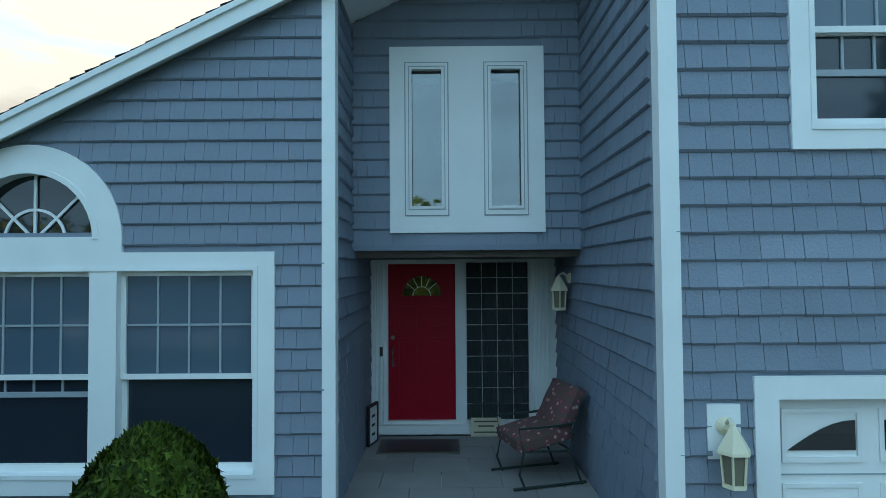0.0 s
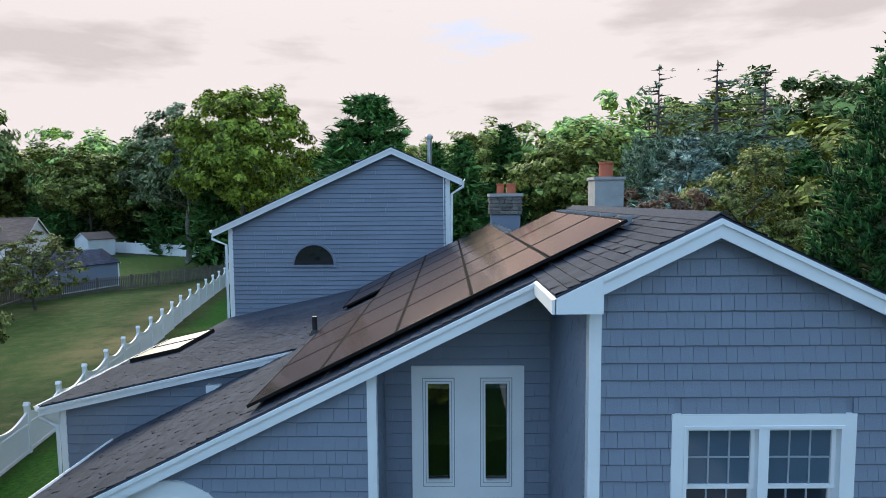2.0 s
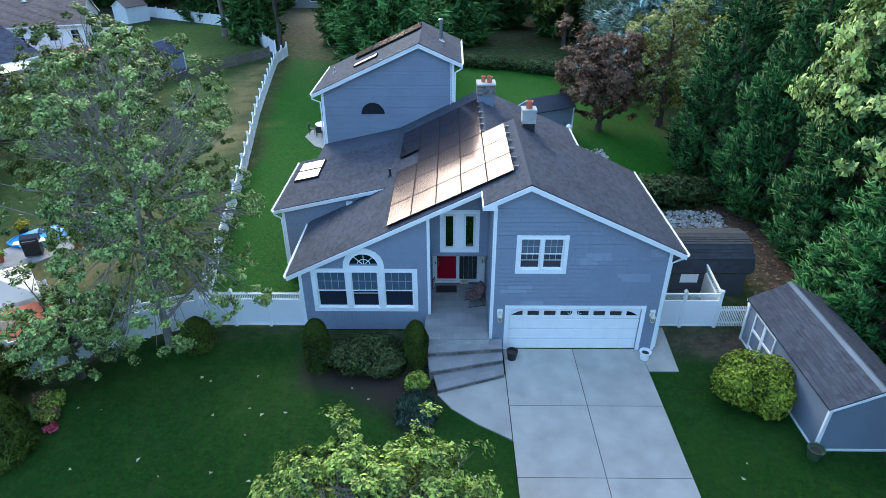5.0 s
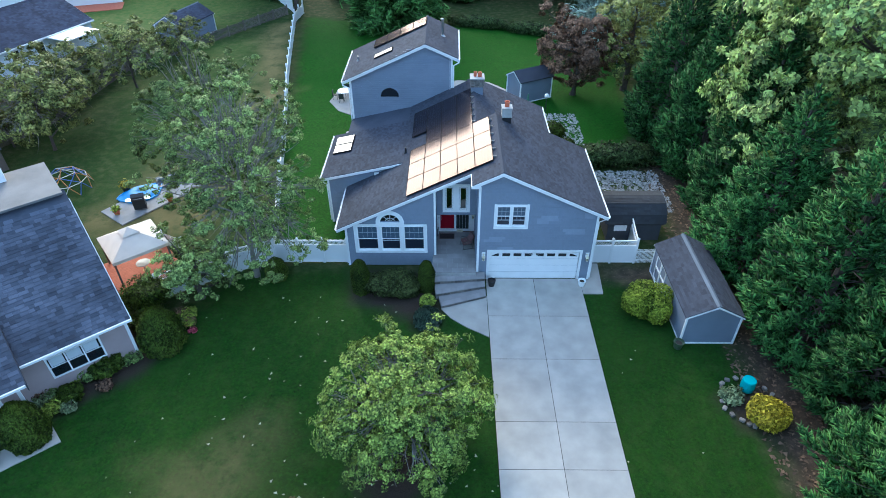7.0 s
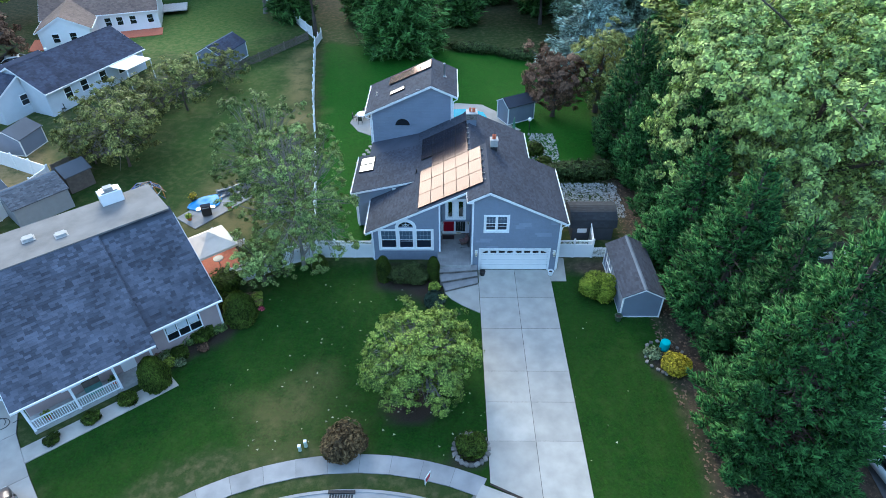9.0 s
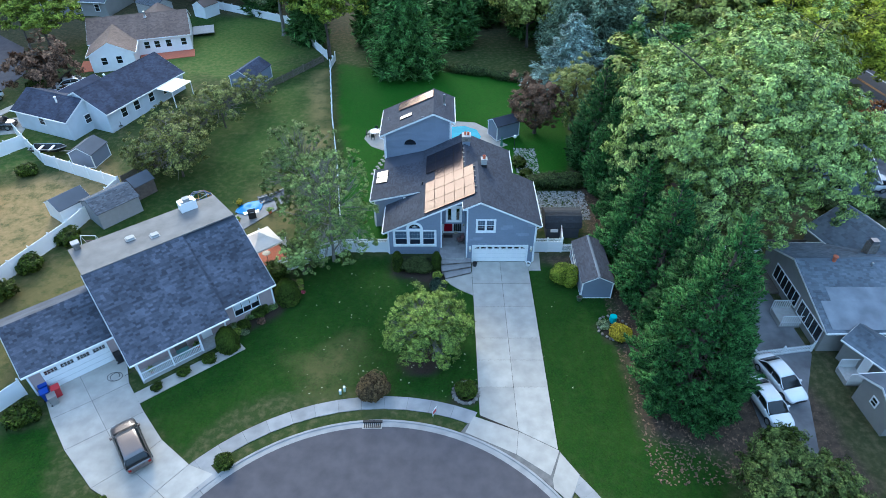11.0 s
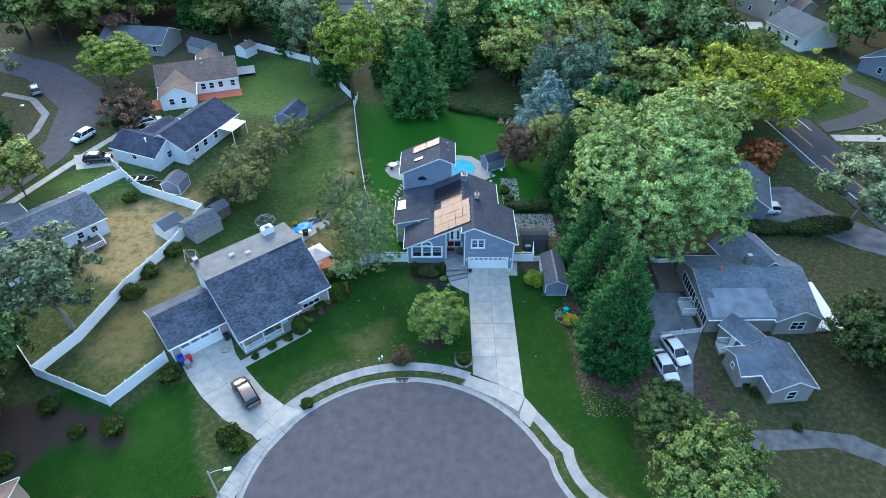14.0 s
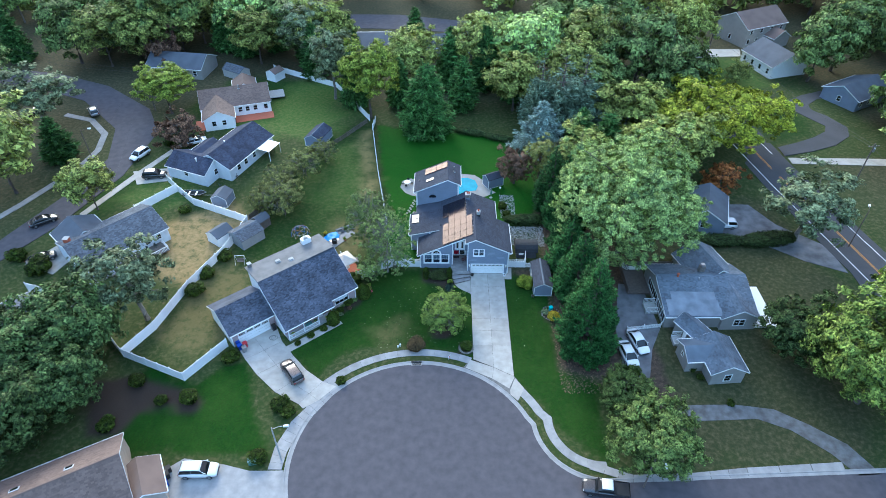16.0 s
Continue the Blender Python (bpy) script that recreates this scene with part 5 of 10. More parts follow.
fence([(-38.5, 17.5), (-35.0, 24.0), (-33.0, 36.0), (-28.6, 41.8)], 1.7, "board", "grey weathered board fence", WOODGREY, 2.4, False)
fence([(-28.6, 41.8), (-25.5, 46.0), (-20.5, 54.0)], 1.15, "picket", "low dark wooden picket fence", WOODGREY, 2.4, False)
fence([(-20.0, 55.0), (-30.0, 72.0), (-48.0, 82.0)], 1.5, "solid", "white vinyl fence along the far yard")
fence([(-20.3, 8.3), (-17.2, 6.8)], 1.0, "picket", "low white railing round a small deck", bay=1.5)

# ---- sheds ----
def courses(t, plane_pts, step, material):
    """Rows of overlapping roof shingles laid on a sloping rectangle: corner, along, up (vectors)."""
    o, a, u = [Vector(p) for p in plane_pts]
    nrm = a.cross(u).normalized()
    if nrm.z < 0:
        nrm.negate()
    La, Lu = a.length, u.length
    au, uu = a.normalized(), u.normalized()
    v, f = [], []
    r = np.random.default_rng(int(La * 100) + int(Lu * 10))
    rows_ = int(Lu / step)
    for k in range(rows_):
        s = -r.uniform(0, 0.6)
        while s < La:
            wd = r.uniform(0.2, 0.45)
            x0, x1 = max(0, s), min(La, s + wd - 0.012)
            if x1 - x0 > 0.02:
                th = r.uniform(0.01, 0.032)
                p = o + uu * (k * step - 0.01)
                q = o + uu * ((k + 1) * step + 0.02)
                b = len(v)
                v += [tuple(p + au * x0), tuple(p + au * x1), tuple(p + au * x0 + nrm * th), tuple(p + au * x1 + nrm * th), tuple(q + au * x0 + nrm * 0.004), tuple(q + au * x1 + nrm * 0.004)]
                f += [(b, b + 1, b + 3, b + 2), (b + 2, b + 3, b + 5, b + 4)]
            s += wd
    return sheet("shingle", v, f, material, t, kind="stuff")


def shed(name, cx, cy, ang, L, W, eave, ridge, wallm, roofm, label, doors=True, along="y", trim=True):
    """A small gabled outbuilding, its ridge along local y, with corner boards and a double door on its west side."""
    t = thing(name, pose(cx, cy, float(rise(cx, cy)) - 0.03, 0, 0, ang), label, "shed")
    bm = bmesh.new()
    prism(bm, [(-W / 2, 0), (W / 2, 0), (W / 2, eave), (0, ridge - 0.06), (-W / 2, eave)], "y", -L / 2, L / 2)
    part("wall", bm, wallm, t)
    o, s = 0.12, (ridge - eave) / (W / 2)
    bm = bmesh.new()
    prism(bm, [(-W / 2 - o, eave - s * o - 0.02), (0, ridge - 0.02), (W / 2 + o, eave - s * o - 0.02), (W / 2 + o, eave - s * o + 0.06), (0, ridge + 0.07), (-W / 2 - o, eave - s * o + 0.06)], "y", -L / 2 - 0.12, L / 2 + 0.12)
    part("roof", bm, roofm, t)
    if L > 3.5:
        for sx in (-1, 1):
            courses(t, ((sx * (W / 2 + o), -L / 2 - 0.12, eave - s * o + 0.06), (0, L + 0.24, 0), (-sx * (W / 2 + o), 0, ridge + 0.01 - eave + s * o)), 0.145, roofm)
        part("ridge_cap", prisms("y", ([(-0.13, ridge + 0.04), (0, ridge + 0.105), (0.13, ridge + 0.04), (0.13, ridge + 0.02), (0, ridge + 0.08), (-0.13, ridge + 0.02)], -L / 2 - 0.12, L / 2 + 0.12)), SHINGLE_PALE, t)
    if trim:
        for x in (-W / 2, W / 2):
            for y in (-L / 2, L / 2):
                part("corner_board", boxes((x - 0.05, x + 0.05, y - 0.05, y + 0.05, 0, eave - 0.02)), WHITE, t)
        for y in (-L / 2 - 0.14, L / 2 + 0.12):
            bm = bmesh.new()
            prism(bm, [(-W / 2 - o, eave - s * o - 0.07), (0, ridge - 0.08), (W / 2 + o, eave - s * o - 0.07), (W / 2 + o, eave - s * o + 0.02), (0, ridge + 0.03), (-W / 2 - o, eave - s * o + 0.02)], "y", y, y + 0.02)
            part("rake_board", bm, WHITE, t)
        part("skirt", boxes((-W / 2 - 0.02, W / 2 + 0.02, -L / 2 - 0.02, L / 2 + 0.02, 0.0, 0.1)), WHITE, t)
    if doors:
        for k in (0, 1):
            y0 = L / 2 - 2.3 + 0.85 * k
            bm = bmesh.new()
            for d in ((y0, y0 + 0.07, 0.15, 1.8), (y0 + 0.76, y0 + 0.83, 0.15, 1.8), (y0 + 0.07, y0 + 0.76, 1.73, 1.8), (y0 + 0.07, y0 + 0.76, 0.15, 0.25), (y0 + 0.07, y0 + 0.76, 0.95, 1.05)):
                box(bm, -W / 2 - 0.04, -W / 2, d[0], d[1], d[2], d[3])
            part("door", bm, WHITE, t)
    return t


shed("garden_shed", 13.58, 1.95, 0, 6.0, 2.8, 2.0, 2.72, SIDING, SHINGLE, "slate-blue garden shed with white trim and shingle roof")
CHARCOAL = mat("charcoal_shingle", (0.035, 0.037, 0.043), 0.9, 0.1, 1.0, 0.4, 60, island=0.2)
dark = shed("storage_shed", 11.8, 9.6, 90, 3.4, 2.9, 1.35, 2.1, mat("charcoal_siding", (0.055, 0.062, 0.078), 0.7, 0.1, 2), CHARCOAL, "low dark storage shed with a curved roof", False, trim=False)
curve = [(-1.55, 1.35), (-1.35, 1.95), (-0.75, 2.4), (0, 2.55), (0.75, 2.4), (1.35, 1.95), (1.55, 1.35)]
part("roof", prisms("y", (curve, -1.95, 1.95)), CHARCOAL, dark)
for (p0, q0), (p1, q1) in zip(curve, curve[1:]):
    courses(dark, ((p0, -1.95, q0), (0, 3.9, 0), (p1 - p0, 0, q1 - q0)) if q1 > q0 else ((p1, -1.95, q1), (0, 3.9, 0), (p0 - p1, 0, q0 - q1)), 0.16, CHARCOAL)
part("window", boxes((-1.47, -1.44, 0.5, 1.3, 0.75, 1.2)), WHITE, dark)
shed("pool_shed", 7.2, 30.0, -62, 3.4, 2.2, 2.1, 2.75, SIDING, SHINGLE, "small slate-blue pool shed with white doors")
shed("yard_shed", -30.2, 45.9, -18, 5.6, 3.6, 2.0, 3.0, SIDING, SHINGLE_BLUE, "blue yard shed with a dark roof")
shed("grey_shed", -37.6, 12.6, -40, 4.6, 4.0, 2.0, 2.9, mat("grey_siding", (0.27, 0.28, 0.29), 0.7, 0.06, 2), SHINGLE_FAR, "grey wooden shed beside the white fence", False, trim=False)
shed("white_shed", -42.3, 12.6, -35, 3.4, 3.0, 1.9, 2.7, VINYL, SHINGLE_FAR, "small white shed with a grey roof", False)
shed("wooden_shed", -36.0, 16.6, -35, 2.4, 2.2, 1.8, 2.5, WOODGREY, SHINGLE_FAR, "small dark wooden shed", False, trim=False)
shed("blue_shed", -45.0, 23.6, -10, 3.2, 3.0, 1.9, 2.7, SIDING, SHINGLE_FAR, "small blue-grey shed beside a fence", False)
shed("grey_shed", -57.0, 78.5, 60, 6.0, 3.6, 2.0, 3.0, CEMENT, SHINGLE_FAR, "long grey shed by the trees", False, trim=False)
shed("pale_shed", -46.5, 77.0, -30, 3.4, 3.0, 2.2, 3.0, VINYL, SHINGLE_BROWN, "pale shed with a brown roof", False)

# ---- neighbouring houses ----
W_MAUVE = mat("mauve_siding", (0.42, 0.33, 0.32), 0.7, 0.06, 1.2, 0.2, 30)
W_PALE = mat("pale_blue_white_siding", (0.62, 0.66, 0.70), 0.65, 0.05, 1.0, 0.15, 30)
W_GREY = mat("warm_grey_siding", (0.30, 0.29, 0.27), 0.7, 0.06, 1.0, 0.2, 30)
W_TAN = mat("tan_siding", (0.46, 0.38, 0.31), 0.7, 0.06, 1.0, 0.2, 30)


def block(t, ox, oy, rot, L, W, eave, ridge, wallm, roofm, over=0.35, trim=True, laid=0.0, ridge_at=0.0, base=-0.3):
    """One gabled volume of a house: the ridge along its own x, walls, roof, rake boards and gutters."""
    M = pose(ox, oy, 0, 0, 0, rot)
    def put(name, bm, m_, label=""):
        bmesh.ops.transform(bm, matrix=M, verts=bm.verts[:])
        return part(name, bm, m_, t, label)
    r_ = ridge_at
    bm = bmesh.new()
    prism(bm, [(-W / 2, base), (W / 2, base), (W / 2, eave), (r_, ridge - 0.08), (-W / 2, eave)], "x", -L / 2, L / 2)
    put("wall", bm, wallm)
    s0_, s1_ = (ridge - eave) / (W / 2 + r_), (ridge - eave) / (W / 2 - r_)
    z0_, z1_ = eave - s0_ * over, eave - s1_ * over
    bm = bmesh.new()
    prism(bm, [(-W / 2 - over, z0_), (r_, ridge), (W / 2 + over, z1_), (W / 2 + over, z1_ + 0.1), (r_, ridge + 0.11), (-W / 2 - over, z0_ + 0.1)], "x", -L / 2 - over * 0.6, L / 2 + over * 0.6)
    put("roof", bm, roofm)
    if trim:
        for x in (-L / 2 - over * 0.6 - 0.025, L / 2 + over * 0.6):
            bm = bmesh.new()
            prism(bm, [(-W / 2 - over, z0_ - 0.08), (r_, ridge - 0.1), (W / 2 + over, z1_ - 0.08), (W / 2 + over, z1_ + 0.09), (r_, ridge + 0.1), (-W / 2 - over, z0_ + 0.09)], "x", x, x + 0.025)
            put("rake_board", bm, WHITE)
        for y, z in ((-W / 2 - over - 0.1, z0_), (W / 2 + over, z1_)):
            put("gutter", boxes((-L / 2 - over * 0.6, L / 2 + over * 0.6, y, y + 0.1, z - 0.04, z + 0.09)), WHITE)
    if laid:
        for y, z, s in ((-W / 2 - over, z0_ + 0.1, 1), (W / 2 + over, z1_ + 0.1, -1)):
            o = M @ Vector((-L / 2 - over * 0.6, y, z))
            a = M.to_3x3() @ Vector((L + over * 1.2, 0, 0))
            u = M.to_3x3() @ Vector((0, r_ - y, ridge + 0.11 - z))
            courses(t, (o, a, u), laid, roofm)
        put("ridge_cap", prisms("x", ([(r_ - 0.14, ridge + 0.05), (r_ - 0.14, ridge + 0.08), (r_, ridge + 0.15), (r_ + 0.14, ridge + 0.08), (r_ + 0.14, ridge + 0.05)], -L / 2 - over * 0.6, L / 2 + over * 0.6)), roofm)
    return M


def plain_window(t, M, w_, h_, cols=1, split=True):
    """A small sash window on a wall: M puts its foot's middle on the wall, facing local -y."""
    fr = ring_bm((-w_ / 2 - 0.09, w_ / 2 + 0.09, -0.09, h_ + 0.09), (-w_ / 2, w_ / 2, 0, h_), -0.05, 0.02)
    bmesh.ops.transform(fr, matrix=M, verts=fr.verts[:])
    w__ = part("window", fr, WHITE, t)
    bars = [("rail", (-w_ / 2, w_ / 2, -0.035, 0.0, h_ / 2 - 0.02, h_ / 2 + 0.02))] if split else []
    for c in range(1, cols):
        x = -w_ / 2 + w_ * c / cols
        bars.append(("mullion", (x - 0.035, x + 0.035, -0.04, 0.0, 0, h_)))
    for nm, d in bars:
        bm = boxes(d)
        bmesh.ops.transform(bm, matrix=M, verts=bm.verts[:])
        part(nm, bm, WHITE, w__)
    gl = boxes((-w_ / 2, w_ / 2, -0.015, 0.0, 0, h_))
    bmesh.ops.transform(gl, matrix=M, verts=gl.verts[:])
    part("pane", gl, GLASS, w__)
    return w__


# mauve house on the west, turned towards the circle: local x along its front, y into its depth
MH = pose(-25.4, -11.4, 0, 0, 0, 39.7)
mauve = thing("house", MH, "mauve house with a steep blue-grey roof and white porch", "house")
mz = lambda v: 2.75 + 0.635 * v


def mslab(name, u0, u1, v0, v1, f, t_, m_, label=""):
    bm = bmesh.new()
    prism(bm, [(v0, f(v0) - t_), (v1, f(v1) - t_), (v1, f(v1)), (v0, f(v0))], "x", u0, u1)
    return part(name, bm, m_, mauve, label)


bm = bmesh.new()
prism(bm, [(1.6, -0.3), (11.5, -0.3), (11.5, 6.75), (7.1, 7.1), (1.6, mz(1.6) - 0.12)], "x", 0.25, 8.0)
part("wall", bm, VINYL, mauve, "white gable wall")
bm = bmesh.new()
prism(bm, [(1.5, -0.3), (11.5, -0.3), (11.5, 6.75), (7.1, 6.75), (1.5, mz(1.5) - 0.56)], "x", 8.0, 12.85)
part("wall", bm, W_MAUVE, mauve)
mslab("roof", -0.15, 8.15, -0.15, 7.1, mz, 0.12, SHINGLE_SLATE)
mslab("roof", 8.15, 13.1, 0.9, 7.6, lambda v: mz(v) - 0.42, 0.12, SHINGLE_SLATE)
mslab("roof_edge", 8.15, 8.19, -0.15, 7.1, mz, 0.42, SHINGLE_SLATE)
mslab("roof", -0.1, 12.95, 7.05, 11.6, lambda v: 7.30 - 0.05 * (v - 7.1), 0.12, mat("pale_roll_roofing", (0.19, 0.185, 0.18), 0.9, 0.14, 0.8, 0.3, 40), "pale low-pitched rear roof")
for u0, u1, v0, dz in ((-0.15, 8.15, -0.15, 0.0), (8.19, 13.1, 0.9, -0.42)):
    L = math.hypot(7.1 - v0, mz(7.1) - mz(v0))
    courses(mauve, ((u0, v0, mz(v0) + dz), (u1 - u0, 0, 0), (0, 7.1 - v0, mz(7.1) - mz(v0))), 0.2, SHINGLE_SLATE)
    part("gutter", boxes((u0, u1, v0 - 0.1, v0, mz(v0) + dz - 0.12, mz(v0) + dz)), WHITE, mauve)
for u, v0, dz in ((-0.18, -0.15, 0), (13.1, 0.9, -0.42)):
    bm = bmesh.new()
    prism(bm, [(v0, mz(v0) - 0.22 + dz), (7.1, mz(7.1) - 0.22 + dz), (7.1, mz(7.1) + dz), (v0, mz(v0) + dz)], "x", u, u + 0.03)
    part("rake_board", bm, WHITE, mauve)
# its garage
bm = bmesh.new()
prism(bm, [(4.3, -0.3), (11.8, -0.3), (11.8, 2.8), (8.0, 4.75), (4.3, 2.8)], "x", -6.7, 0.2)
part("wall", bm, W_MAUVE, mauve)
bm = bmesh.new()
prism(bm, [(3.95, 2.6), (8.0, 4.82), (12.1, 2.6), (12.1, 2.7), (8.0, 4.93), (3.95, 2.7)], "x", -7.0, 0.2)
part("roof", bm, SHINGLE_SLATE, mauve)
courses(mauve, ((-7.0, 3.95, 2.7), (7.2, 0, 0), (0, 4.05, 2.23)), 0.2, SHINGLE_SLATE)
part("gutter", boxes((-7.0, 0.2, 3.85, 3.95, 2.55, 2.7)), WHITE, mauve)
part("rake_board", prisms("x", ([(3.95, 2.5), (8.0, 4.7), (12.1, 2.5), (12.1, 2.68), (8.0, 4.9), (3.95, 2.68)], -7.03, -7.0)), WHITE, mauve)
part("gable_wall", prisms("x", ([(4.3, 0), (11.8, 0), (11.8, 2.8), (8.0, 4.7), (4.3, 2.8)], -6.72, -6.7)), VINYL, mauve)
gd2 = part("garage_door", boxes((-5.75, -0.75, 4.24, 4.3, 0.02, 2.2)), VINYL, mauve, "white double garage door with small panes")
for k in range(4):
    for c in range(4):
        for r_ in range(2):
            part("pane", boxes((-5.55 + 1.22 * k + 0.24 * c, -5.35 + 1.22 * k + 0.24 * c, 4.225, 4.24, 1.7 + 0.2 * r_, 1.86 + 0.2 * r_)), GLASS, gd2)
for z in (0.56, 1.1, 1.64):
    part("seam", boxes((-5.75, -0.75, 4.23, 4.24, z, z + 0.02)), CEMENT, gd2)
part("corner_board", boxes((-6.74, -6.6, 4.26, 4.4, 0, 2.7)), WHITE, mauve)
part("corner_board", boxes((12.75, 12.89, 1.46, 1.6, 0, 3.2)), WHITE, mauve)
# porch under the front slope
part("porch_floor", boxes((0.25, 7.9, 0.1, 1.6, -0.2, 0.22)), CEMENT, mauve)
for u in (0.35, 2.9, 5.4, 7.75):
    part("post", boxes((u - 0.07, u + 0.07, 0.1, 0.24, 0.2, 2.75)), WHITE, mauve)
for u0, u1 in ((0.42, 2.83), (2.97, 5.33)):
    bm = boxes((u0, u1, 0.13, 0.2, 1.05, 1.12), (u0, u1, 0.13, 0.2, 0.3, 0.36))
    k = u0 + 0.08
    while k < u1:
        box(bm, k, k + 0.04, 0.145, 0.185, 0.36, 1.05)
        k += 0.13
    pieces("rail_piece", bm, WHITE, mauve)
part("wall", boxes((0.3, 8.0, 1.5, 1.62, 0.0, 3.6)), W_MAUVE, mauve)
part("door", boxes((5.9, 6.8, 1.44, 1.5, 0.22, 2.3)), VINYL, mauve)
plain_window(mauve, pose(3.2, 1.5, 1.0), 1.6, 1.3, 2)
bay = plain_window(mauve, pose(10.3, 1.5, 0.95), 2.3, 1.2, 3)
# pale panels added in place of bright sky mirrored in these three panes
for k in range(3):
    part("blind", boxes((9.2 + 0.767 * k, 9.83 + 0.767 * k, 1.478, 1.486, 1.6, 2.13)), W_PALE, bay, "pale panel painted as sky reflected in the pane")
plain_window(mauve, pose(0.25, 5.2, 4.2, 0, 0, -90), 0.8, 1.1)
plain_window(mauve, pose(-6.72, 8.0, 3.2, 0, 0, -90), 0.7, 0.7)
ch = thing("chimney", MH @ pose(10.2, 10.9, 6.8), "broad pale rendered chimney on the mauve house", "chimney")
part("shaft", boxes((-0.75, 0.75, -0.45, 0.45, -0.5, 1.2)), VINYL, ch)
part("cap", boxes((-0.55, 0.55, -0.35, 0.35, 1.2, 1.32)), METAL, ch)
part("flue", boxes((-0.3, 0.3, -0.25, 0.25, 1.32, 1.5)), CEMENT, ch)
ch = thing("chimney", MH @ pose(0.6, 11.2, 6.8), "narrow brick chimney on the mauve house", "chimney")
part("shaft", boxes((-0.25, 0.25, -0.25, 0.25, -0.5, 0.9)), STONE, ch)
part("cap", boxes((-0.32, 0.32, -0.32, 0.32, 0.9, 1.0)), CEMENT, ch)
for u, v in ((4.5, 9.5), (6.3, 8.6)):
    t = thing("roof_vent", MH @ pose(u, v, 7.25), "low metal roof vent", "vent")
    part("hood", boxes((-0.3, 0.3, -0.25, 0.25, 0, 0.18)), CEMENT, t)
    part("flange", boxes((-0.4, 0.4, -0.35, 0.35, -0.02, 0.02)), CEMENT, t)
LEFT_ = [(-33.9, -10.9), (-31.14, -14.59), (-28.8, -17.3), (-25.5, -20.3), (-21.9, -22.2), (-21.2, -22.9)]
MID_ = [(-31.9, -9.2), (-28.74, -12.88), (-26.43, -15.55), (-23.6, -18.6), (-20.77, -20.5), (-19.3, -21.6)]
RIGHT_ = [(-28.4, -7.2), (-26.5, -11.1), (-24.2, -13.9), (-21.9, -16.4), (-19.2, -18.43), (-17.2, -19.2)]
md = band("driveway", LEFT_, RIGHT_, 0.012, 0.1, JOINT, "pale concrete driveway of the mauve house", "driveway")
for a_, b_ in ((LEFT_, MID_), (MID_, RIGHT_)):
    for k in range(5):
        q = [a_[k], b_[k], b_[k + 1], a_[k + 1]]
        c_ = Vector((sum(p[0] for p in q) / 4, sum(p[1] for p in q) / 4))
        bm = bmesh.new()
        prism(bm, [tuple(c_ + (Vector(p) - c_) * (1 - 0.025 / max(0.5, (Vector(p) - c_).length))) for p in q], "z", -0.05, 0.024)
        part("slab", bm, CONCRETE, md)
slab("path", [(-26.0, -12.4), (-25.0, -13.2), (-17.9, -7.4), (-18.7, -6.6)], 0.012, 0.1, CONCRETE, None, "narrow concrete path along the porch", "structure", "path")

# white house with a dark blue roof
t = thing("house", pose(-46.6, 38.8, float(rise(0, 38)), 0, 0, 68), "white house with a dark blue-black roof", "house")
block(t, 0, 0, 0, 14.5, 8.8, 2.7, 4.9, W_PALE, SHINGLE_BLUE, laid=0.22)
block(t, -7.6, 3.6, 90, 9.5, 6.2, 2.6, 4.2, W_PALE, SHINGLE_BLUE, laid=0.22)
block(t, -2.5, 5.6, 0, 6.0, 4.0, 2.4, 3.3, W_PALE, SHINGLE_BLUE)
for x in (-4.5, -2.2, 0.6, 3.4, 5.6):
    plain_window(t, pose(x, -4.41, 1.0), 0.9, 1.2)
plain_window(t, pose(-10.71, 3.6, 1.2, 0, 0, -90), 0.9, 1.0)
plain_window(t, pose(-7.6, -1.2, 1.0), 1.0, 1.1)
part("awning", boxes((1.5, 5.5, -7.6, -4.4, 2.4, 2.5)), VINYL, t, "flat white patio awning")
for x in (1.6, 5.4):
    part("awning_post", boxes((x - 0.05, x + 0.05, -7.55, -7.45, 0, 2.4)), WHITE, t)
pipe(-47.5, 37.0, float(rise(0, 38)) + 4.3, 0.9, 0.12, "white capped flue pipe", True, VINYL)
pipe(-51.8, 31.5, float(rise(0, 32)) + 3.7, 0.9, 0.12, "white capped flue pipe", True, VINYL)
# white house with a brown roof
t = thing("house", pose(-52.5, 61.5, 0.72, 0, 0, 18), "white house with a faded brown roof", "house")
block(t, 0, 0, 0, 15.5, 9.5, 2.8, 5.2, VINYL, SHINGLE_BROWN, laid=0.22)
block(t, -4.0, -6.0, 90, 8.5, 6.5, 2.7, 4.4, VINYL, SHINGLE_BROWN, laid=0.22)
block(t, 2.5, 6.5, 90, 6.0, 5.0, 2.6, 4.0, VINYL, SHINGLE_BROWN)
for x in (0.8, 2.4, 4.2, 6.6):
    plain_window(t, pose(x, -4.76, 1.0), 0.8, 1.1)
for x in (-5.2, -3.0):
    plain_window(t, pose(x, -10.26, 1.1), 0.8, 1.1)
part("patio", boxes((-0.6, 8.0, -8.0, -4.8, -0.1, 0.06)), TERRA, t, "orange brick patio")
part("patio", boxes((-9.5, -7.3, -9.5, -4.8, -0.1, 0.06)), TERRA, t, "orange brick patio")
part("deck", boxes((7.8, 11.5, 1.0, 5.0, 0.5, 0.65)), CEMENT, t)
pipe(-51.0, 61.0, 5.7, 0.8, 0.12, "dark flue pipe on the brown roof", True)
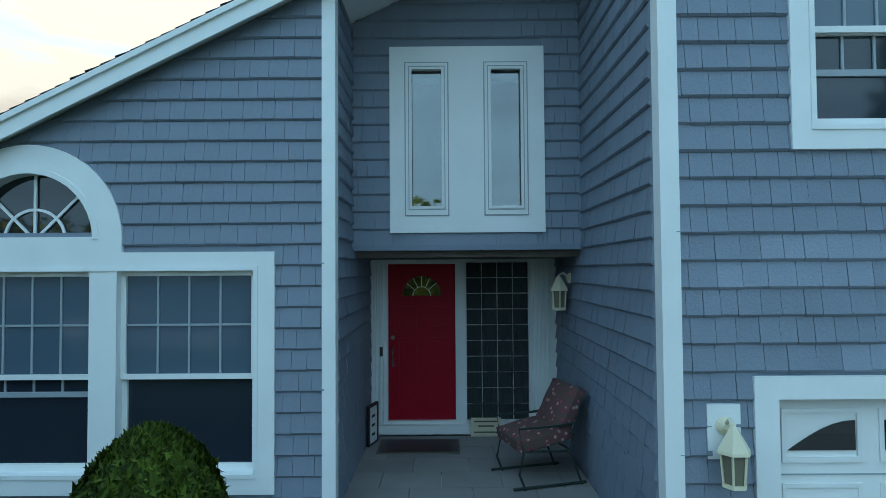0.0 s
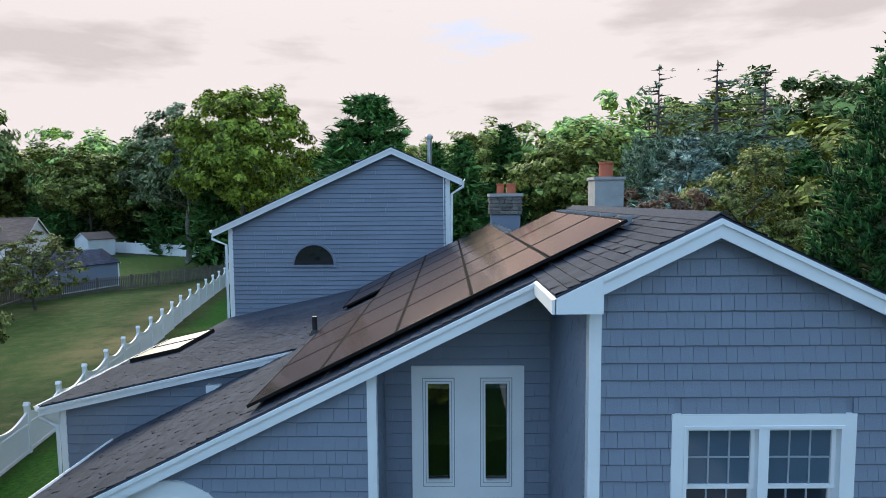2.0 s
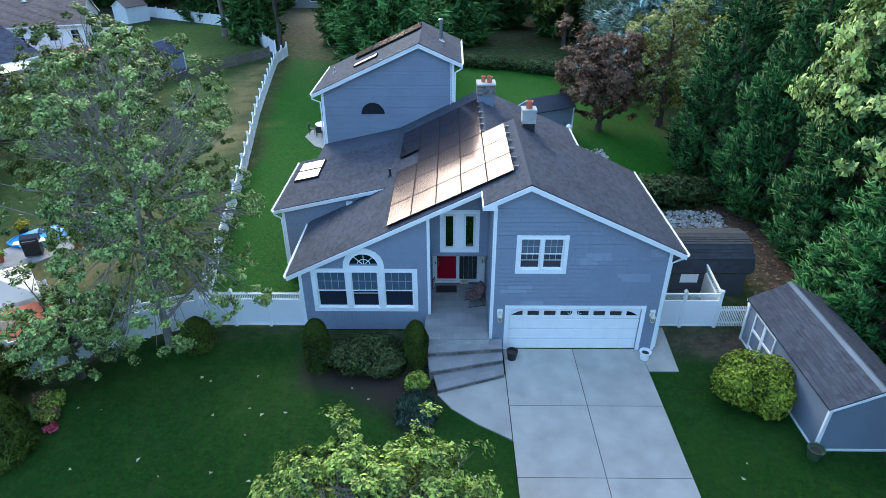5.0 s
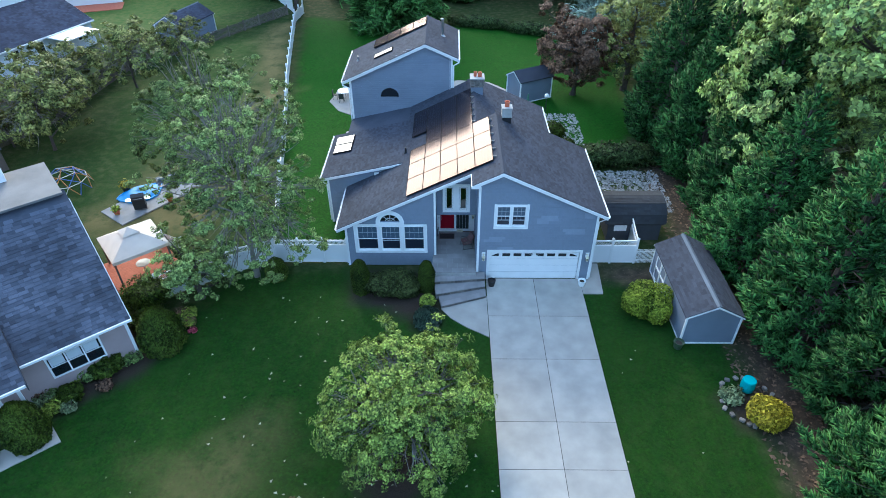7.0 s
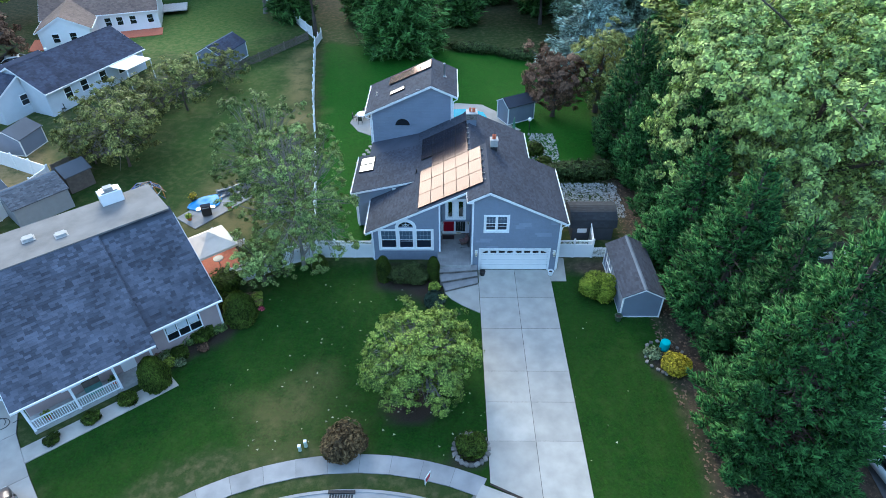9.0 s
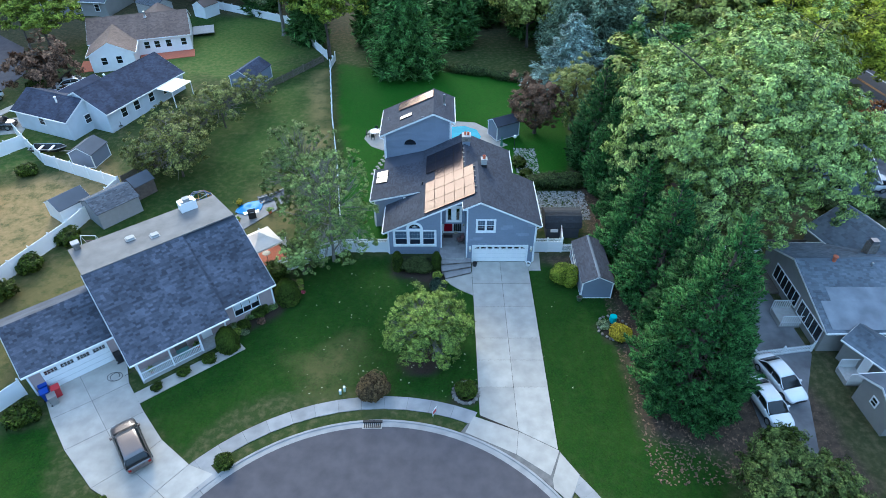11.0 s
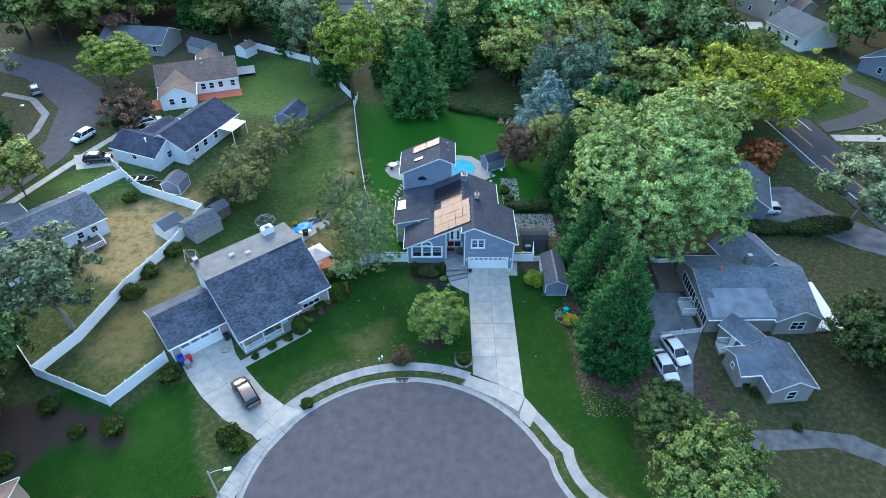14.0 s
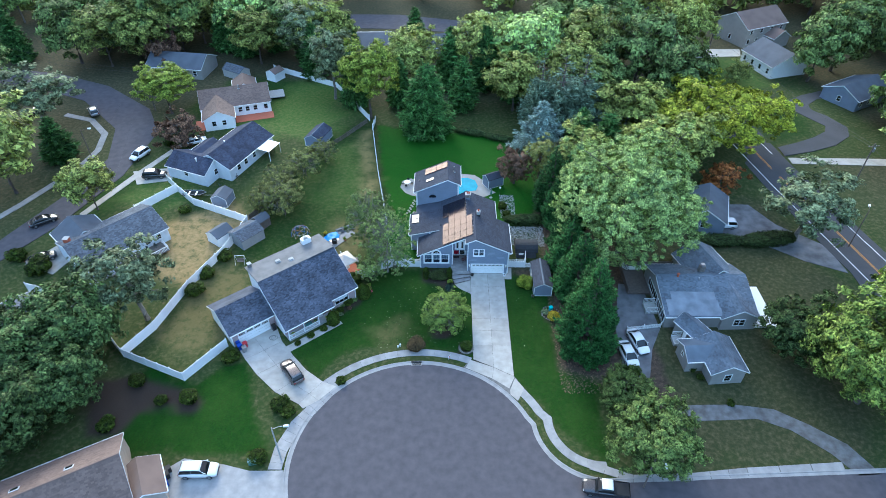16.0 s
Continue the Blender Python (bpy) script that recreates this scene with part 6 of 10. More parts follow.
# white house with a grey roof beside the far street
t = thing("house", pose(-60.0, 10.2, 0.1, 0, 0, 48), "white house with a grey roof and rear deck", "house")
block(t, 0, 0, 0, 15.0, 9.6, 2.7, 4.7, W_PALE, SHINGLE_FAR, laid=0.22)
block(t, -3.4, 5.4, 90, 6.0, 7.0, 2.6, 4.2, W_PALE, SHINGLE_FAR)
for x in (-5.4, -3.0, 3.6, 5.6):
    plain_window(t, pose(x, -4.81, 1.1), 0.8, 0.9)
part("deck", boxes((-1.6, 5.6, -8.0, -4.8, 0.3, 0.45)), WOODGREY, t)
for d in ((-1.6, 5.6, -8.0, -7.94), (5.54, 5.6, -8.0, -4.9)):
    bm = boxes((*d, 1.3, 1.38))
    n = 30 if d[1] - d[0] > 1 else 13
    for k in range(n):
        x = d[0] + (d[1] - d[0]) * k / n
        y = d[2] + (d[3] - d[2]) * k / n
        box(bm, x, x + 0.05, y, y + 0.05, 0.45, 1.32)
    pieces("rail_piece", bm, WHITE, t)
part("terrace", boxes((-7.5, -1.6, -6.6, -4.85, -0.1, 0.05)), CEMENT, t)
ch = thing("chimney", pose(-65.5, 6.5, 4.2), "brick chimney on a grey roof", "chimney")
part("shaft", boxes((-0.4, 0.4, -0.4, 0.4, -0.8, 0.8)), TERRA, ch)
part("cap", boxes((-0.46, 0.46, -0.46, 0.46, 0.8, 0.9)), CEMENT, ch)
# brown house at the circle's west side
t = thing("house", pose(-46.2, -37.6, 0, 0, 0, 29.5), "tan house with a brown roof and skylights", "house")
block(t, 0, 0, 0, 15.5, 11.0, 2.9, 6.5, W_TAN, SHINGLE_BROWN, laid=0.2)
block(t, 9.0, -2.0, 90, 5.0, 4.0, 2.7, 3.8, W_TAN, SHINGLE_BROWN)
for x in (-3.0, 2.5):
    sk = thing("skylight", pose(-46.2, -37.6, 0, 0, 0, 29.5) @ pose(x, 1.7, 5.55) @ pose(0, 0, 0, -33, 0, 0), "small framed skylight in a brown roof", "skylight")
    part("frame", ring_bm((-0.5, 0.5, -0.4, 0.4), (-0.4, 0.4, -0.3, 0.3), 0, 0.1), VINYL, sk).matrix_basis = pose(0, 0, 0.05, -90, 0, 0)
    part("pane", boxes((-0.4, 0.4, -0.3, 0.3, 0.05, 0.08)), GLASS, sk)
slab("driveway", [(-37.8, -36.5), (-37.6, -32.8), (-34.7, -30.4), (-29.4, -31.2), (-26.1, -32.0), (-21.9, -31.9), (-21.2, -35.5), (-22.5, -38), (-27, -40), (-34, -40)], 0.004, 0.1, PAVEMENT, None, "pale concrete driveway by the circle", "structure", "driveway")
# grey bungalow on the east
t = thing("house", pose(38.3, -3.2, 0), "warm-grey bungalow with pale grey roofs and white railings", "house")
block(t, -0.2, 1.4, 1, 13.8, 11.4, 2.5, 4.4, W_GREY, SHINGLE_PALE, over=0.3, laid=0.22, ridge_at=1.3)
block(t, 4.0, -1.6, 92, 6.2, 5.4, 2.6, 4.05, W_GREY, SHINGLE_PALE, laid=0.22)
block(t, 2.3, 7.0, 106, 7.6, 6.8, 2.8, 4.9, W_GREY, SHINGLE_PALE, laid=0.22)
block(t, -3.2, -6.9, -61, 5.4, 2.7, 2.4, 3.2, W_GREY, SHINGLE_PALE, laid=0.22)
block(t, -1.35, -11.8, -85, 6.2, 4.7, 2.5, 3.75, W_GREY, SHINGLE_PALE, laid=0.22)
block(t, -4.2, -10.9, 4, 4.2, 3.6, 2.5, 3.4, W_GREY, SHINGLE_PALE)
ROLL = mat("silvery_roll_roofing", (0.24, 0.265, 0.30), 0.85, 0.2, 0.6, 0.25, 30, base2=(0.15, 0.165, 0.19), obj=0.12, detail=9, spec=0.3)
for k in range(3):
    y0, y1 = -4.45 + 1.36 * k, -3.1 + 1.36 * k
    sl = lambda v: 2.56 + 0.2714 * (v + 4.3)
    bm = bmesh.new()
    prism(bm, [(y0, sl(y0) + 0.09), (y1, sl(y1) + 0.09), (y1, sl(y1) + 0.135 - 0.012 * k), (y0, sl(y0) + 0.135 - 0.012 * k)], "x", -6.6 + 0.9 * (k == 2), 1.5 - 0.2 * k)
    part("roofing_strip", bm, ROLL, t, "pale silvery strip of roll roofing")
plain_window(t, pose(-1.1, -14.93, 0.7, 0, 0, 5), 0.9, 1.2)
plain_window(t, pose(4.1, -4.72, 0.9, 0, 0, 2), 1.6, 1.2, 2)
plain_window(t, pose(-7.12, -2.3, 0.8, 0, 0, -89), 3.6, 1.4, 5, False)
plain_window(t, pose(-7.14, 2.3, 0.8, 0, 0, -89), 4.4, 1.4, 6, False)
plain_window(t, pose(-6.32, -11.0, 1.4, 0, 0, -86), 0.5, 0.6)
plain_window(t, pose(-5.9, -4.34, 0.9, 0, 0, 1), 0.7, 1.0)
part("terrace", boxes((6.8, 10.6, -4.3, 4.4, -0.1, 0.3)), VINYL, t, "bright white side terrace")
for x0, x1, y0, y1 in ((-9.0, -7.2, -1.7, -1.64), (-9.0, -7.2, 0.3, 0.36), (-6.4, -4.9, -8.2, -8.14), (-6.4, -4.9, -6.6, -6.54)):
    bm = boxes((x0, x1, y0, y1, 1.35, 1.43), (x0, x1, y0, y1, 0.55, 0.6))
    for k in range(9):
        box(bm, x0 + (x1 - x0) * k / 9, x0 + (x1 - x0) * k / 9 + 0.05, y0, y1, 0.2, 1.4)
    pieces("rail_piece", bm, WHITE, t)
for d in ((-9.0, -7.15, -1.64, 0.3, -0.1, 0.5), (-6.4, -4.95, -8.14, -6.6, -0.1, 0.45)):
    part("stoop", boxes(d), CEMENT, t)
part("door", boxes((-4.98, -4.9, -7.8, -6.9, 0.45, 2.3)), VINYL, t)
part("deck", boxes((-10.9, -7.2, 2.6, 9.2, 0.1, 0.3)), WOODGREY, t, "dark timber deck")
for x0, x1, y0, y1 in ((-10.9, -2.0, 9.15, 9.21), (-10.95, -10.89, 2.6, 9.2)):
    bm = boxes((x0, x1, y0, y1, 0.3, 1.35), (x0 - 0.03, x1 + 0.03, y0 - 0.03, y1 + 0.03, 1.35, 1.42))
    part("deck_screen", bm, WOODGREY, t, "weathered board screen round the deck")
ch = thing("chimney", pose(38.7, 0.9, 4.2), "tall stone chimney with a metal cap", "chimney")
part("shaft", boxes((-0.4, 0.4, -0.4, 0.4, -1, 0.9)), STONE, ch)
part("cap", boxes((-0.3, 0.3, -0.3, 0.3, 0.95, 1.25)), METAL, ch)
pipe(34.4, -0.9, 4.25, 0.7, 0.16, "small red-brown flue on the bungalow roof", True, TERRA)
pipe(37.6, -1.4, 4.15, 0.4, 0.08, "metal vent on the bungalow roof", True)
slab("drive_pad", [(23.4, -18.5), (26.8, -17.8), (28.6, -12.0), (30.8, -8.0), (30.2, 1.5), (26.5, 2.0), (24.0, -8.0)], 0.0, 0.1, PATCHED, None, "patched grey drive beside the bungalow", "structure", "driveway")
slab("gravel_drive", [(29.5, -21.9), (32.4, -21.7), (37.4, -21.6), (42.4, -22.3), (46.0, -24.6), (49.7, -27.5), (51.9, -31.6), (49.0, -31.8), (47.0, -28.8), (43.4, -25.5), (39.6, -23.8), (32.0, -24.2), (29.0, -24.2)], 0.0, 0.1, mat("grey_gravel", (0.17, 0.172, 0.178), 0.95, 0.2, 0.9, 0.8, 40, base2=(0.085, 0.082, 0.075), detail=10), None, "worn grey gravel drive", "structure", "driveway")
fence([(25.6, -8.4), (30.9, -7.6)], 0.9, "picket", "low white railing across a drive", bay=2.2)
# farther houses
for cx, cy, ang, L, W, e, r_, wm, rm, lab in ((-72, 81.5, -8, 15, 9, 2.8, 5.0, W_GREY, SHINGLE_FAR, "grey house under the far trees"), (86.5, 107, 25, 15, 11, 5.4, 8.4, W_GREY, SHINGLE_BROWN, "two-storey grey house on the far street"), (85.2, 86.0, -73, 12, 11, 3.2, 6.0, VINYL, SHINGLE_FAR, "white house with a grey roof on the far street"),
                                          (-24.5, 95.5, 4, 13, 13, 2.8, 5.0, W_GREY, SHINGLE_FAR, "grey-roofed house beyond the woods"), (-2, 96, 8, 14, 9, 2.8, 4.8, W_GREY, SHINGLE_FAR, "grey-roofed house beyond the woods"), (36.5, 59.5, -35, 11, 9, 2.8, 5.4, SIDING, SHINGLE_BLUE, "dark-roofed house among the trees"), (-68.5, -12, 40, 13, 10, 2.8, 4.8, W_GREY, SHINGLE_FAR, "grey-roofed house behind the fence"),
                                          (46.0, 20.0, 70, 9, 7, 2.8, 4.8, SIDING, SHINGLE_FAR, "blue house hidden by the maple"), (98, 68, 30, 13, 9, 2.8, 4.8, SIDING, SHINGLE_FAR, "blue house on the far street"), (14, 88, 15, 9, 7, 2.8, 4.6, W_GREY, SHINGLE_FAR, "grey cottage beyond the trees")):
    t = thing("house", pose(cx, cy, float(rise(cx, cy)), 0, 0, ang), lab, "house")
    block(t, 0, 0, 0, L, W, e, r_, wm, rm)
    for k in range(4):
        plain_window(t, pose(-L / 2 + L * (k + 0.5) / 4, -W / 2 - 0.01, 1.0 if e < 4 else 3.6), 0.9, 1.2)
    if e > 4:
        block(t, 3, -6.5, 90, 5, 6, 2.8, 4.6, wm, rm)
        for k in range(5):
            plain_window(t, pose(-L / 2 + L * (k + 0.5) / 5, -W / 2 - 0.01, 0.9), 0.9, 1.3)
    plain_window(t, pose(-L / 2 - 0.01, 0, 1.0, 0, 0, -90), 0.9, 1.2)

# ---- other streets ----
slab("road", [(-84, 6), (-76.3, 26.0), (-73.6, 38.0), (-77.2, 50.5), (-90.5, 64.0), (-107, 71.5), (-150, 78), (-150, 88), (-104, 79), (-88, 72.0), (-73, 60.0), (-67.0, 49.3), (-68.0, 32.0), (-73.6, 16.0), (-82, 0), (-95, -20), (-105, -15)], 0.03, 0.2, ASPHALT, None, "grey asphalt street curving past white houses", "structure", "road", True)
slab("road", [(66, -46), (66.5, 5), (64.5, 15), (61.5, 31), (58.5, 55), (57.5, 78), (57, 150), (65, 150), (66, 90), (67.5, 62), (70, 38), (74.5, 14), (77, 0), (77, -46)], 0.03, 0.2, DARKASPHALT, None, "dark asphalt road with painted lines", "structure", "road", True)
PAINT_Y = mat("yellow_road_paint", (0.55, 0.26, 0.05), 0.7, 0.1, 3)
mid_line = [(71.8, -40), (71.8, 2), (69.6, 14.5), (66.3, 31), (63.2, 50), (62.2, 70), (61.5, 110)]
for off, m_, nm in ((-0.14, PAINT_Y, "centre_line"), (0.14, PAINT_Y, "centre_line"), (-3.2, WHITE, "edge_line"), (3.2, WHITE, "edge_line")):
    v, f = [], []
    for k, (x, y) in enumerate(mid_line):
        for q in (off - 0.07, off + 0.07):
            v.append((x + q, y, float(rise(x, y)) + 0.05))
        if k:
            f.append((2 * k - 2, 2 * k - 1, 2 * k + 1, 2 * k))
    sheet(nm, v, f, m_, None, "painted line along the dark road", "structure", "road marking")
slab("road", [(-60, 113), (-18, 112), (10, 108), (30, 104), (34, 112), (10, 117), (-18, 124), (-60, 124)], 0.03, 0.2, ASPHALT, None, "grey street beyond the woods", "structure", "road", True)
slab("driveway", [(44.5, 14.5), (53, 13.5), (60, 8), (66, 5), (65.5, 12), (59, 18), (56, 24), (52, 24), (45, 20)], 0.03, 0.2, PATCHED, None, "grey drive beside the dark road", "structure", "driveway", True)
band("driveway", [(70, 44.5), (75, 46.5), (80, 49), (83.5, 51.5), (84.8, 54), (82.5, 58), (80, 62.5), (81.5, 66.5), (86, 69.5), (92, 72)], [(70, 41), (77, 43), (83, 45.5), (88, 49.5), (89.5, 53.5), (87.5, 58.5), (85, 62), (85.5, 64.5), (89, 67.5), (93.5, 69)], 0.79, 0.3, DARKASPHALT, "black curved drive across the road", "driveway")
slab("driveway", [(65.5, 92.0), (79.6, 93.2), (81.0, 98.0), (65.5, 98.0)], 0.03, 0.2, CONCRETE, None, "pale concrete drive of the far white house", "structure", "driveway", True)
slab("path", [(70.5, 38.2), (110, 37), (110, 40), (70.5, 40.4)], 0.03, 0.2, CONCRETE, None, "pale concrete drive across the road", "structure", "path", True)
slab("sidewalk", [(-91.6, 57.6), (-84.0, 55.0), (-78.0, 48.5), (-76.5, 41.5), (-77.3, 35.6), (-79.9, 28.9), (-83.1, 21.8), (-86.3, 15.9), (-87.6, 16.5), (-84.4, 22.4), (-81.2, 29.5), (-78.7, 36.0), (-77.9, 41.5), (-79.2, 47.7), (-84.6, 53.7), (-91.8, 56.2)], 0.04, 0.2, PAVEMENT, None, "pale pavement round a grass corner", "structure", "pavement", True)
slab("sidewalk", [(-60.5, 44), (-59.3, 44), (-64.5, 32), (-70, 19), (-71.2, 19.5), (-65.7, 33)], 0.04, 0.2, CONCRETE, None, "pale pavement beside the curving street", "structure", "pavement", True)
slab("driveway", [(-66.5, 33.5), (-64.0, 29.0), (-57.5, 30.5), (-58.5, 35.0)], 0.035, 0.2, CONCRETE, None, "pale drive beside the white house", "structure", "driveway", True)
slab("driveway", [(-74, 5.5), (-70, 12), (-66, 9), (-68, 3)], 0.035, 0.2, CONCRETE, None, "pale drive beside the far street", "structure", "driveway", True)

# ---- trees and shrubs ----
def leaf_mesh(name, pos, size, up=0.4, stretch=1.5, flat=None, seed=1, out=None):
    """Many small leaves, each a pointed three-cornered blade of its own, at the places given."""
    r = np.random.default_rng(seed)
    n = len(pos)
    nrm = r.normal(size=(n, 3))
    nrm[:, 2] += up * 2
    if out is not None:
        nrm = 0.4 * nrm + out
    nrm /= np.linalg.norm(nrm, axis=1, keepdims=True)
    a = r.normal(size=(n, 3)) if flat is None else flat + 0.35 * r.normal(size=(n, 3))
    a -= nrm * (a * nrm).sum(1, keepdims=True)
    a /= np.linalg.norm(a, axis=1, keepdims=True) + 1e-9
    b = np.cross(nrm, a)
    s = (size * r.uniform(0.6, 1.35, (n, 1)))
    skew = r.uniform(-0.3, 0.3, (n, 1))
    v = np.stack([pos + b * s * 0.6 - a * s * stretch * (0.45 + skew), pos + a * s * stretch * 0.65, pos - b * s * 0.6 - a * s * stretch * (0.45 - skew) - nrm * s * 0.15], 1).reshape(-1, 3)
    me = bpy.data.meshes.new(name)
    me.vertices.add(3 * n)
    me.vertices.foreach_set("co", v.astype(np.float32).ravel())
    me.loops.add(3 * n)
    me.loops.foreach_set("vertex_index", np.arange(3 * n, dtype=np.int32))
    me.polygons.add(n)
    me.polygons.foreach_set("loop_start", np.arange(0, 3 * n, 3, dtype=np.int32))
    me.update(calc_edges=True)
    return me


def spray_mesh(name, pos, way, size, stretch, seed=1):
    """Many small pointed sprays, each a three-sided spike along its own way."""
    r = np.random.default_rng(seed)
    n = len(pos)
    a = way + 0.3 * r.normal(size=(n, 3))
    a /= np.linalg.norm(a, axis=1, keepdims=True)
    b = np.cross(a, r.normal(size=(n, 3)))
    b /= np.linalg.norm(b, axis=1, keepdims=True)
    c = np.cross(a, b)
    s = size * r.uniform(0.65, 1.35, (n, 1))
    foot = pos - a * s * stretch * 0.45
    v = np.stack([foot + b * s, foot + (-0.5 * b + 0.87 * c) * s, foot + (-0.5 * b - 0.87 * c) * s, pos + a * s * stretch * 0.55], 1).reshape(-1, 3)
    q = np.arange(n)[:, None] * 4
    tri = np.concatenate([q + np.array(k) for k in ((0, 1, 3), (1, 2, 3), (2, 0, 3))], 1).reshape(-1)
    me = bpy.data.meshes.new(name)
    me.vertices.add(4 * n)
    me.vertices.foreach_set("co", v.astype(np.float32).ravel())
    me.loops.add(9 * n)
    me.loops.foreach_set("vertex_index", tri.astype(np.int32))
    me.polygons.add(3 * n)
    me.polygons.foreach_set("loop_start", np.arange(0, 9 * n, 3, dtype=np.int32))
    me.update(calc_edges=True)
    return me


def limbs(r, height, spread, first=0.3, count=9, trunk=0.22, lean=(0, 0)):
    """A tapered trunk with limbs that fork; returns the mesh and the limb ends."""
    bm = bmesh.new()
    top = height * 0.8
    path = [(lean[0] * (k / 6) ** 1.5 + 0.15 * r.normal() * (k > 0) * trunk * 2, lean[1] * (k / 6) ** 1.5 + 0.15 * r.normal() * (k > 0) * trunk * 2, top * k / 6 - 0.15 * (k == 0)) for k in range(7)]
    tube(bm, path, [trunk * (1.25 if k == 0 else 1 - 0.13 * k) for k in range(7)], 9)
    ends = [Vector(path[-1])]
    for i in range(count):
        f = first + (0.95 - first) * (i + r.uniform(0, 0.8)) / count
        j = min(5, int(f * 6))
        p = Vector(path[j]).lerp(Vector(path[j + 1]), f * 6 - j)
        a = i * 2.4 + r.uniform(-0.4, 0.4)
        reach = spread * r.uniform(0.55, 0.9) * (1.15 - 0.55 * abs(f - 0.55))
        d = Vector((math.cos(a), math.sin(a), r.uniform(0.35, 0.9)))
        q = p + d * reach * 0.5
        e = q + Vector((d.x, d.y, d.z * 0.7 + 0.1)) * reach * 0.5
        rr = trunk * (1 - 0.7 * f) * 0.55
        tube(bm, [p, q, e], [rr, rr * 0.65, rr * 0.3], 6)
        ends.append(e)
        for k in range(3):
            w = q.lerp(e, 0.2 + 0.3 * k)
            s = w + Vector((r.normal() * 0.5, r.normal() * 0.5, r.uniform(0.1, 0.6))) * reach * 0.45
            tube(bm, [w, s], [rr * 0.4, rr * 0.12], 5)
            ends.append(s)
    return bm, ends


def broadleaf(name, height, width, leaves, size, material, label, bark=BARK, seed=1, low=0.22, clumps=90, trunk=None, lean=(0, 0), gap=0.75, flat=1.0, hollow=0.35, tuck=0.5, lobe=0.17, per=70, twigs=0):
    """A leafy tree: trunk and limbs, large boughs of foliage with gaps between them, and on each bough many small tufts of leaves."""
    r = np.random.default_rng(seed)
    t = thing(name, Matrix(), label, "tree")
    bm, ends = limbs(r, height, width * 0.5, low + 0.05, 11, trunk or 0.035 * width + 0.06, lean)
    part("trunk", bm, bark, t)
    cz, hz = height * (1 + low) / 2, height * (1 - low) / 2
    n1 = max(16, clumps // 3)
    i = np.arange(n1) + 0.5
    z = 1 - 1.86 * i / n1 + r.uniform(-0.1, 0.1, n1)
    z = np.clip(z, -0.95, 0.98)
    a = i * 2.39996 + r.uniform(-0.35, 0.35, n1)
    q = np.sqrt(1 - z * z)
    out = np.stack([q * np.cos(a), q * np.sin(a), z], 1)
    swell = np.array([1 + 0.24 * noise.noise((p[0] * 1.9 + seed, p[1] * 1.9, p[2] * 1.9)) for p in out])
    wide = np.where(z > -0.25, 1.0, 1.0 + tuck * (z + 0.25))
    rad = lobe * width * gap / 0.75 * r.uniform(0.72, 1.3, n1)
    shell = np.array([width / 2, width / 2, hz]) - 0.8 * lobe * width * gap / 0.75 * np.array([1, 1, 0.8])
    heart = np.array([lean[0] * 0.7, lean[1] * 0.7, cz])
    depth = np.where(r.uniform(0, 1, n1) < 0.2, r.uniform(0.55, 0.8, n1), r.uniform(0.9, 1.08, n1))
    lobes_ = heart + out * shell * (depth * swell)[:, None] * np.stack([wide, wide, np.ones(n1)], 1)
    tips = np.array([tuple(e) for e in ends if e.z > height * low])
    lobes_, out = np.concatenate([lobes_, tips]), np.concatenate([out, (tips - heart) / (np.linalg.norm(tips - heart, axis=1, keepdims=True) + 1e-9)])
    rad = np.concatenate([rad, r.uniform(0.5, 0.8, len(tips)) * lobe * width * gap / 0.75])
    if twigs:
        bm = bmesh.new()
        for i in range(twigs):
            g = int(r.integers(0, n1))
            e = Vector(lobes_[g]) + Vector(r.normal(size=3)).normalized() * float(rad[g]) * 1.05
            w = Vector(heart).lerp(Vector(lobes_[g]), float(r.uniform(0.35, 0.8)))
            m = w.lerp(e, 0.55) + Vector(r.normal(size=3)) * 0.12
            tube(bm, [w, m, e], [0.03, 0.018, 0.006], 4, False)
        part("twig", bm, PALEBARK, t, "thin grey twigs", kind="stuff")
    tufts = max(40, leaves // per)
    k = r.choice(len(rad), tufts, p=rad ** 2 / (rad ** 2).sum())
    d = r.normal(size=(tufts, 3)) + 0.75 * out[k] + np.array([0, 0, 0.35])
    d /= np.linalg.norm(d, axis=1, keepdims=True)
    tuft = lobes_[k] + d * (rad[k] * r.uniform(0.62, 1.08, tufts))[:, None] * np.array([1, 1, 0.82 * flat])
    tr = size * r.uniform(2.4, 4.6, tufts)
    j = r.integers(0, tufts, leaves)
    e = r.normal(size=(leaves, 3))
    e /= np.linalg.norm(e, axis=1, keepdims=True)
    e = 0.8 * e + 0.45 * d[j]
    pos = tuft[j] + e * (tr[j] * r.uniform(0.1, 1.0, leaves) ** 0.45)[:, None] * np.array([1, 1, 0.7])
    inner = r.uniform(0, 1, leaves) < 0.08
    pos[inner] = heart + (pos[inner] - heart) * r.uniform(0.4, 0.9, inner.sum())[:, None]
    pos[:, 2] = np.maximum(pos[:, 2], 0.12)
    link_mesh("crown", leaf_mesh("crown", pos, size, 0.3, 1.5, None, seed, 0.35 * e + 0.55 * d[j] + 0.45 * out[k[j]]), material, t)
    return t


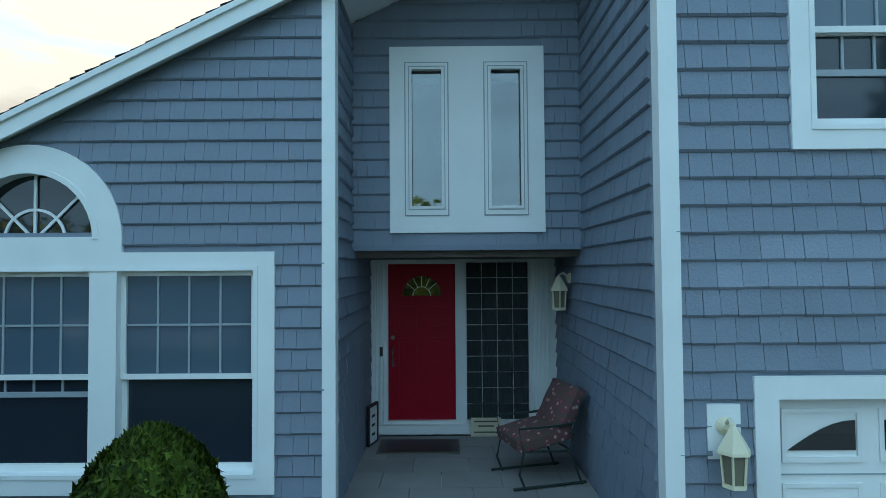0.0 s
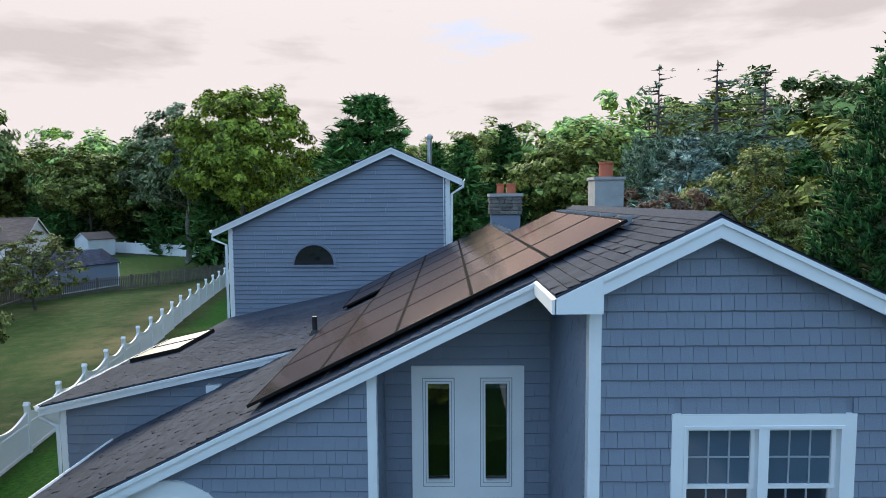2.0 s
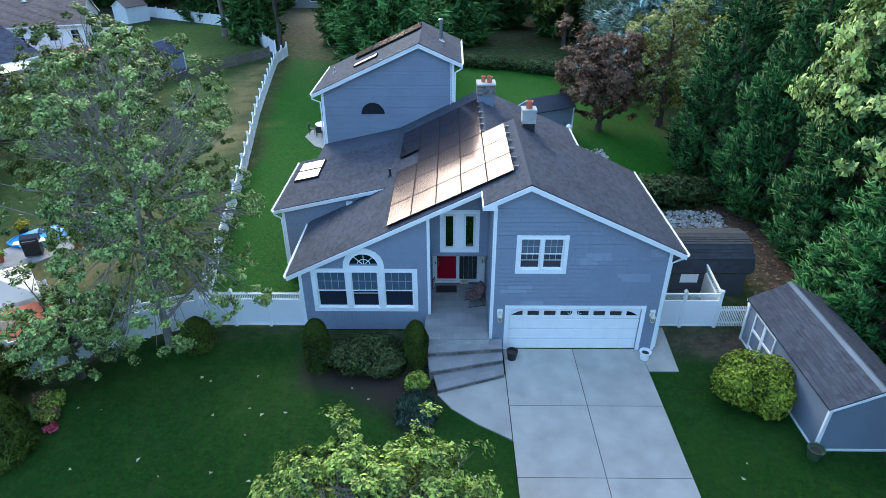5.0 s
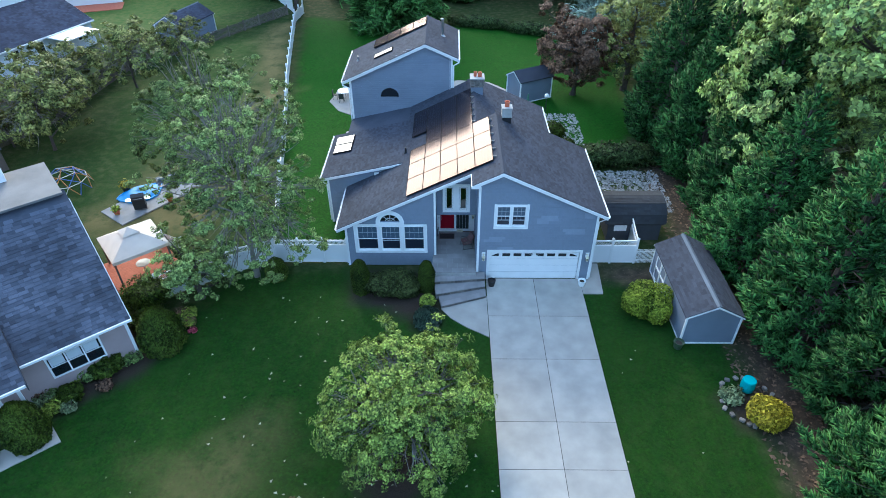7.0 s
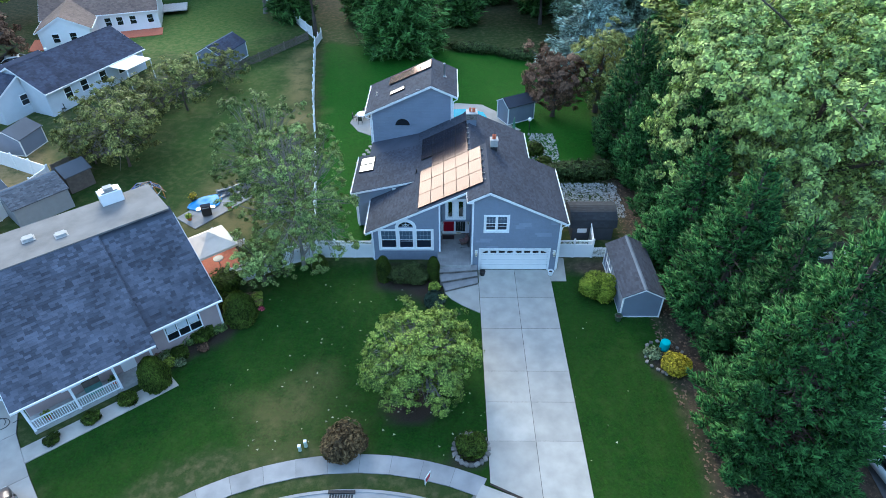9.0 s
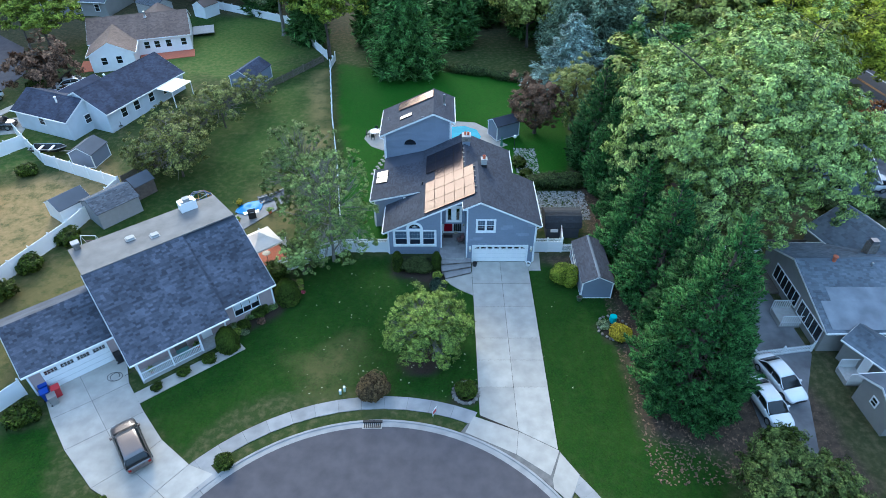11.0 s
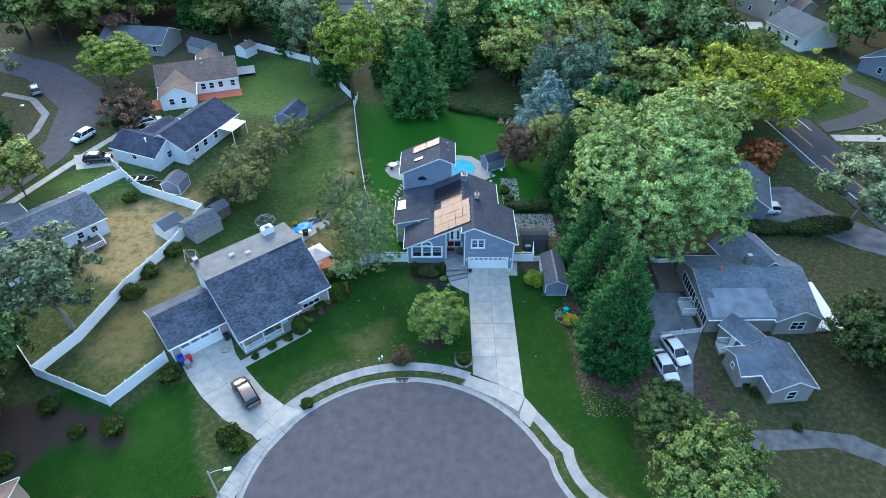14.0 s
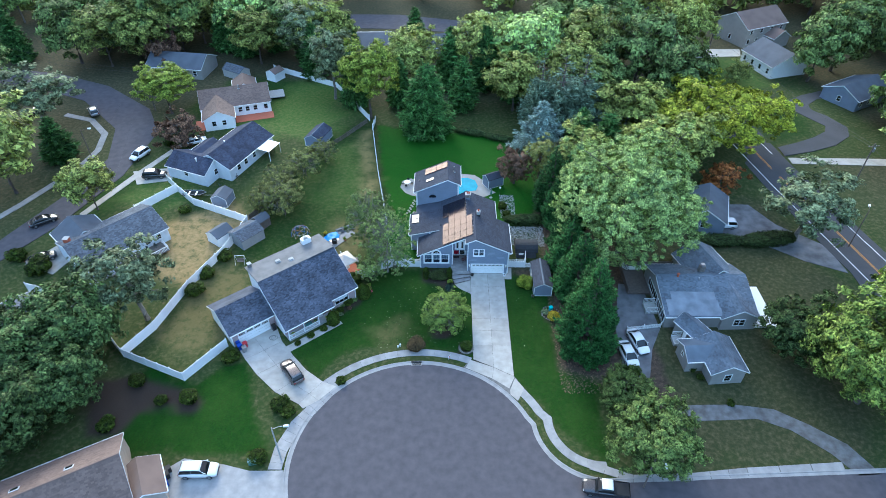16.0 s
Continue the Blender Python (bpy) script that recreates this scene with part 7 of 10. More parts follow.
def cypress(name, height, width, leaves, size, material, label, seed=1, tufts=620, power=0.72, bark=BARK):
    """A dense conical evergreen clad in flame-shaped tufts of short sprays that point out and up, with dark gaps between them."""
    r = np.random.default_rng(seed)
    t = thing(name, Matrix(), label, "tree")
    part("trunk", rod([(0, 0, -0.15), (0, 0, height * 0.5), (0, 0, height * 0.97)], [0.028 * width + 0.1, 0.018 * width + 0.05, 0.02], 8), bark, t)
    f = 1 - np.sqrt(1 - (np.arange(tufts) + 0.5) / tufts)
    a = np.arange(tufts) * 2.39996 + r.uniform(-0.25, 0.25, tufts)
    rad = width / 2 * ((1 - f) ** power + 0.015) * np.minimum(1.0, 0.78 + 1.6 * f)
    swell = np.array([noise.noise((1.6 * math.cos(p) + seed, 1.6 * math.sin(p), 11.0 * q)) for p, q in zip(a, f)])
    rad *= 1 + 0.42 * swell + r.uniform(-0.2, 0.1, tufts)
    length = (0.6 + 0.1 * width * (1 - f) ** 0.5) * r.uniform(0.7, 1.4, tufts)
    ax = np.stack([np.cos(a), np.sin(a), r.uniform(0.45, 1.2, tufts)], 1)
    ax /= np.linalg.norm(ax, axis=1, keepdims=True)
    tip = np.stack([rad * np.cos(a), rad * np.sin(a), height * (0.02 + 0.96 * f) + 0.3 * length], 1)
    bough = bmesh.new()
    for k in range(0, tufts, 6):
        e = Vector(tip[k]) - Vector(ax[k]) * length[k] * 0.6
        tube(bough, [(0, 0, max(0.2, e.z - 0.3 * length[k])), tuple(e)], [0.05, 0.02], 4, False)
    part("bough", bough, bark, t, kind="stuff")
    k = r.choice(tufts, leaves, p=length ** 2 / (length ** 2).sum())
    u = r.uniform(0, 1, leaves) ** 0.7
    d = r.normal(size=(leaves, 3))
    d -= ax[k] * (d * ax[k]).sum(1, keepdims=True)
    d /= np.linalg.norm(d, axis=1, keepdims=True)
    pos = tip[k] - ax[k] * (length[k] * (1 - u))[:, None] + d * (length[k] * 0.27 * np.sin(math.pi * (0.15 + 0.85 * u)) * r.uniform(0.55, 1, leaves))[:, None]
    pos[:, 2] = np.maximum(pos[:, 2], 0.1)
    link_mesh("crown", spray_mesh("crown", pos, ax[k] + 0.75 * d + np.array([0, 0, 0.25]), size, 6.0, seed), material, t)
    return t


def conifer(name, height, width, leaves, size, material, label, seed=1, droop=-0.15, rows=26, low=0.03, bark=BARK, ragged=0.25, power=0.8, cup=0.35, bare=2.0):
    """A needle tree: whorls of boughs round a straight trunk, each bough carrying sprays that thin to its tip."""
    r = np.random.default_rng(seed)
    t = thing(name, Matrix(), label, "tree")
    part("trunk", rod([(0, 0, -0.15), (0, 0, height * 0.5), (0, 0, height * 0.97)], [0.028 * width + 0.1, 0.018 * width + 0.05, 0.02], 8), bark, t)
    bough = bmesh.new()
    pos, run = [], []
    total = sum((1 - i / rows) ** power + 0.08 for i in range(rows))
    for i in range(rows):
        f = i / rows
        z0 = height * (low + (0.98 - low) * f)
        reach0 = width / 2 * ((1 - f) ** power + 0.04) * (min(1.0, 0.72 + 2.2 * f))
        number = max(4, int(7 + 6 * (1 - f)))
        per = int(leaves * ((1 - f) ** power + 0.08) / total / number)
        for j in range(number):
            a = j * math.tau / number + i * 1.1 + r.uniform(-0.3, 0.3)
            reach = reach0 * (1 + ragged * r.uniform(-1, 0.8))
            zz = z0 + r.uniform(-0.4, 0.4) * height / rows
            per = per if f < bare else per // 4
            u = r.uniform(0.05, 1, per) ** 0.6
            side = r.normal(0, 0.16, per) * reach * (1.15 - u)
            lift = droop * reach * u + cup * reach * u * u + r.normal(0, 0.06, per) * reach
            ca, sa = math.cos(a), math.sin(a)
            pos.append(np.stack([ca * u * reach - sa * side, sa * u * reach + ca * side, zz + lift], 1))
            run.append(np.tile([ca, sa, droop + 2 * cup * 0.7], (per, 1)))
            if j % 2 == 0:
                tube(bough, [(0, 0, zz), (ca * reach * 0.5, sa * reach * 0.5, zz + (droop * 0.5 + cup * 0.25) * reach), (ca * reach * 0.95, sa * reach * 0.95, zz + (droop + cup) * 0.92 * reach)], [0.03 + 0.006 * width, 0.025, 0.008], 4, False)
    part("bough", bough, bark, t, kind="stuff")
    link_mesh("crown", leaf_mesh("crown", np.concatenate(pos), size * 0.55, 0.7, 4.2, np.concatenate(run), seed), material, t)
    return t


def shrub(name, w, d, h, leaves, size, material, label, seed=1, lobes=14, top=1.0, category="shrub"):
    """A dense bush: leaves on the skin of overlapping lobes, with twigs inside."""
    r = np.random.default_rng(seed)
    t = thing(name, Matrix(), label, category)
    bm = bmesh.new()
    for k in range(7):
        a = k * 0.9
        tube(bm, [(0, 0, -0.05), (math.cos(a) * w * 0.15, math.sin(a) * d * 0.15, h * 0.4), (math.cos(a) * w * 0.3, math.sin(a) * d * 0.3, h * 0.75)], [0.02 + 0.01 * w, 0.015, 0.006], 5)
    part("stem", bm, BARK, t)
    pts = []
    c = np.stack([r.uniform(-0.32, 0.32, lobes) * w, r.uniform(-0.32, 0.32, lobes) * d, r.uniform(0.3, 0.62, lobes) * h], 1)
    c[0] = (0, 0, h * 0.5)
    k = r.integers(0, lobes, leaves)
    v = r.normal(size=(leaves, 3))
    v /= np.linalg.norm(v, axis=1, keepdims=True)
    rad = np.where(k == 0, 0.5, r.uniform(0.24, 0.36, lobes)[k])
    pos = c[k] + v * (rad * r.uniform(0.5, 1, leaves) ** 0.3)[:, None] * np.array([w, d, h])
    pos[:, 2] = np.abs(pos[:, 2])
    keep = (pos[:, 0] / w * 2) ** 2 + (pos[:, 1] / d * 2) ** 2 < 1.25
    link_mesh("foliage", leaf_mesh("foliage", pos[keep], size, 0.4, 1.5, None, seed, 0.9 * v[keep]), material, t)
    return t


def topiary(name, w, h, leaves, size, material, label, seed=1, tip=0.5):
    """A clipped evergreen: a tight skin of short sprays over a rounded cone."""
    r = np.random.default_rng(seed)
    t = thing(name, Matrix(), label, "shrub")
    part("stem", rod([(0, 0, -0.05), (0, 0, h * 0.8)], [0.06, 0.02], 6), BARK, t)
    f = r.uniform(0, 1, leaves) ** 0.8
    a = r.uniform(0, math.tau, leaves)
    prof = np.where(f < tip, 0.86 + 0.14 * np.sin(f / tip * math.pi * 0.5), np.sqrt(np.clip(1 - ((f - tip) / (1 - tip)) ** 2, 0, 1)))
    lump = 1 + 0.06 * np.sin(a * 5 + f * 9 + seed) + 0.05 * np.sin(a * 11 - f * 17)
    rad = w / 2 * prof * lump * r.uniform(0.86, 1.03, leaves)
    pos = np.stack([rad * np.cos(a), rad * np.sin(a), f * h], 1)
    out = np.stack([np.cos(a) * 0.5, np.sin(a) * 0.5, np.full(leaves, 0.9)], 1)
    link_mesh("foliage", leaf_mesh("foliage", pos, size, 0.2, 2.0, out, seed, out * np.array([2.0, 2.0, 0.5])), material, t)
    return t


def place(t, x, y, turn=0.0, s=1.0, sz=None, dz=0.0):
    t.matrix_basis = Matrix.LocRotScale((x, y, float(rise(x, y)) - 0.05 + dz), Euler((0, 0, turn)), (s, s, sz or s))
    return t


def again(t, x, y, turn=0.0, s=1.0, sz=None):
    return copy_thing(t, Matrix.LocRotScale((x, y, float(rise(x, y)) - 0.05), Euler((0, 0, turn)), Vector((s / t.scale[0], s / t.scale[1], (sz or s) / t.scale[2]))))


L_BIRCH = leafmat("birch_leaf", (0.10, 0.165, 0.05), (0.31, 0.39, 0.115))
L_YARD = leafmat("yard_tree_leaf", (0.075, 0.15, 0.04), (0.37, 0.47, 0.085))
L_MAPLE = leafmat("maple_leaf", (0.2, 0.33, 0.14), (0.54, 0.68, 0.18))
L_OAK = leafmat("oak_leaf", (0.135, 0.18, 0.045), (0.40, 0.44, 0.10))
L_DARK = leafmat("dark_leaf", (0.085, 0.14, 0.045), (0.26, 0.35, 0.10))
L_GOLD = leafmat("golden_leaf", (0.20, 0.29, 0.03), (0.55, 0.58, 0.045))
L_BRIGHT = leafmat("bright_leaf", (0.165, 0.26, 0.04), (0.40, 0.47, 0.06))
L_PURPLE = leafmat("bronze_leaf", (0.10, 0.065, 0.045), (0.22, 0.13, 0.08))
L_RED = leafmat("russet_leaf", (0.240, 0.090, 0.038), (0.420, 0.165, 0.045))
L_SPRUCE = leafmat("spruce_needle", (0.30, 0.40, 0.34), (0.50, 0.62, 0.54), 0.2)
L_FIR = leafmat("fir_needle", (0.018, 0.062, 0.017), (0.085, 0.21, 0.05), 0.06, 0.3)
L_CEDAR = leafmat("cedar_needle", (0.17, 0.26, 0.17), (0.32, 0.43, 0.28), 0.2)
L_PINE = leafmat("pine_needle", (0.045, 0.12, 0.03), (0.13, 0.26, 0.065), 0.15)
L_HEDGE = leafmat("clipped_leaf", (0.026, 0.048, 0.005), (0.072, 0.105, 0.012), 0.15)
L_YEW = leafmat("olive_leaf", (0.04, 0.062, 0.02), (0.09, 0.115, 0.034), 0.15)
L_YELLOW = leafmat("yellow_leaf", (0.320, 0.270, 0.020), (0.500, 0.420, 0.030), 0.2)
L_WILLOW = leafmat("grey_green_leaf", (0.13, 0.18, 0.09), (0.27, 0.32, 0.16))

# by the west fence and on the front lawn
place(broadleaf("birch_tree", 12.8, 8.6, 62000, 0.066, L_BIRCH, "airy pale-green tree by the white side fence", PALEBARK, 3, 0.03, 270, 0.16, (0.6, -0.8), 0.5, 1.0, 0.35, 0.15, 0.1, 80, 420), -11.9, 4.4, 0.4)
place(broadleaf("birch_tree", 12.2, 8.6, 46000, 0.075, L_BIRCH, "airy pale-green tree behind the white side fence", PALEBARK, 4, 0.08, 240, 0.16, (-0.8, 0.6), 0.5, 1.0, 0.35, 0.3, 0.1, 80, 300), -14.6, 10.8, 1.4)
place(broadleaf("lawn_tree", 5.0, 7.1, 80000, 0.066, L_YARD, "low spreading yellow-green tree on the front lawn", BARK, 5, 0.04, 330, 0.16, (0, 0), 0.55, 0.9, 0.5, 0.3, 0.105, 48, 420), -2.0, -7.2, 0.2)
# tall trees on the east
place(broadleaf("maple_tree", 21.0, 24.0, 190000, 0.16, L_MAPLE, "huge round pale-green maple behind the conifers", BARK, 6, 0.1, 420, 0.5, (0, 0), 0.62, 1.0, 0.72, 0.4, 0.13), 27.8, 9.6)
big_fir = place(cypress("conifer", 18.6, 9.2, 44000, 0.062, L_FIR, "tall dense blue-green conifer beside the drive", 8, 1150), 18.3, -12.2)
row_fir = place(cypress("conifer", 14.5, 7.6, 17500, 0.07, L_FIR, "dark conifer in a tall row beside the house", 9, 620), 19.0, 10.5)
for x, y, a, s, sz in ((18.2, 5.0, 1.0, 1.0, 0.86), (18.8, -1.0, 2.2, 1.05, 0.95), (18.6, 16.5, 0.5, 1.0, 1.12), (17.4, 22.0, 3.0, 1.0, 1.0), (19.4, -6.2, 4.0, 1.0, 0.9)):
    again(row_fir, x, y, a, s, sz)
place(broadleaf("bronze_tree", 7.4, 6.9, 26000, 0.12, L_PURPLE, "dark bronze-leaved tree beside the garden shed", BARK, 11, 0.08, 80), 11.4, 30.5)
place(broadleaf("small_tree", 10.0, 7.0, 24000, 0.11, leafmat("olive_gold_leaf", (0.15, 0.18, 0.05), (0.32, 0.33, 0.09)), "yellow-green young tree behind the conifers", BARK, 12, 0.1, 60), 16.4, 31.5)

# clipped shrubs at the front of the house
tp = place(topiary("clipped_evergreen", 1.05, 2.35, 42000, 0.034, L_HEDGE, "clipped columnar evergreen at the house front", 21), -5.33, 3.05)
again(tp, -1.47, 3.2, 1.3, 0.9, 0.93)
place(shrub("spreading_yew", 3.2, 2.0, 1.25, 20000, 0.075, L_YEW, "broad olive-green clipped bush under the window", 22, 16), -3.45, 3.1)
place(shrub("golden_shrub", 0.95, 0.9, 0.75, 1500, 0.1, L_BRIGHT, "small yellow-green shrub beside the steps", 23, 9), -1.35, 1.85)
place(topiary("round_shrub", 1.5, 0.95, 4200, 0.08, leafmat("blue_green_leaf", (0.05, 0.085, 0.06), (0.085, 0.125, 0.085), 0.15), "low round blue-green shrub beside the walk", 24, 0.3), -1.35, 0.45)
place(shrub("shed_shrub", 2.5, 2.4, 2.2, 20000, 0.075, leafmat("shed_shrub_leaf", (0.07, 0.13, 0.012), (0.27, 0.32, 0.03), 0.15), "round yellow-green shrub beside the garden shed", 25), 10.9, 1.2)
place(shrub("yellow_shrub", 1.9, 1.7, 1.15, 9000, 0.085, L_YELLOW, "bright yellow shrub in a round bed", 26), 14.85, -6.0)
place(shrub("flower_bush", 1.1, 1.0, 0.5, 900, 0.1, L_WILLOW, "sparse flowering plant in a round bed", 27), 13.6, -4.7)
place(shrub("kerb_shrub", 1.7, 1.7, 1.2, 9000, 0.085, L_HEDGE, "round green shrub beside the drive's foot", 28), 1.05, -12.0)
place(shrub("bronze_shrub", 2.5, 2.5, 1.9, 10000, 0.1, leafmat("reddish_leaf", (0.10, 0.075, 0.04), (0.17, 0.12, 0.055), 0.2), "round reddish-brown shrub by the pavement", 29), -6.35, -12.2)
cone = place(topiary("cone_evergreen", 2.2, 2.6, 16000, 0.075, L_HEDGE, "clipped cone-shaped evergreen beside the mauve house", 30, 0.25), -15.3, -1.4)
again(cone, -19.3, -7.3, 2.0, 0.85, 0.95)
box_ = place(shrub("low_shrub", 1.5, 1.4, 1.0, 2800, 0.105, L_HEDGE, "low dark green shrub in a bed", 31), -17.6, -3.2)
for x, y, s in ((-18.6, -4.9, 0.8), (-20.6, -8.7, 0.8), (-22.3, -10.1, 0.7), (-16.9, 0.2, 1.2), (-24.0, -11.6, 0.6), (-36.9, -21.6, 1.6), (-40.6, -22.0, 1.1), (-46.3, -26.0, 1.5), (-24.2, -22.6, 1.6), (-23.0, -23.7, 1.3), (-25.4, -30.4, 1.5), (-33.2, -14.6, 1.6), (-45.0, -18.9, 1.5), (-42.6, -1.0, 1.9), (-40.2, 7.5, 1.6), (-42.0, 3.2, 1.6), (-51.5, 20.5, 1.5), (-16.6, -18.4, 0.9),
                (24.3, -16.8, 1.6), (34.0, -17.2, 0.7), (36.8, -21.5, 0.7), (33.2, -15.6, 0.9), (-62.5, 44.0, 1.6), (-70.5, 4.0, 2.6), (-76.0, 7.0, 2.0), (9.2, 20.2, 1.0), (8.6, 22.5, 1.2), (6.5, 31.8, 1.0)):
    again(box_, x, y, x * 3.1, s)
again(cone, -10.6, 4.3, 0.3, 0.6, 0.55)
bedr = np.random.default_rng(12)
L_PINK = leafmat("pink_petal", (0.45, 0.05, 0.10), (0.65, 0.16, 0.22), 0.3)
bedding = [place(shrub("bed_plant", 0.8, 0.8, 0.55, 700, 0.07, m, lab, 60 + i, 7), x, y) for i, (m, lab, x, y) in enumerate(((L_DARK, "low leafy plant in the mulch bed", -16.6, -2.4), (L_PURPLE, "bronze-leaved plant in the mulch bed", -17.3, -4.3), (L_BRIGHT, "yellow-green plant in the mulch bed", -14.6, 0.2), (L_WILLOW, "grey-green plant in the mulch bed", -18.4, -5.6)))]
place(shrub("flower_clump", 0.5, 0.5, 0.35, 320, 0.06, L_PINK, "small clump of pink flowers at the bed's edge", 66, 6), -14.2, -0.4)
for i in range(22):
    f = bedr.uniform(0, 1)
    again(bedding[i % 4], -14.6 - 5.2 * f + bedr.uniform(-1.3, 0.2), 0.6 - 7.0 * f + bedr.uniform(-0.4, 1.2), i * 1.3, bedr.uniform(0.6, 1.25))
place(shrub("fence_shrub", 2.6, 2.2, 2.2, 12000, 0.085, L_HEDGE, "dark bush beside the lattice fence", 32), -17.4, 1.6)
place(broadleaf("young_tree", 3.6, 4.4, 14000, 0.08, L_BIRCH, "small leafy tree overhanging the lattice fence", BARK, 33, 0.15, 40), -14.6, 2.4)
hedge = place(shrub("hedge", 7.5, 2.4, 1.8, 15000, 0.14, leafmat("hedge_leaf", (0.035, 0.06, 0.022), (0.09, 0.135, 0.042), 0.15), "clipped dark hedge behind the house", 34, 24, category="hedge"), 12.6, 18.2)
again(hedge, 3.0, 49.5, -0.35, 0.9, 0.75)
again(hedge, 9.3, 47.0, -0.35, 0.9, 0.75)
again(hedge, 55.0, 13.0, 0.15, 1.4, 1.2)
again(hedge, 46.0, 12.8, -0.05, 1.2, 1.0)

# the wood behind and the trees of the neighbourhood
green_t = place(broadleaf("tall_tree", 18.0, 12.0, 22000, 0.25, L_BRIGHT, "tall bright-green tree at the end of the fence", BARK, 41, 0.3, 75, 0.3, (0, 0), 0.85), -19.8, 56.5)
pine_t = place(conifer("dark_pine", 16.5, 12.0, 24000, 0.35, L_PINE, "broad dark pine behind the back lawn", 42, -0.2, 24, 0.02, BARK, 0.3, 0.5, 0.25), -6.6, 49.5)
oak_t = place(broadleaf("oak_tree", 18.5, 15.0, 14000, 0.36, L_OAK, "broad olive-green oak at the wood's edge", BARK, 43, 0.28, 100, 0.32), 13.5, 60.5, 0.0, 0.85, 0.72)
spruce_t = place(conifer("blue_spruce", 12.0, 12.0, 24000, 0.28, L_SPRUCE, "silvery blue spruce with level boughs", 44, -0.12, 16, 0.03, BARK, 0.35, 0.85, 0.12), 17.6, 43.0)
cedar_t = place(conifer("cedar", 19.0, 14.0, 24000, 0.3, L_CEDAR, "tall ragged grey-green cedar", 45, -0.05, 19, 0.1, BARK, 0.55, 0.62, 0.1, 0.62), 22.5, 49.5)
again(cedar_t, 27.3, 51.0, 2.0, 0.85, 0.98)
again(cedar_t, 18.2, 51.0, 4.0, 0.6, 1.0)
pale_t = place(broadleaf("pale_tree", 16.5, 17.0, 10000, 0.48, L_MAPLE, "pale blue-green tree in the wood", PALEBARK, 46, 0.25, 90, 0.3), 18.5, 76.0)
dark_t = place(broadleaf("dark_tree", 20.0, 18.0, 10500, 0.5, L_DARK, "tall dark green tree in the wood", BARK, 47, 0.2, 100, 0.4), 43.5, 68.0)
gold_t = place(broadleaf("golden_tree", 15.5, 25.0, 44000, 0.28, L_GOLD, "wide flat-topped golden-green tree by the road", BARK, 48, 0.3, 130, 0.4, (0, 0), 0.65, 0.8), 55.5, 43.5, 0.0, 1.0, 0.86)
bare_t = place(broadleaf("pale_trunk_tree", 15.0, 11.0, 10000, 0.26, L_WILLOW, "thin-leaved tree with a pale forked trunk", PALEBARK, 49, 0.35, 45, 0.35, (1.0, 0), 0.8), -27.0, 66.0)
far_fir = place(conifer("conifer", 14.5, 8.0, 5500, 0.52, L_PINE, "dark conifer in the far wood", 50, -0.12, 18, 0.03, BARK, 0.3, 0.75, 0.25), -36.0, 78.0)
L_MIX = place(broadleaf("wood_tree", 15.0, 12.0, 9000, 0.37, L_OAK, "leafy tree in the wood", BARK, 51, 0.22, 60, 0.28), -12.0, 72.0, 0.0, 0.8, 0.72)
for x, y, a, s, sz in ((5.5, 77.0, 0.5, 0.95, 0.86), (28.0, 62.0, 2.5, 0.95, 0.9), (33.0, 74.0, 0.8, 1.1, 1.0), (58.0, 84.0, 2.8, 1.0, 1.0)):
    again(oak_t, x, y, a, s, sz)
for x, y, a, s, sz in ((31.5, 63.0, 0.3, 0.75, 0.7), (49.5, 59.0, 1.3, 0.8, 0.85), (36.0, 86.0, 2.3, 1.1, 1.05), (27.0, 88.0, 3.3, 0.9, 0.85), (-44.0, 92.0, 4.0, 0.9, 0.8), (91.0, 77.5, 1.0, 0.75, 0.85), (99.0, 52.5, 2.0, 0.8, 0.85), (106.0, 50.0, 3.0, 1.0, 1.0), (100.0, 84.0, 0.2, 0.9, 0.9), (118.0, 62.0, 5.0, 1.1, 1.0), (-85.0, 90.0, 1.0, 0.9, 0.75), (-100.0, 95.0, 2.0, 1.0, 0.8), (-112.0, 60.0, 2.5, 0.9, 0.8)):
    again(dark_t, x, y, a, s, sz)
for x, y, a, s, sz in ((1.5, 61.0, 0.9, 0.95, 0.95), (-13.5, 63.0, 1.9, 0.9, 0.85), (-1.5, 72.0, 2.9, 1.0, 1.0), (-10.9, 92.0, 0.0, 1.0, 0.95), (-39.5, 90.0, 1.0, 1.1, 1.05), (-58.0, 92.0, 2.0, 1.1, 1.0), (-64.0, 95.0, 3.0, 1.0, 0.95), (-50.0, 96.0, 4.0, 1.1, 1.1), (-82.9, 38.0, 1.0, 1.0, 0.7), (-28.5, 88.0, 2.2, 0.9, 0.9), (7.0, 72.0, 0.7, 1.1, 1.15), (13.5, 66.0, 1.7, 0.9, 1.0), (26.0, 42.0, 2.7, 0.9, 0.75), (30.0, 36.0, 3.7, 1.1, 0.9), (-24.0, 62.0, 2.9, 0.9, 1.05)):
    again(far_fir, x, y, a, s, sz)
for x, y, a, s, sz in ((-68.3, 21.0, 1.2, 0.75, 0.68), (-75.0, 92.0, 2.0, 1.1, 0.95), (-33.0, 86.0, 2.5, 1.0, 0.95), (71.6, 75.5, 3.2, 0.5, 0.38), (41.0, 48.0, 4.2, 0.95, 0.8), (34.0, 50.0, 5.2, 0.9, 0.75), (38.5, 31.0, 0.4, 1.1, 0.9), (45.0, 34.0, 1.4, 1.0, 0.85), (-86.5, 26.0, 2.4, 1.35, 1.15), (24.0, 30.0, 3.4, 0.9, 0.75), (-72.0, 100.0, 1.0, 1.2, 1.0), (-92.0, 84.0, 1.0, 1.2, 1.0)):
    again(L_MIX, x, y, a, s, sz)
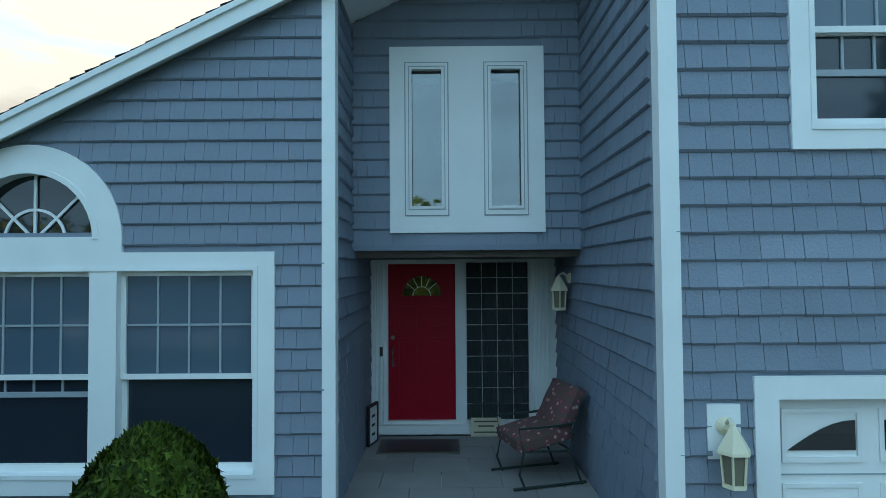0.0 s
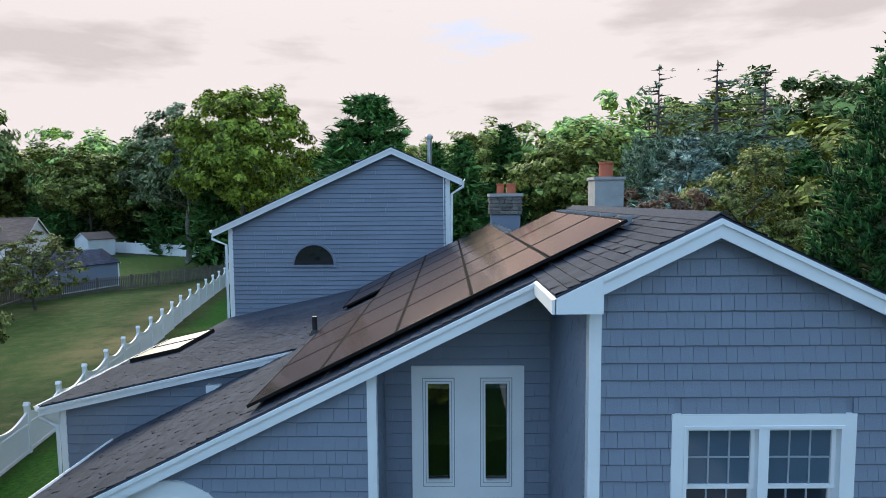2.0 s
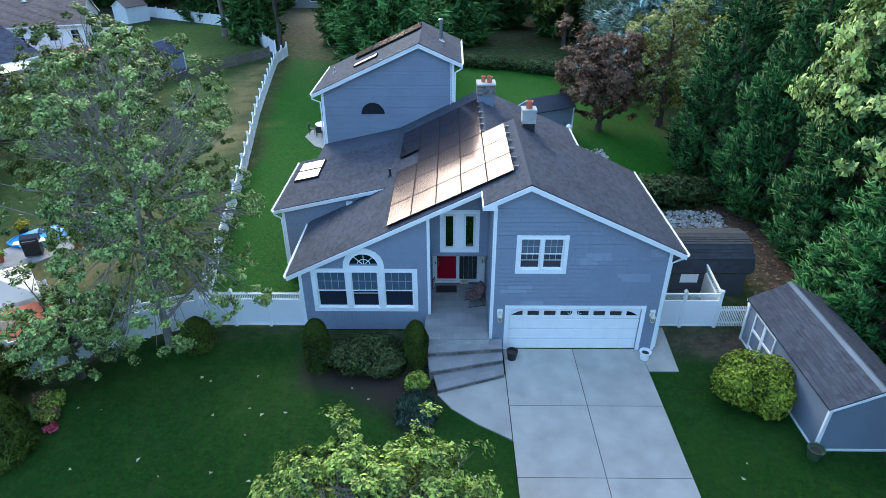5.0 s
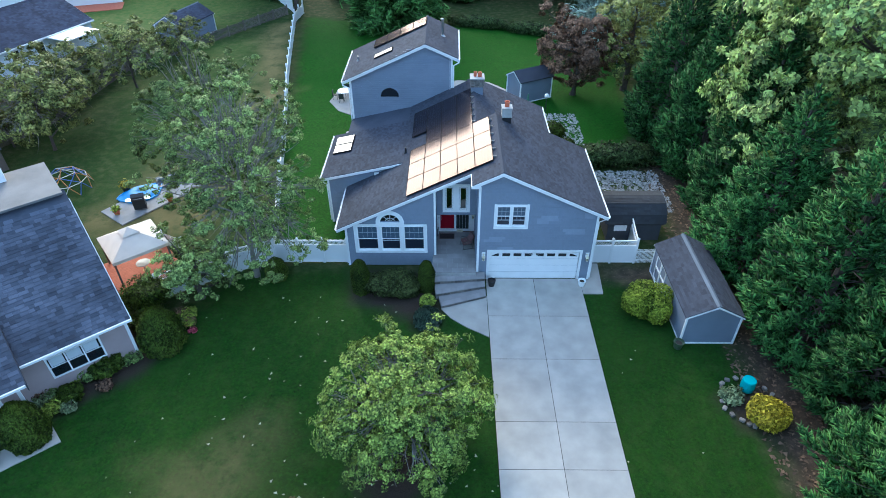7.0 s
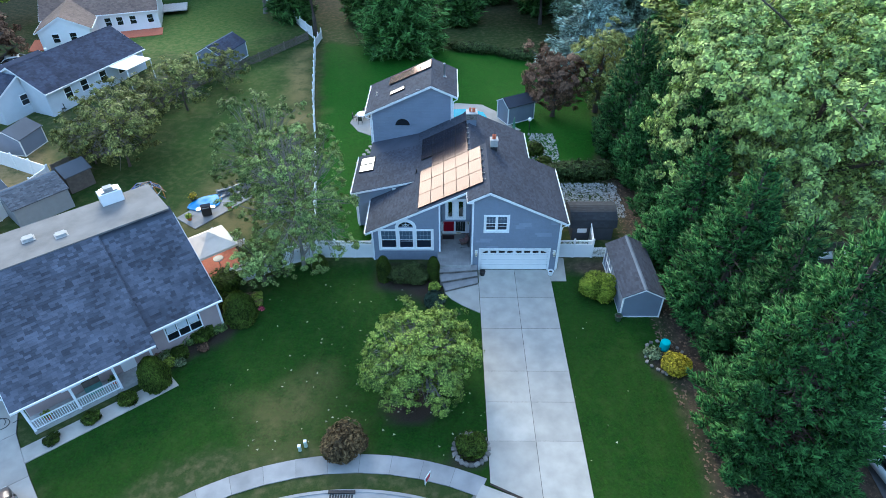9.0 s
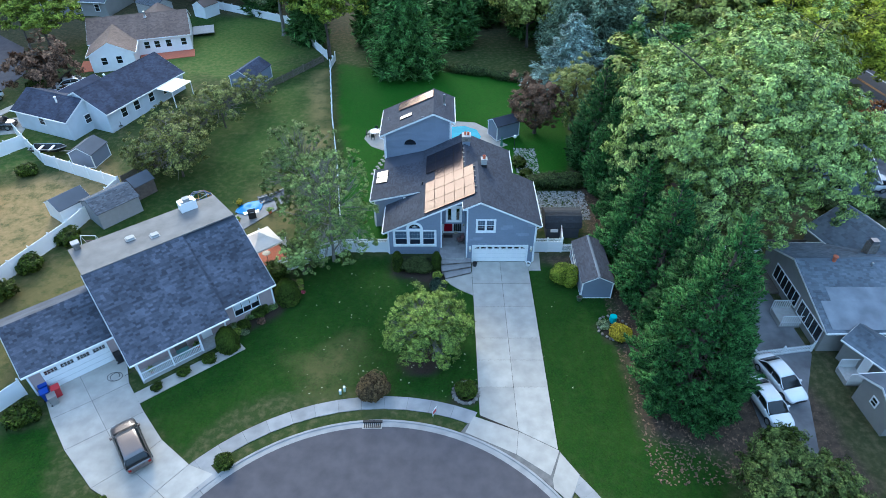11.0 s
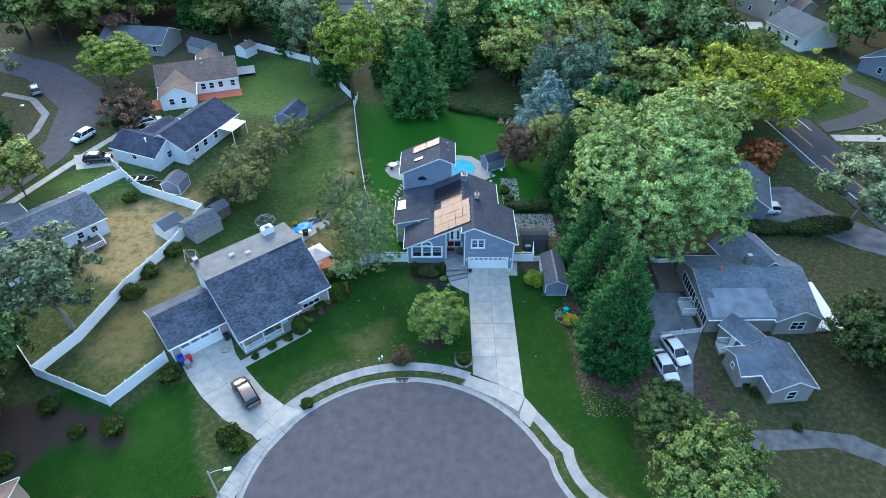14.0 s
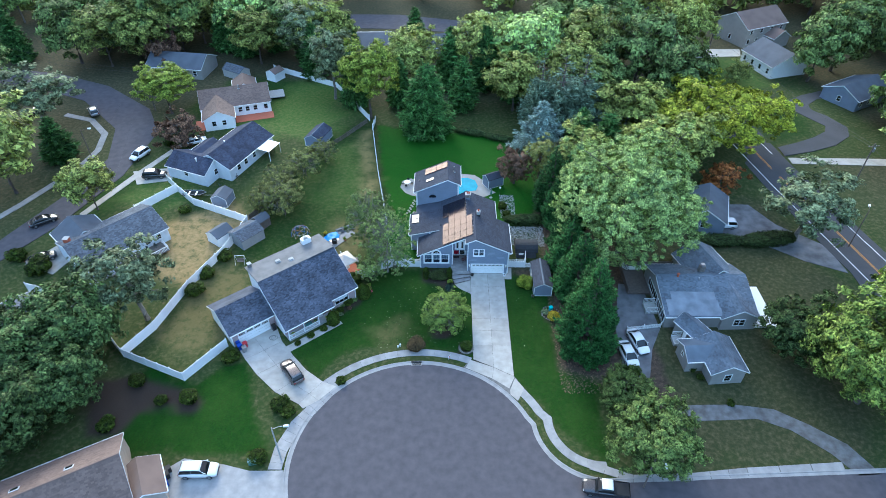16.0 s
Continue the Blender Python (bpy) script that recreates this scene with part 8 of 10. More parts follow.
for x, y, a, s, sz in ((-92.0, 49.0, 0.5, 1.35, 0.95), (-29.5, 66.0, 1.5, 1.0, 1.1), (-38.5, 84.0, 2.5, 1.4, 1.1), (-48.3, -6.8, 3.5, 1.1, 0.95), (60.5, 13.5, 4.5, 1.3, 0.95)):
    again(bare_t, x, y, a, s, sz)
again(green_t, -67.0, 58.0, 0.5, 0.95, 0.64)
again(pale_t, 94.0, 36.0, 3.0, 0.9, 0.9)
again(pale_t, 10.0, 86.0, 3.0, 0.8, 0.8)
again(oak_t, 64.0, 100.0, 2.0, 0.8, 0.9)
round_t = place(broadleaf("round_tree", 10.5, 10.5, 44000, 0.15, leafmat("corner_tree_leaf", (0.075, 0.125, 0.035), (0.21, 0.28, 0.07)), "leafy round tree at the street corner", BARK, 52, 0.12, 110, 0.25), 23.3, -30.2, 0.0, 1.0, 0.93)
again(round_t, 21.9, -21.8, 1.0, 0.66, 0.56)
place(broadleaf("russet_tree", 5.0, 7.0, 4500, 0.22, L_RED, "small russet tree by the road", BARK, 53, 0.1, 40), 51.5, 28.5)
fb = place(broadleaf("fence_tree", 7.5, 8.5, 13000, 0.13, leafmat("autumn_olive_leaf", (0.10, 0.135, 0.04), (0.30, 0.31, 0.09)), "thin scrubby tree along the board fence", BARK, 54, 0.08, 150, 0.14, (0, 0), 0.6, 1.0, 0.35, 0.3, 0.12, 60, 220), -32.4, 20.0)
for x, y, a, s, sz in ((-34.0, 26.0, 1.0, 0.9, 0.85), (-30.5, 32.0, 2.0, 0.85, 0.8), (-27.5, 37.5, 3.0, 0.7, 0.65), (-36.0, 20.5, 4.0, 0.7, 0.7)):
    again(fb, x, y, a, s, sz)
brz = place(broadleaf("bronze_tree", 6.0, 10.0, 7000, 0.24, L_PURPLE, "low spreading dark bronze tree by the street", BARK, 55, 0.1, 60), -59.5, 43.5)
again(brz, -77.0, 84.0, 1.0, 0.9, 1.3)

shade_t = place(broadleaf("shade_tree", 12.0, 13.5, 27000, 0.265, leafmat("shade_leaf", (0.045, 0.085, 0.028), (0.13, 0.19, 0.055)), "dark green broad tree at the street's side", BARK, 56, 0.1, 130, 0.3), -55.0, -15.2)
for x, y, a, s, sz in ((-60.0, -21.0, 4.0, 1.0, 1.0), (-57.0, -27.5, 5.0, 0.9, 0.9), (-66.0, -26.0, 0.2, 1.0, 1.05), (-64.0, -35.0, 1.8, 1.0, 1.0), (49.0, -12.0, 2.6, 0.75, 0.68), (-53.0, -22.5, 3.3, 0.8, 0.8)):
    again(shade_t, x, y, a, s, sz)
pale_s = place(broadleaf("street_tree", 17.5, 16.5, 44000, 0.255, L_YARD, "tall yellow-green tree beside the bungalow", BARK, 57, 0.15, 170, 0.35), 54.2, -21.0)
again(pale_s, 64.0, -14.0, 2.0, 0.9, 1.0)

# more of the wood, filling in behind the streets
kinds = (L_MIX, dark_t, oak_t, far_fir, pale_t, green_t)
fill = np.random.default_rng(31)
taken = []
while len(taken) < 64:
    x, y = fill.uniform(-150, 150), fill.uniform(58, 150)
    if x < -118 and y < 92 or (-150 < x < -62 and y < 76 + 0.05 * abs(x)) or (-64 < x < -22 and y < 84) or (-32 < x < 8 and 86 < y < 128) or (-62 < x < 36 and 104 < y < 127) or (55 < x < 112 and y < 124) or (8 < x < 52 and y < 92) or (-62 < x < 8 and y < 66):
        continue
    if any((x - a) ** 2 + (y - b) ** 2 < 49 for a, b in taken):
        continue
    taken.append((x, y))
    k = kinds[int(fill.integers(0, 4))] if fill.uniform() < 0.85 else kinds[4]
    s = fill.uniform(0.8, 1.1)
    again(k, x, y, fill.uniform(0, 6), s, s * fill.uniform(0.85, 1.1))

# the far woods, all round to the skyline
fw, fk = [], []
r = np.random.default_rng(77)
spots = []
while len(spots) < 480:
    a, d = r.uniform(0, math.tau), r.uniform(95, 420) ** 1.0
    x, y = d * math.cos(a), 20 + d * math.sin(a)
    if abs(x) < 16 and 100 < y < 126 or (56 < x < 70 and y < 125) or (-150 < x < -66 and 0 < y < 92) or (-62 < x < 36 and 104 < y < 126):
        continue
    if y < -60 and d < 130:
        continue
    if 66 < x < 112 and 25 < y < 125 and d < 150:
        continue
    spots.append((x, y, d))
for x, y, d in spots:
    h, w_ = r.uniform(11, 17), r.uniform(9, 14)
    n = 600 if d < 160 else 380 if d < 260 else 200
    p = r.normal(size=(n, 3))
    p /= np.linalg.norm(p, axis=1, keepdims=True)
    lump = 1 + 0.25 * np.sin(p[:, 0] * 5 + x) * np.cos(p[:, 1] * 5 + y) + 0.15 * np.sin(p[:, 2] * 9)
    p *= (lump * r.uniform(0.7, 1.0, n))[:, None]
    z = float(rise(x, y))
    fw.append(np.stack([x + p[:, 0] * w_ / 2, y + p[:, 1] * w_ / 2, z + h * 0.56 + p[:, 2] * h * 0.46], 1))
far = link_mesh("far_woods", leaf_mesh("far_woods", np.concatenate(fw), 1.15, 0.3, 1.3, None, 5), L_OAK, None, "dense mixed woods out to the skyline", "stuff")
tagged(far, category="woods")
bm = bmesh.new()
for x, y, d in spots[:200]:
    z = float(rise(x, y))
    tube(bm, [(x, y, z - 0.3), (x, y, z + 8)], [0.3, 0.15], 5, False)
tagged(part("far_trunks", bm, BARK, None, "bare grey trunks among the far woods", "stuff"), category="woods")

# ---- vehicles ----
LAMPGLASS = glassmat("lamp_glass", (0.6, 0.6, 0.6), 0.1)
TAIL = glassmat("tail_lamp", (0.25, 0.01, 0.01), 0.15)
CARGLASS = mat("tinted_car_glass", (0.012, 0.014, 0.016), 0.12, 0.02, 2)
P_WHITE = mat("white_car_paint", (0.75, 0.76, 0.77), 0.25, 0.02, 2, coat=1.0)
P_BLACK = mat("black_car_paint", (0.018, 0.018, 0.022), 0.25, 0.02, 2, coat=1.0)
P_GREY = mat("taupe_car_paint", (0.15, 0.13, 0.125), 0.3, 0.02, 2, metal=0.75, coat=0.8)
P_SILVER = mat("silver_car_paint", (0.30, 0.30, 0.30), 0.35, 0.02, 2, metal=0.3, coat=0.4)


def frustum(bm, lo, hi, z0, z1):
    """lo and hi: x0, x1, half width at the foot and the head."""
    v = [bm.verts.new(p) for p in ((lo[0], -lo[2], z0), (lo[1], -lo[2], z0), (lo[1], lo[2], z0), (lo[0], lo[2], z0), (hi[0], -hi[2], z1), (hi[1], -hi[2], z1), (hi[1], hi[2], z1), (hi[0], hi[2], z1))]
    for f in ((3, 2, 1, 0), (4, 5, 6, 7), (0, 1, 5, 4), (1, 2, 6, 5), (2, 3, 7, 6), (3, 0, 4, 7)):
        bm.faces.new([v[i] for i in f])
    return v


def hull(stations, top=0.78):
    """A smooth shell through cross-sections: each is x, half width, foot and head; it narrows towards its head by the share top."""
    bm = bmesh.new()
    rings = []
    for x, w_, z0, z1 in stations:
        h = z1 - z0
        half = [(0.9, 0.0), (1.0, 0.16), (1.0, 0.5), ((1 + top) / 2 + 0.06, 0.82), (top, 0.96), (top * 0.6, 1.0)]
        rings.append([bm.verts.new((x, s_ * w_ * a, z0 + h * b)) for s_, row in ((1, half), (-1, half[::-1])) for a, b in row])
    n = len(rings[0])
    for a, b in zip(rings, rings[1:]):
        for k in range(n):
            bm.faces.new((a[k], a[(k + 1) % n], b[(k + 1) % n], b[k]))
    bm.faces.new(rings[0])
    bm.faces.new(rings[-1][::-1])
    return bm


def car(x, y, ang, paint, label, kind="suv", name="car", roof=None):
    t = thing(name, pose(x, y, float(rise(x, y)) + 0.03, 0, 0, ang), label, "car")
    hi_ = {"suv": 1.68, "sedan": 1.45, "pickup": 1.78}[kind]
    belt = {"suv": 1.05, "sedan": 0.95, "pickup": 1.12}[kind]
    L = {"suv": 2.35, "sedan": 2.4, "pickup": 2.75}[kind]
    part("body", hull([(-L, 0.7, 0.44, belt - 0.2), (-L + 0.1, 0.84, 0.36, belt - 0.06), (-L + 0.45, 0.92, 0.3, belt), (-0.3, 0.94, 0.28, belt), (0.95, 0.94, 0.28, belt), (1.35, 0.92, 0.3, belt - 0.04), (L - 0.45, 0.89, 0.33, belt - 0.14), (L - 0.12, 0.8, 0.38, belt - 0.26), (L, 0.64, 0.44, belt - 0.4)], 0.86), paint, t, smooth=True)
    glass_ = {"suv": [(-L + 0.1, 0.0), (-L + 0.42, 0.84), (-L + 0.8, 0.97), (-0.5, 1.0), (0.25, 0.95), (0.5, 0.84), (1.3, 0.0)],
              "sedan": [(-L + 0.5, 0.0), (-L + 1.2, 0.82), (-L + 1.55, 0.95), (-0.2, 1.0), (0.25, 0.95), (0.5, 0.84), (1.35, 0.0)],
              "pickup": [(-0.85, 0.0), (-0.72, 0.9), (-0.55, 0.98), (0.0, 1.0), (0.4, 0.95), (0.6, 0.86), (1.35, 0.0)]}[kind]
    part("glazing", hull([(a, 0.86 - 0.03 * b, belt - 0.12, belt - 0.02 + (hi_ - belt) * b) for a, b in glass_], 0.76), CARGLASS, t, "dark tinted car windows", smooth=True)
    lid = [(a, b) for a, b in glass_ if b > 0.8]
    part("roof", hull([(a, 0.7 - 0.02 * b, belt + (hi_ - belt) * b - 0.09, belt + (hi_ - belt) * b + 0.012) for a, b in lid], 0.86), roof or paint, t, smooth=True)
    (r0, rb0), (r1, rb1), mid_ = lid[0], lid[-1], sum(a for a, b in lid) / len(lid)
    for s in (-1, 1):
        for a, e, f_ in ((glass_[0][0] + 0.05, r0, rb0), (glass_[-1][0] - 0.08, r1, rb1), (mid_ + 0.1, mid_ + 0.05, 0.96)):
            part("pillar", rod([(a, s * 0.83, belt - 0.04), ((a + e) / 2, s * 0.81, belt + (hi_ - belt) * f_ * 0.5), (e, s * 0.66, belt + (hi_ - belt) * f_ - 0.03)], 0.035, 5), paint, t)
    if kind == "pickup":
        part("bed", boxes((-L + 0.1, -0.85, -0.74, 0.74, belt - 0.35, belt - 0.3), ), BLACK, t)
        part("bed_rim", boxes((-L + 0.02, -0.8, -0.92, -0.82, belt - 0.05, belt + 0.06), (-L + 0.02, -0.8, 0.82, 0.92, belt - 0.05, belt + 0.06), (-L, -L + 0.09, -0.82, 0.82, belt - 0.05, belt + 0.05)), paint, t)
        part("bed_floor", boxes((-L + 0.1, -0.85, -0.81, 0.81, belt + 0.003, belt + 0.012)), BLACK, t)
    for sx in (-L + 0.9, L - 0.92):
        for sy in (-1, 1):
            w = part("wheel", lathe([(0.2, -0.11), (0.33, -0.11), (0.35, -0.07), (0.35, 0.07), (0.33, 0.11), (0.2, 0.11)], 18), CAROFF, t)
            w.matrix_basis = pose(sx, sy * 0.84, 0.33, 90, 0, 0)
            part("rim", lathe([(0.06, -0.115), (0.21, -0.115), (0.22, 0.115), (0.06, 0.115)], 12), METAL, w)
    for sy in (-1, 1):
        part("headlamp", boxes((L - 0.3, L - 0.03, sy * 0.58 - 0.13, sy * 0.58 + 0.13, belt - 0.46, belt - 0.34)), LAMPGLASS, t)
        part("tail_lamp", boxes((-L - 0.01, -L + 0.14, sy * 0.68 - 0.1, sy * 0.68 + 0.1, belt - 0.34, belt - 0.18)), TAIL, t)
        part("mirror", boxes((0.85, 0.98, sy * 0.92, sy * 1.08, belt, belt + 0.14)), paint, t)
    part("bumper", boxes((L - 0.2, L + 0.03, -0.58, 0.58, 0.4, 0.54)), BLACK, t)
    part("grille", boxes((L - 0.2, L + 0.012, -0.4, 0.4, belt - 0.48, belt - 0.38)), BLACK, t)
    return t


car(-23.7, -17.2, 128, P_GREY, "dark taupe metallic utility vehicle on the pale drive")
car(-32.1, -32.3, 2, P_WHITE, "white utility vehicle parked on a drive")
car(17.3, -34.2, 172, P_BLACK, "dark pickup with a white cab at the kerb", "pickup", "pickup", roof=P_WHITE)
car(26.6, -11.0, -76, P_WHITE, "white saloon with a dark sunroof on the patched drive", "sedan", "car")
car(24.6, -13.4, -80, P_WHITE, "white saloon half under the conifer", "sedan", "car")
car(48.9, 17.3, 178, P_WHITE, "white utility vehicle beside the dark road")
car(-67.0, 38.9, 247, P_WHITE, "white utility vehicle driving lane of a curving street")
car(-61.2, 31.6, 10, P_BLACK, "black utility vehicle on a pale drive")
car(-85.2, 57.6, 125, P_SILVER, "silver utility vehicle on the curving street")
car(-98.8, 57.0, 30, P_BLACK, "black car in a far drive", "sedan")
car(-76.4, 16.8, 40, P_BLACK, "black car parked along the street", "sedan")
car(-71.4, 6.4, 40, P_BLACK, "black car on a pale drive", "sedan")
car(68.2, 96.4, 10, P_BLACK, "black car on a far drive")
car(68.0, 93.4, 10, P_BLACK, "black car on a far drive")
car(-57.0, 44.5, 30, P_WHITE, "white car beside the bronze tree", "sedan")
car(10.5, 122, 80, P_WHITE, "white utility vehicle on a far drive")

# ---- porch things ----
def lantern(m, label, board=True):
    """A cream coach lamp on an arm: cap, glazed cage and foot."""
    t = thing("wall_lamp", m, label, "lamp")
    if board:
        part("mounting_board", boxes((-0.11, 0.11, -0.03, 0.0, -0.2, 0.16)), WHITE, t)
    part("rose", lathe([(0.06, 0), (0.055, 0.03), (0.02, 0.05)], 12), CREAM, t).matrix_basis = pose(0, -0.02, 0.02, 90, 0, 0)
    part("arm", rod([(0, -0.03, 0.02), (0, -0.11, 0.08), (0, -0.16, 0.05), (0, -0.16, 0.0)], 0.013, 6), CREAM, t)
    part("cap", lathe([(0.015, 0.05), (0.03, 0.03), (0.105, -0.1), (0.11, -0.12), (0.1, -0.12)], 6), CREAM, t).matrix_basis = pose(0, -0.16, 0)
    bm = bmesh.new()
    for k in range(6):
        a = k * math.tau / 6
        tube(bm, [(0.085 * math.cos(a), -0.16 + 0.085 * math.sin(a), -0.12), (0.07 * math.cos(a), -0.16 + 0.07 * math.sin(a), -0.32)], 0.008, 4)
    part("cage", bm, CREAM, t)
    part("glass", lathe([(0.076, -0.12), (0.062, -0.31)], 6), glassmat("amber_glass", (0.16, 0.15, 0.1), 0.3), t).matrix_basis = pose(0, -0.16, 0)
    part("foot", lathe([(0.08, -0.31), (0.08, -0.335), (0.03, -0.35)], 6), CREAM, t).matrix_basis = pose(0, -0.16, 0)
    return t


lantern(pose(1.86, YF, 1.87), "cream coach lamp on a white board")
lantern(pose(7.93, YF, 1.87), "cream coach lamp on a white board")
lantern(pose(XQ, 7.0, 2.8, 0, 0, -90), "white coach lamp in the porch", False)
mat_ = thing("door_mat", pose(-0.3, 7.35, 0.83), "dark bristle door mat on the porch", "mat")
part("bristle_mat", boxes((-0.45, 0.45, -0.25, 0.25, 0, 0.02)), BLACK, mat_)
part("edge", boxes((-0.48, 0.48, -0.28, 0.28, 0, 0.012)), WOODGREY, mat_)
plaque = thing("plaque", pose(0.52, 7.8, 0.83, 8, 0, 0), "cream patterned plaque leaning below the side light", "plaque")
part("board", boxes((-0.19, 0.19, -0.02, 0.0, 0, 0.24)), CREAM, plaque)
for k, (a, b, c) in enumerate(((-0.1, 0.1, 0.13), (-0.15, 0.15, 0.05), (-0.15, 0.15, 0.19))):
    part("bar", boxes((a, b, -0.024, -0.02, c, c + 0.018)), WOODGREY, plaque)
sign = thing("leaning_sign", pose(-0.88, 7.5, 0.83, 0, 0, 75), "white framed sign leaning in the porch corner", "sign")
part("board", boxes((-0.13, 0.13, -0.02, 0.0, 0, 0.46)), VINYL, sign)
part("frame", ring_bm((-0.15, 0.15, -0.01, 0.48), (-0.12, 0.12, 0.02, 0.45), -0.03, 0.005), BLACK, sign)
for k in range(3):
    part("bar", boxes((-0.05, 0.05, -0.024, -0.02, 0.1 + 0.11 * k, 0.13 + 0.11 * k)), BLACK, sign)

FLORAL = bpy.data.materials.new("floral_cushion")
FLORAL.use_nodes = True
fn, fl = FLORAL.node_tree.nodes, FLORAL.node_tree.links
ftc, fv, fr_ = fn.new("ShaderNodeTexCoord"), fn.new("ShaderNodeTexVoronoi"), fn.new("ShaderNodeValToRGB")
fv.inputs["Scale"].default_value = 14
fl.new(ftc.outputs["Object"], fv.inputs["Vector"])
els = fr_.color_ramp.elements
els[0].position, els[0].color = 0.1, (0.42, 0.33, 0.30, 1)
els[1].position, els[1].color = 0.3, (0.16, 0.045, 0.06, 1)
e = els.new(0.6)
e.color = (0.10, 0.07, 0.06, 1)
fl.new(fv.outputs["Distance"], fr_.inputs["Fac"])
fl.new(fr_.outputs["Color"], fn["Principled BSDF"].inputs["Base Color"])
fn["Principled BSDF"].inputs["Roughness"].default_value = 0.9
IRON = mat("dark_green_iron", (0.02, 0.035, 0.03), 0.5, 0.1, 4)
chair = thing("porch_chair", pose(0.92, 6.28, 0.83, 0, 0, -74), "dark iron porch chair with a red floral cushion", "chair")


def pad(m, sx, sy, sz):
    bm = boxes((-sx / 2, sx / 2, -sy / 2, sy / 2, -sz / 2, sz / 2))
    bmesh.ops.subdivide_edges(bm, edges=bm.edges[:], cuts=5, use_grid_fill=True)
    for v in bm.verts:
        f = (1 - (2 * v.co.x / sx) ** 4) * (1 - (2 * v.co.y / sy) ** 4)
        v.co.z *= 0.55 + 0.6 * f + 0.12 * noise.noise(v.co * 9)
    bmesh.ops.transform(bm, matrix=m, verts=bm.verts[:])
    return bm


part("seat_cushion", pad(pose(0, -0.02, 0.45, 10, 0, 0), 0.6, 0.56, 0.19), FLORAL, chair, smooth=True)
part("back_cushion", pad(pose(0, 0.27, 0.69, 62, 0, 0), 0.56, 0.5, 0.18), FLORAL, chair, smooth=True)
part("seat_frame", rod([(-0.29, -0.27, 0.36), (0.29, -0.27, 0.36), (0.29, 0.25, 0.33), (-0.29, 0.25, 0.33), (-0.29, -0.27, 0.36)], 0.012, 6), IRON, chair)
for sx in (-0.3, 0.3):
    part("leg", rod([(sx, -0.25, 0.36), (sx, -0.3, 0.15), (sx, -0.24, 0.0)], 0.013, 6), IRON, chair)
    part("leg", rod([(sx, 0.22, 0.34), (sx, 0.3, 0.15), (sx, 0.36, 0.0)], 0.013, 6), IRON, chair)
    part("runner", rod([(sx, -0.36, 0.02), (sx, 0.4, 0.02)], 0.014, 6), IRON, chair)
    part("armrest", rod([(sx, -0.26, 0.36), (sx, -0.3, 0.58), (sx, 0.1, 0.58), (sx, 0.3, 0.6)], 0.013, 6), IRON, chair)
    part("back_post", rod([(sx * 0.9, 0.25, 0.33), (sx * 0.9, 0.37, 0.84)], 0.013, 6), IRON, chair)


def pot(x, y, r_, h, material, label, z=0.0, plant=None, seed=3):
    t = thing("flower_pot", pose(x, y, float(rise(x, y)) - 0.03 + z), label, "pot")
    part("pot", lathe([(r_ * 0.75, 0), (r_, h * 0.9), (r_ * 1.08, h * 0.9), (r_ * 1.08, h), (r_ * 0.9, h), (r_ * 0.85, h * 0.8)], 18), material, t)
    part("soil", lathe([(r_ * 0.86, h * 0.78), (r_ * 0.5, h * 0.82)], 14), MULCH, t)
    if plant:
        rr = np.random.default_rng(seed)
        pos = rr.normal(size=(260, 3)) * np.array([r_ * 0.6, r_ * 0.6, h * 0.25]) + np.array([0, 0, h * 1.2])
        link_mesh("plant", leaf_mesh("plant", pos, 0.1, 0.4, 1.6, None, seed), plant, t)
    return t


POT_GREEN = mat("green_glaze", (0.06, 0.09, 0.05), 0.4, 0.1, 4)
pot(2.38, 3.55, 0.22, 0.45, BLACK, "dark empty planter at the garage door")
pot(7.74, 3.6, 0.22, 0.42, VINYL, "white planter at the garage corner")
pot(12.0, -1.35, 0.26, 0.45, POT_GREEN, "green glazed planter at the shed corner")
barrel = thing("birdbath_barrel", pose(14.55, -4.15, 0), "turquoise round planter in the flower bed", "planter")
TURQ = mat("turquoise_plastic", (0.03, 0.42, 0.46), 0.35, 0.05, 3)
part("drum", lathe([(0.3, 0.0), (0.33, 0.1), (0.33, 0.62), (0.3, 0.7), (0.1, 0.72)], 20), TURQ, barrel)
part("band", lathe([(0.34, 0.3), (0.34, 0.34)], 20), TURQ, barrel)
stones = thing("bed_edging", pose(14.4, -4.9, -0.03), "ring of small grey edging stones", "edging")
for k in range(22):
    a = k * math.tau / 22
    link_mesh("stone", stone_me, STONE, stones).matrix_basis = Matrix.Translation((1.25 * math.cos(a) + 0.1 * math.sin(5 * a), 1.45 * math.sin(a), 0.04)) @ Matrix.Rotation(a * 3, 4, "Z") @ Matrix.Diagonal((0.26, 0.2, 0.14, 1))
stones = thing("bed_edging", pose(1.05, -12.05, -0.03), "rough stones round a kerb-side shrub", "edging")
for k in range(20):
    a = k * math.tau / 20
    link_mesh("stone", stone_me, STONE, stones).matrix_basis = Matrix.Translation((1.0 * math.cos(a), 1.05 * math.sin(a), 0.05)) @ Matrix.Rotation(a * 2, 4, "Z") @ Matrix.Diagonal((0.34, 0.26, 0.16, 1))
for x, y, h in ((-8.74, -11.9, 0.55), (-9.05, -12.15, 0.45)):
    t = thing("utility_marker", pose(x, y, -0.03), "small pale green utility stub on the lawn", "utility box")
    part("stub", lathe([(0.11, 0), (0.11, h - 0.08), (0.07, h)], 12), mat("pale_green_plastic", (0.45, 0.55, 0.45), 0.5, 0.05, 4), t)
    part("cap", boxes((-0.09, 0.09, -0.09, 0.09, h - 0.06, h + 0.03)), WHITE, t)
